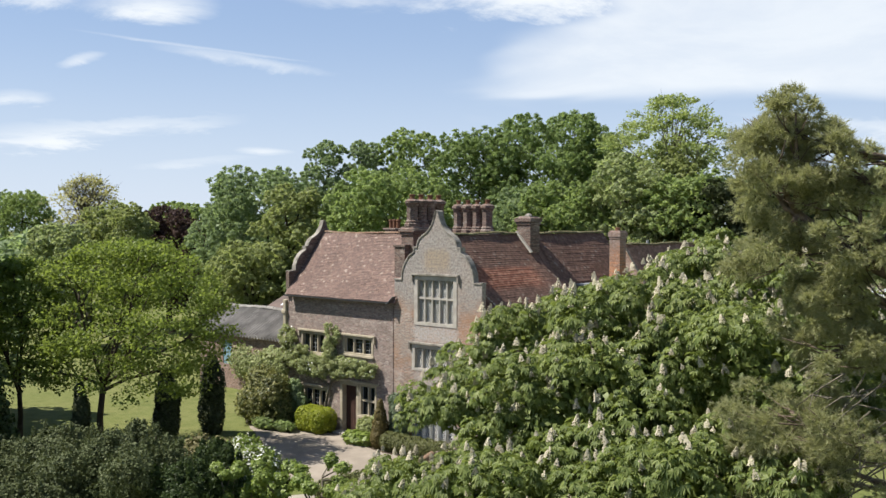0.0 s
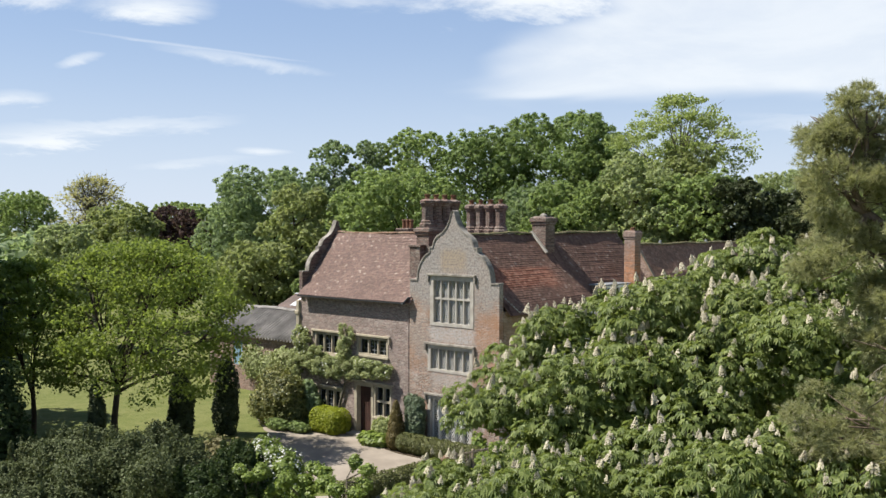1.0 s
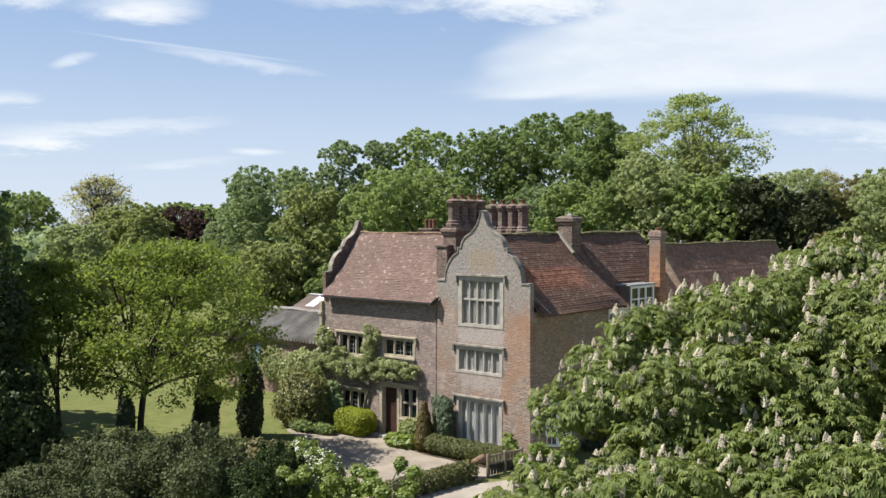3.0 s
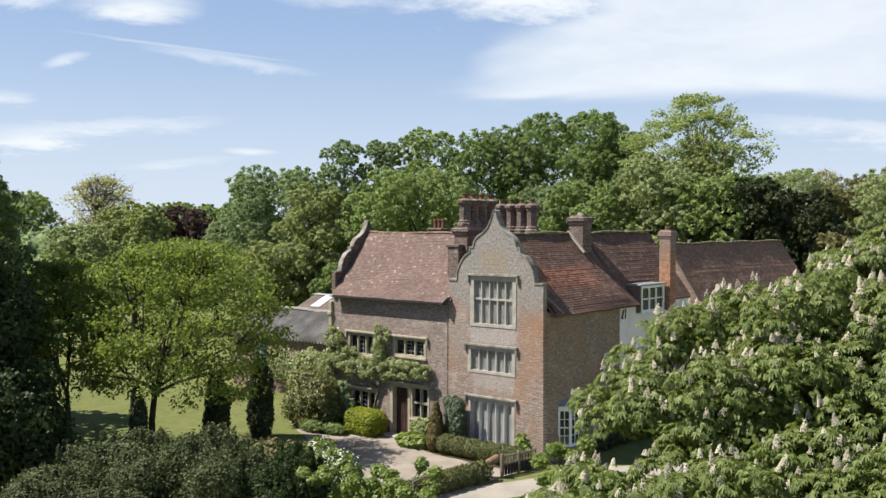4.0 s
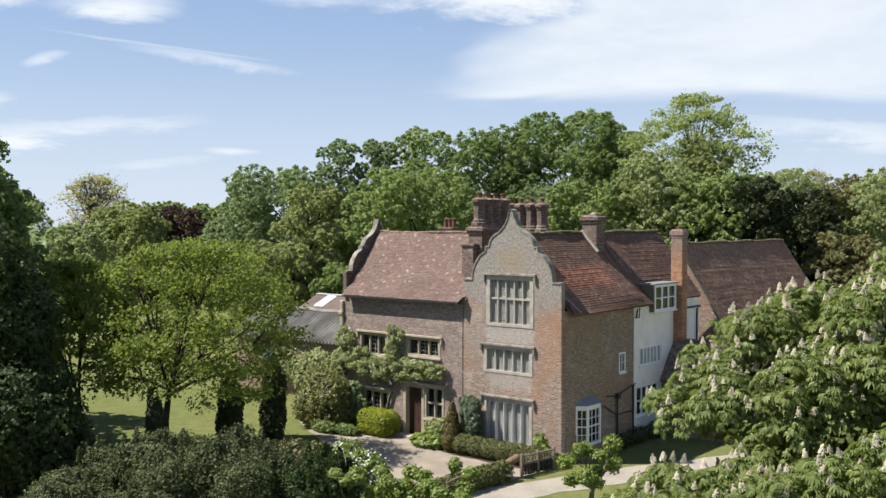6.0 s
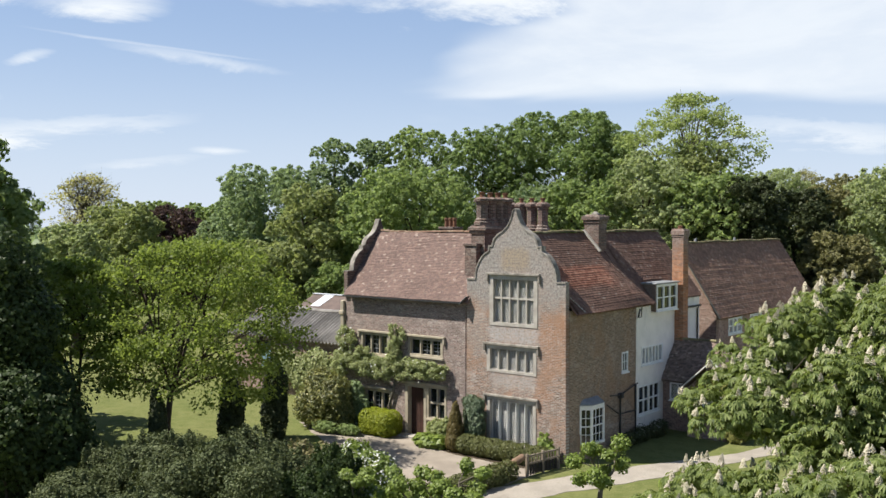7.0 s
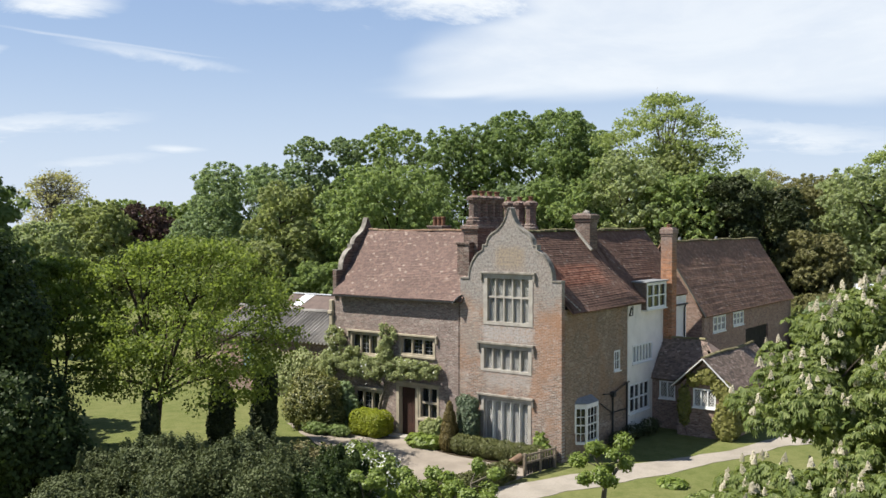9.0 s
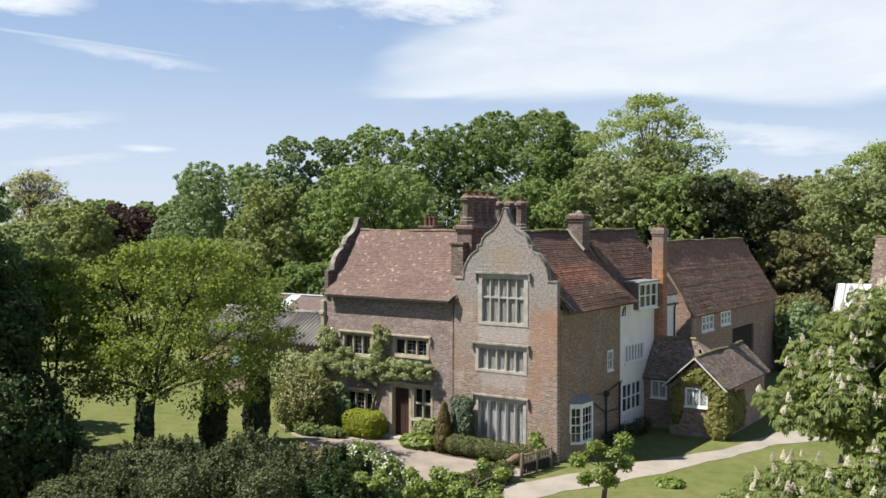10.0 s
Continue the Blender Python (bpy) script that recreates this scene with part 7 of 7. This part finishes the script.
shrub("variegated_shrub", "large cream-and-green variegated shrub by the house corner", "shrub", -14.0, -1.45, [(0, 0, 1.5, 1.5, 1.1, 1.5), (-0.5, 0, 2.4, 1.1, 0.9, 0.9), (0.7, -0.2, 1.9, 0.9, 0.9, 1.1), (-0.9, -0.3, 1.2, 1.0, 0.9, 1.1), (0.9, 0.1, 0.9, 0.9, 0.9, 0.9)], LEAF_VARIEG, 107, 20000, 0.082, rough=0.3)
shrub("dark_shrub", "dark shrub between the creeper and the box bush", "shrub", -12.5, -0.55, [(0, 0, 1.0, 0.7, 0.45, 1.1), (-0.3, 0, 1.9, 0.55, 0.4, 0.7)], LEAF_DEEP, 108, 4000, 0.11)
shrub("border_plant", "low green border plants", "plant", -13.4, -2.2, [(0, 0, 0.35, 0.9, 0.4, 0.35), (1.3, 0.3, 0.3, 0.8, 0.4, 0.3)], LEAF_GREEN, 109, 2200, 0.11, stems=False)
cr = thing("wall_creeper", "wisteria trained along the wing's wall", "climber", (-10.5, F, 0))
lb = [(x, -0.28, z, rx, 0.30, rz) for x, z, rx, rz in ((-3.4, 4.75, 0.62, 0.75), (-3.5, 3.75, 0.7, 0.7), (-2.7, 3.5, 0.8, 0.55), (-1.8, 3.3, 0.85, 0.65), (-0.9, 3.35, 0.8, 0.75), (0.0, 3.45, 0.75, 0.75), (0.15, 4.4, 0.55, 0.75), (0.25, 5.25, 0.48, 0.62), (0.9, 3.45, 0.8, 0.6), (1.8, 3.5, 0.8, 0.55), (2.6, 3.55, 0.75, 0.50), (3.2, 3.5, 0.45, 0.45), (-2.2, 4.1, 0.5, 0.4), (-3.9, 3.0, 0.5, 0.6))]
bm = bmesh.new()
tube(bm, [(-0.45, -0.12, 0), (-0.35, -0.12, 1.4), (0.05, -0.12, 2.6), (0.2, -0.12, 5.2)], [0.09, 0.08, 0.06, 0.03], 6)
tube(bm, [(-0.1, -0.12, 2.4), (-1.5, -0.12, 3.0), (-3.4, -0.12, 3.4), (-3.5, -0.12, 4.9)], [0.06, 0.05, 0.04, 0.02], 6)
tube(bm, [(0.0, -0.12, 2.6), (1.2, -0.12, 3.15), (3.2, -0.12, 3.3)], [0.06, 0.05, 0.02], 6)
part("vine_stem", bm, BARK_PALE, cr)
crown("foliage", clumps(lb, 11, 0.45, 110, -0.7), 36000, 0.062, 110, LEAF_CREEPER, cr, rough=0.4, tight=0.45, fill=0.25)
tagged(crown("flowers", lb[:5] + lb[8:12], 160, 0.10, 111, FLOWER_WHITE, cr, "a few white roses", tight=0.02, rough=0.3, fill=0.0, shape=1.0), kind="stuff")
pc = thing("porch_creeper", "yellow-green creeper over the porch gable", "climber", (3.4, YG, 0))
bm = bmesh.new()
tube(bm, [(1.1, -0.05, 0), (1.0, -0.05, 1.5), (0.6, -0.05, 3.0)], [0.05, 0.04, 0.02], 6)
part("vine_stem", bm, BARK, pc)
crown("foliage", [(1.15, -0.15, 0.6, 0.55, 0.28, 0.7), (1.2, -0.12, 1.6, 0.55, 0.25, 0.7), (0.9, -0.12, 2.6, 0.55, 0.2, 0.5), (0.1, -0.10, 3.2, 0.6, 0.16, 0.45), (-0.6, -0.10, 2.95, 0.4, 0.14, 0.35), (-1.1, -0.1, 1.6, 0.35, 0.15, 1.1), (1.25, -0.14, 2.2, 0.45, 0.22, 0.5), (0.95, -0.16, 0.9, 0.5, 0.25, 0.8), (1.40, 0.4, 1.2, 0.3, 0.6, 1.2), (1.42, 1.3, 1.3, 0.22, 0.8, 1.1), (1.42, 2.6, 1.2, 0.2, 0.8, 1.0)], 9000, 0.11, 112, LEAF_YELLOW, pc, rough=0.25)
shrub("climber", "leafy climbers on the outbuilding's wall", "climber", -17.0, 3.9, [(0, 0, 1.6, 1.6, 0.5, 1.6), (-2.2, 0.1, 1.2, 1.4, 0.4, 1.3), (1.4, 0, 2.1, 1.0, 0.5, 1.4), (-4.6, 0.1, 1.5, 1.5, 0.4, 1.4), (-1.0, 0.1, 2.6, 1.3, 0.35, 0.8), (-3.4, 0.1, 2.4, 1.3, 0.35, 0.9), (-6.6, 0.1, 2.0, 1.4, 0.35, 1.1), (0.4, -0.3, 1.2, 1.2, 0.5, 1.2)], LEAF_CREEPER, 113, 13000, 0.12)

shrub("barn_shrub", "dark shrub at the barn end", "shrub", 1.6, 35.5, [(0, 0, 2.2, 1.6, 1.6, 2.3), (0.4, 1.0, 3.6, 1.3, 1.3, 1.6), (0.6, -0.5, 1.2, 1.4, 1.4, 1.3)], LEAF_DEEP, 114, 6000, 0.2)
shrub("barn_shrub", "light green shrubs between barn and shed", "shrub", 3.4, 38.0, [(0, 0, 1.0, 1.5, 1.2, 1.0), (-1.4, 0.6, 0.9, 1.2, 1.1, 0.9), (1.3, 0.2, 1.1, 1.2, 1.0, 1.1)], LEAF_CREEPER, 115, 5000, 0.16, stems=False)
# three fastigiate yews on the lawn
for i, (x, y, h, r) in enumerate(((-12.7, -13.1, 3.95, 0.42), (-15.0, -7.2, 3.6, 0.70), (-14.5, -4.8, 4.2, 0.72))):
    shrub("columnar_yew", "dark columnar yew on the lawn", "tree", x, y, [(0, 0, h * 0.3, r, r, h * 0.36), (0.1, 0, h * 0.6, r * 0.95, r * 0.95, h * 0.32), (-0.1, 0.05, h * 0.82, r * 0.6, r * 0.6, h * 0.2)], LEAF_YEW, 120 + i, 7000, 0.10, "columnar yews", rough=0.10, up=0.8, bark=BARK)

# ---- fence, log and hedge between forecourt and drive ----
fence = thing("garden_fence", "low weathered wooden fence with dark boards by the drive", "fence", (0.12, -0.85, 0))
for k in range(3):
    bm = bmesh.new()
    box(bm, -0.17 * k - 0.06, -0.17 * k + 0.06, -1.02 * k - 0.06, -1.02 * k + 0.06, 0.0, 1.0, 0.015)
    part("post", bm, WEATHERED_WOOD, fence)
for z in (0.58, 0.90):
    bm = bmesh.new()
    beam(bm, (0.07, 0.0, z), (-0.29, -2.1, z), 0.05, 0.07)
    part("rail", bm, WEATHERED_WOOD, fence)
for k in range(11):
    bm = bmesh.new()
    y = -0.16 - k * 0.18
    x = y * 0.168
    box(bm, x + 0.02, x + 0.05, y - 0.025, y + 0.025, 0.50, 0.96, 0.004)
    part("pale", bm, WEATHERED_WOOD, fence)
for k in range(11):
    bm = bmesh.new()
    y = -0.16 - k * 0.18
    x = y * 0.168
    box(bm, x - 0.02, x + 0.01, y - 0.085, y + 0.085, 0.04, 0.52, 0.004)
    part("board", bm, BARN_DOOR, fence, "dark boarded lower part")
log = thing("gate_log", "thick leaning pale log by the hedge", "log", (-0.45, -3.35, 0))
bm = bmesh.new()
tube(bm, [(-0.75, -0.55, 0.20), (-0.3, -0.2, 0.50), (0.25, 0.15, 0.94), (0.30, 0.18, 0.98)], [0.19, 0.17, 0.15, 0.07], 10)
part("log_body", bm, STUMP_WOOD, log, smooth=True)
shrub("drive_hedge", "rough brownish-green hedge along the drive", "hedge", -0.6, -4.0, [(0.1 - 0.03 * k, -0.55 * k, 0.42, 0.55, 0.5, 0.48) for k in range(10)], LEAF_HEDGE, 130, 16000, 0.06, tight=0.10, rough=0.12, stems=False)
shrub("grass_tuft", "tuft of long leaves in the verge", "plant", 5.6, -0.6, [(0, 0, 0.12, 0.6, 0.5, 0.22)], LEAF_FRESH, 131, 350, 0.2, up=0.8, stems=False)
shrub("house_shrub", "dark low planting along the side wall", "shrub", 0.6, 5.4, [(0, -0.8, 0.35, 0.4, 0.9, 0.4), (0, 0.8, 0.4, 0.4, 0.9, 0.45), (0.1, 2.6, 0.4, 0.4, 1.2, 0.45)], LEAF_YEW, 132, 3400, 0.07, stems=False)

# ---- trees behind the house and round the park ----
KINDS = {"n": (LEAF_OAK, "great dark green domed park tree", 1.0), "g": (LEAF_GREEN, "broad green park tree", 1.0), "d": (LEAF_DEEP, "deep green rounded park tree", 1.0), "o": (LEAF_OLIVE, "olive grey-green tree in the park", 0.9), "a": (LEAF_ASH, "airy pale green ash with visible limbs", 0.72),
         "k": (LEAF_YEW, "dark yew-like conifer in the park", 1.0), "b": (LEAF_BROWN, "brownish-green spring-leaved park tree", 0.9), "l": (LEAF_SOFT, "light green park tree", 0.9), "t": (LEAF_BUD, "thinly leaved tree with bare pale limbs", 0.22), "c": (LEAF_COPPER, "dark purple copper beech tree", 1.0), "y": (LEAF_SOFT, "yellow-green bushy tree by the lawn", 0.9)}
PARK = (("n", -36.3, 43.8, 21.4, 5.4), ("n", -29.3, 48.3, 23.2, 7.4), ("n", -23.5, 48.0, 20.6, 4.6), ("g", -44.6, 42.7, 22.4, 4.3), ("d", -49.9, 40.9, 21.4, 3.0), ("d", -51.7, 36.5, 21.2, 3.1), ("d", -50.4, 26.4, 17.0, 6.0), ("o", -40.5, 22.3, 14.9, 3.4), ("g", -33.9, 28.2, 16.4, 5.6),
        ("a", -14.8, 46.5, 23.3, 6.8))
PARK += (("l", -15.4, 39.7, 17.8, 4.0), ("o", -12.6, 43.5, 18.3, 3.3), ("g", -10.7, 41.7, 15.8, 4.6), ("g", -20.8, 37.0, 15.4, 4.2), ("k", -7.2, 40.8, 15.5, 3.0), ("k", -5.3, 47.7, 14.4, 3.3), ("b", -3.8, 53.3, 15.0, 2.5), ("l", -2.9, 62.9, 15.9, 3.4),
        ("l", 1.5, 54.5, 16.2, 4.7), ("t", -71.2, 18.7, 16.6, 4.6), ("o", -62.6, 17.4, 13.5, 4.2), ("c", -63.0, 23.7, 13.3, 3.8), ("g", -65.8, 29.8, 13.4, 3.6), ("g", -110.0, 54.3, 15.1, 4.0), ("o", -40.6, 17.8, 9.6, 3.8), ("g", -65.3, 33.7, 14.3, 4.0))
PARK += (
        ("g", -144.8, 45.4, 17.2, 6.0), ("g", -35.0, 20.5, 7.8, 2.8), ("d", -31.0, 22.0, 8.0, 2.6), ("y", -52.7, 6.4, 11.2, 3.2), ("b", -17.4, 108.3, 18.5, 6.4), ("l", -31.1, 114.2, 20.1, 6.7), ("t", -29.3, 125.5, 20.5, 3.2), ("b", -1.0, 45.0, 10.5, 3.0), ("g", 6.0, 57.0, 15.0, 5.0), ("d", -44.0, 33.0, 14.0, 4.5), ("d", -26.0, 40.0, 15.0, 5.0), ("g", 10.0, 62.0, 15.0, 5.0), ("a", 2.7, 64.9, 19.2, 5.6), ("b", 0.6, 41.0, 5.3, 2.3), ("o", -1.4, 40.2, 4.6, 1.6), ("l", 2.6, 47.0, 6.5, 2.0))
for i, (k, x, y, z1, r) in enumerate(PARK):
    m_, lab, dens = KINDS[k]
    if k in "at":
        rnd = random.Random(200 + i)
        pts = dome(rnd, 210 if k == "a" else 190, 0, 0, z1 * (0.52 if k == "a" else 0.45), z1 - 0.3, r, r, 0.0, hollow=0.2)
        spray_tree("park_tree", lab, x, y, (0.2, 0, z1 * 0.40), 0.26, pts, int(100 * dens), 1.0, 0.20, 200 + i, m_, BARK_PALE, twigs=2 if k == "a" else 9, twig_len=1.5, every=3 if k == "a" else 2, flat=0.55, up=0.6, wild=0.7, single=True)
        continue
    tree("park_tree", lab, "tree", x, y, z1, r * 1.08, m_, 200 + i, z0=1.5, count=int((16000 + 1150 * r * r) * dens), size=0.205, n=18 if r > 4.5 else 13, bark=BARK, trunk_r=0.34, twigs=0, squash=0.9, per=24, share=0.225, wild=0.65, ragged=0.42)
# far woods along the horizon
rng = np.random.default_rng(3)
lobes = []
for a in np.linspace(-2.2, 0.9, 150):
    d = rng.uniform(150, 215)
    x, y = 24 + d * math.sin(a), -36 + d * math.cos(a)
    h = rng.uniform(7, 11.5)
    lobes.append((x, y, h * 0.5, 6.5, 6.5, h * 0.55))
far = crown("far_woods", lobes, 60000, 1.1, 4, LEAF_DEEP, None, rough=0.25)
tagged(far, "distant belt of dark green woodland", "woodland", kind="stuff")
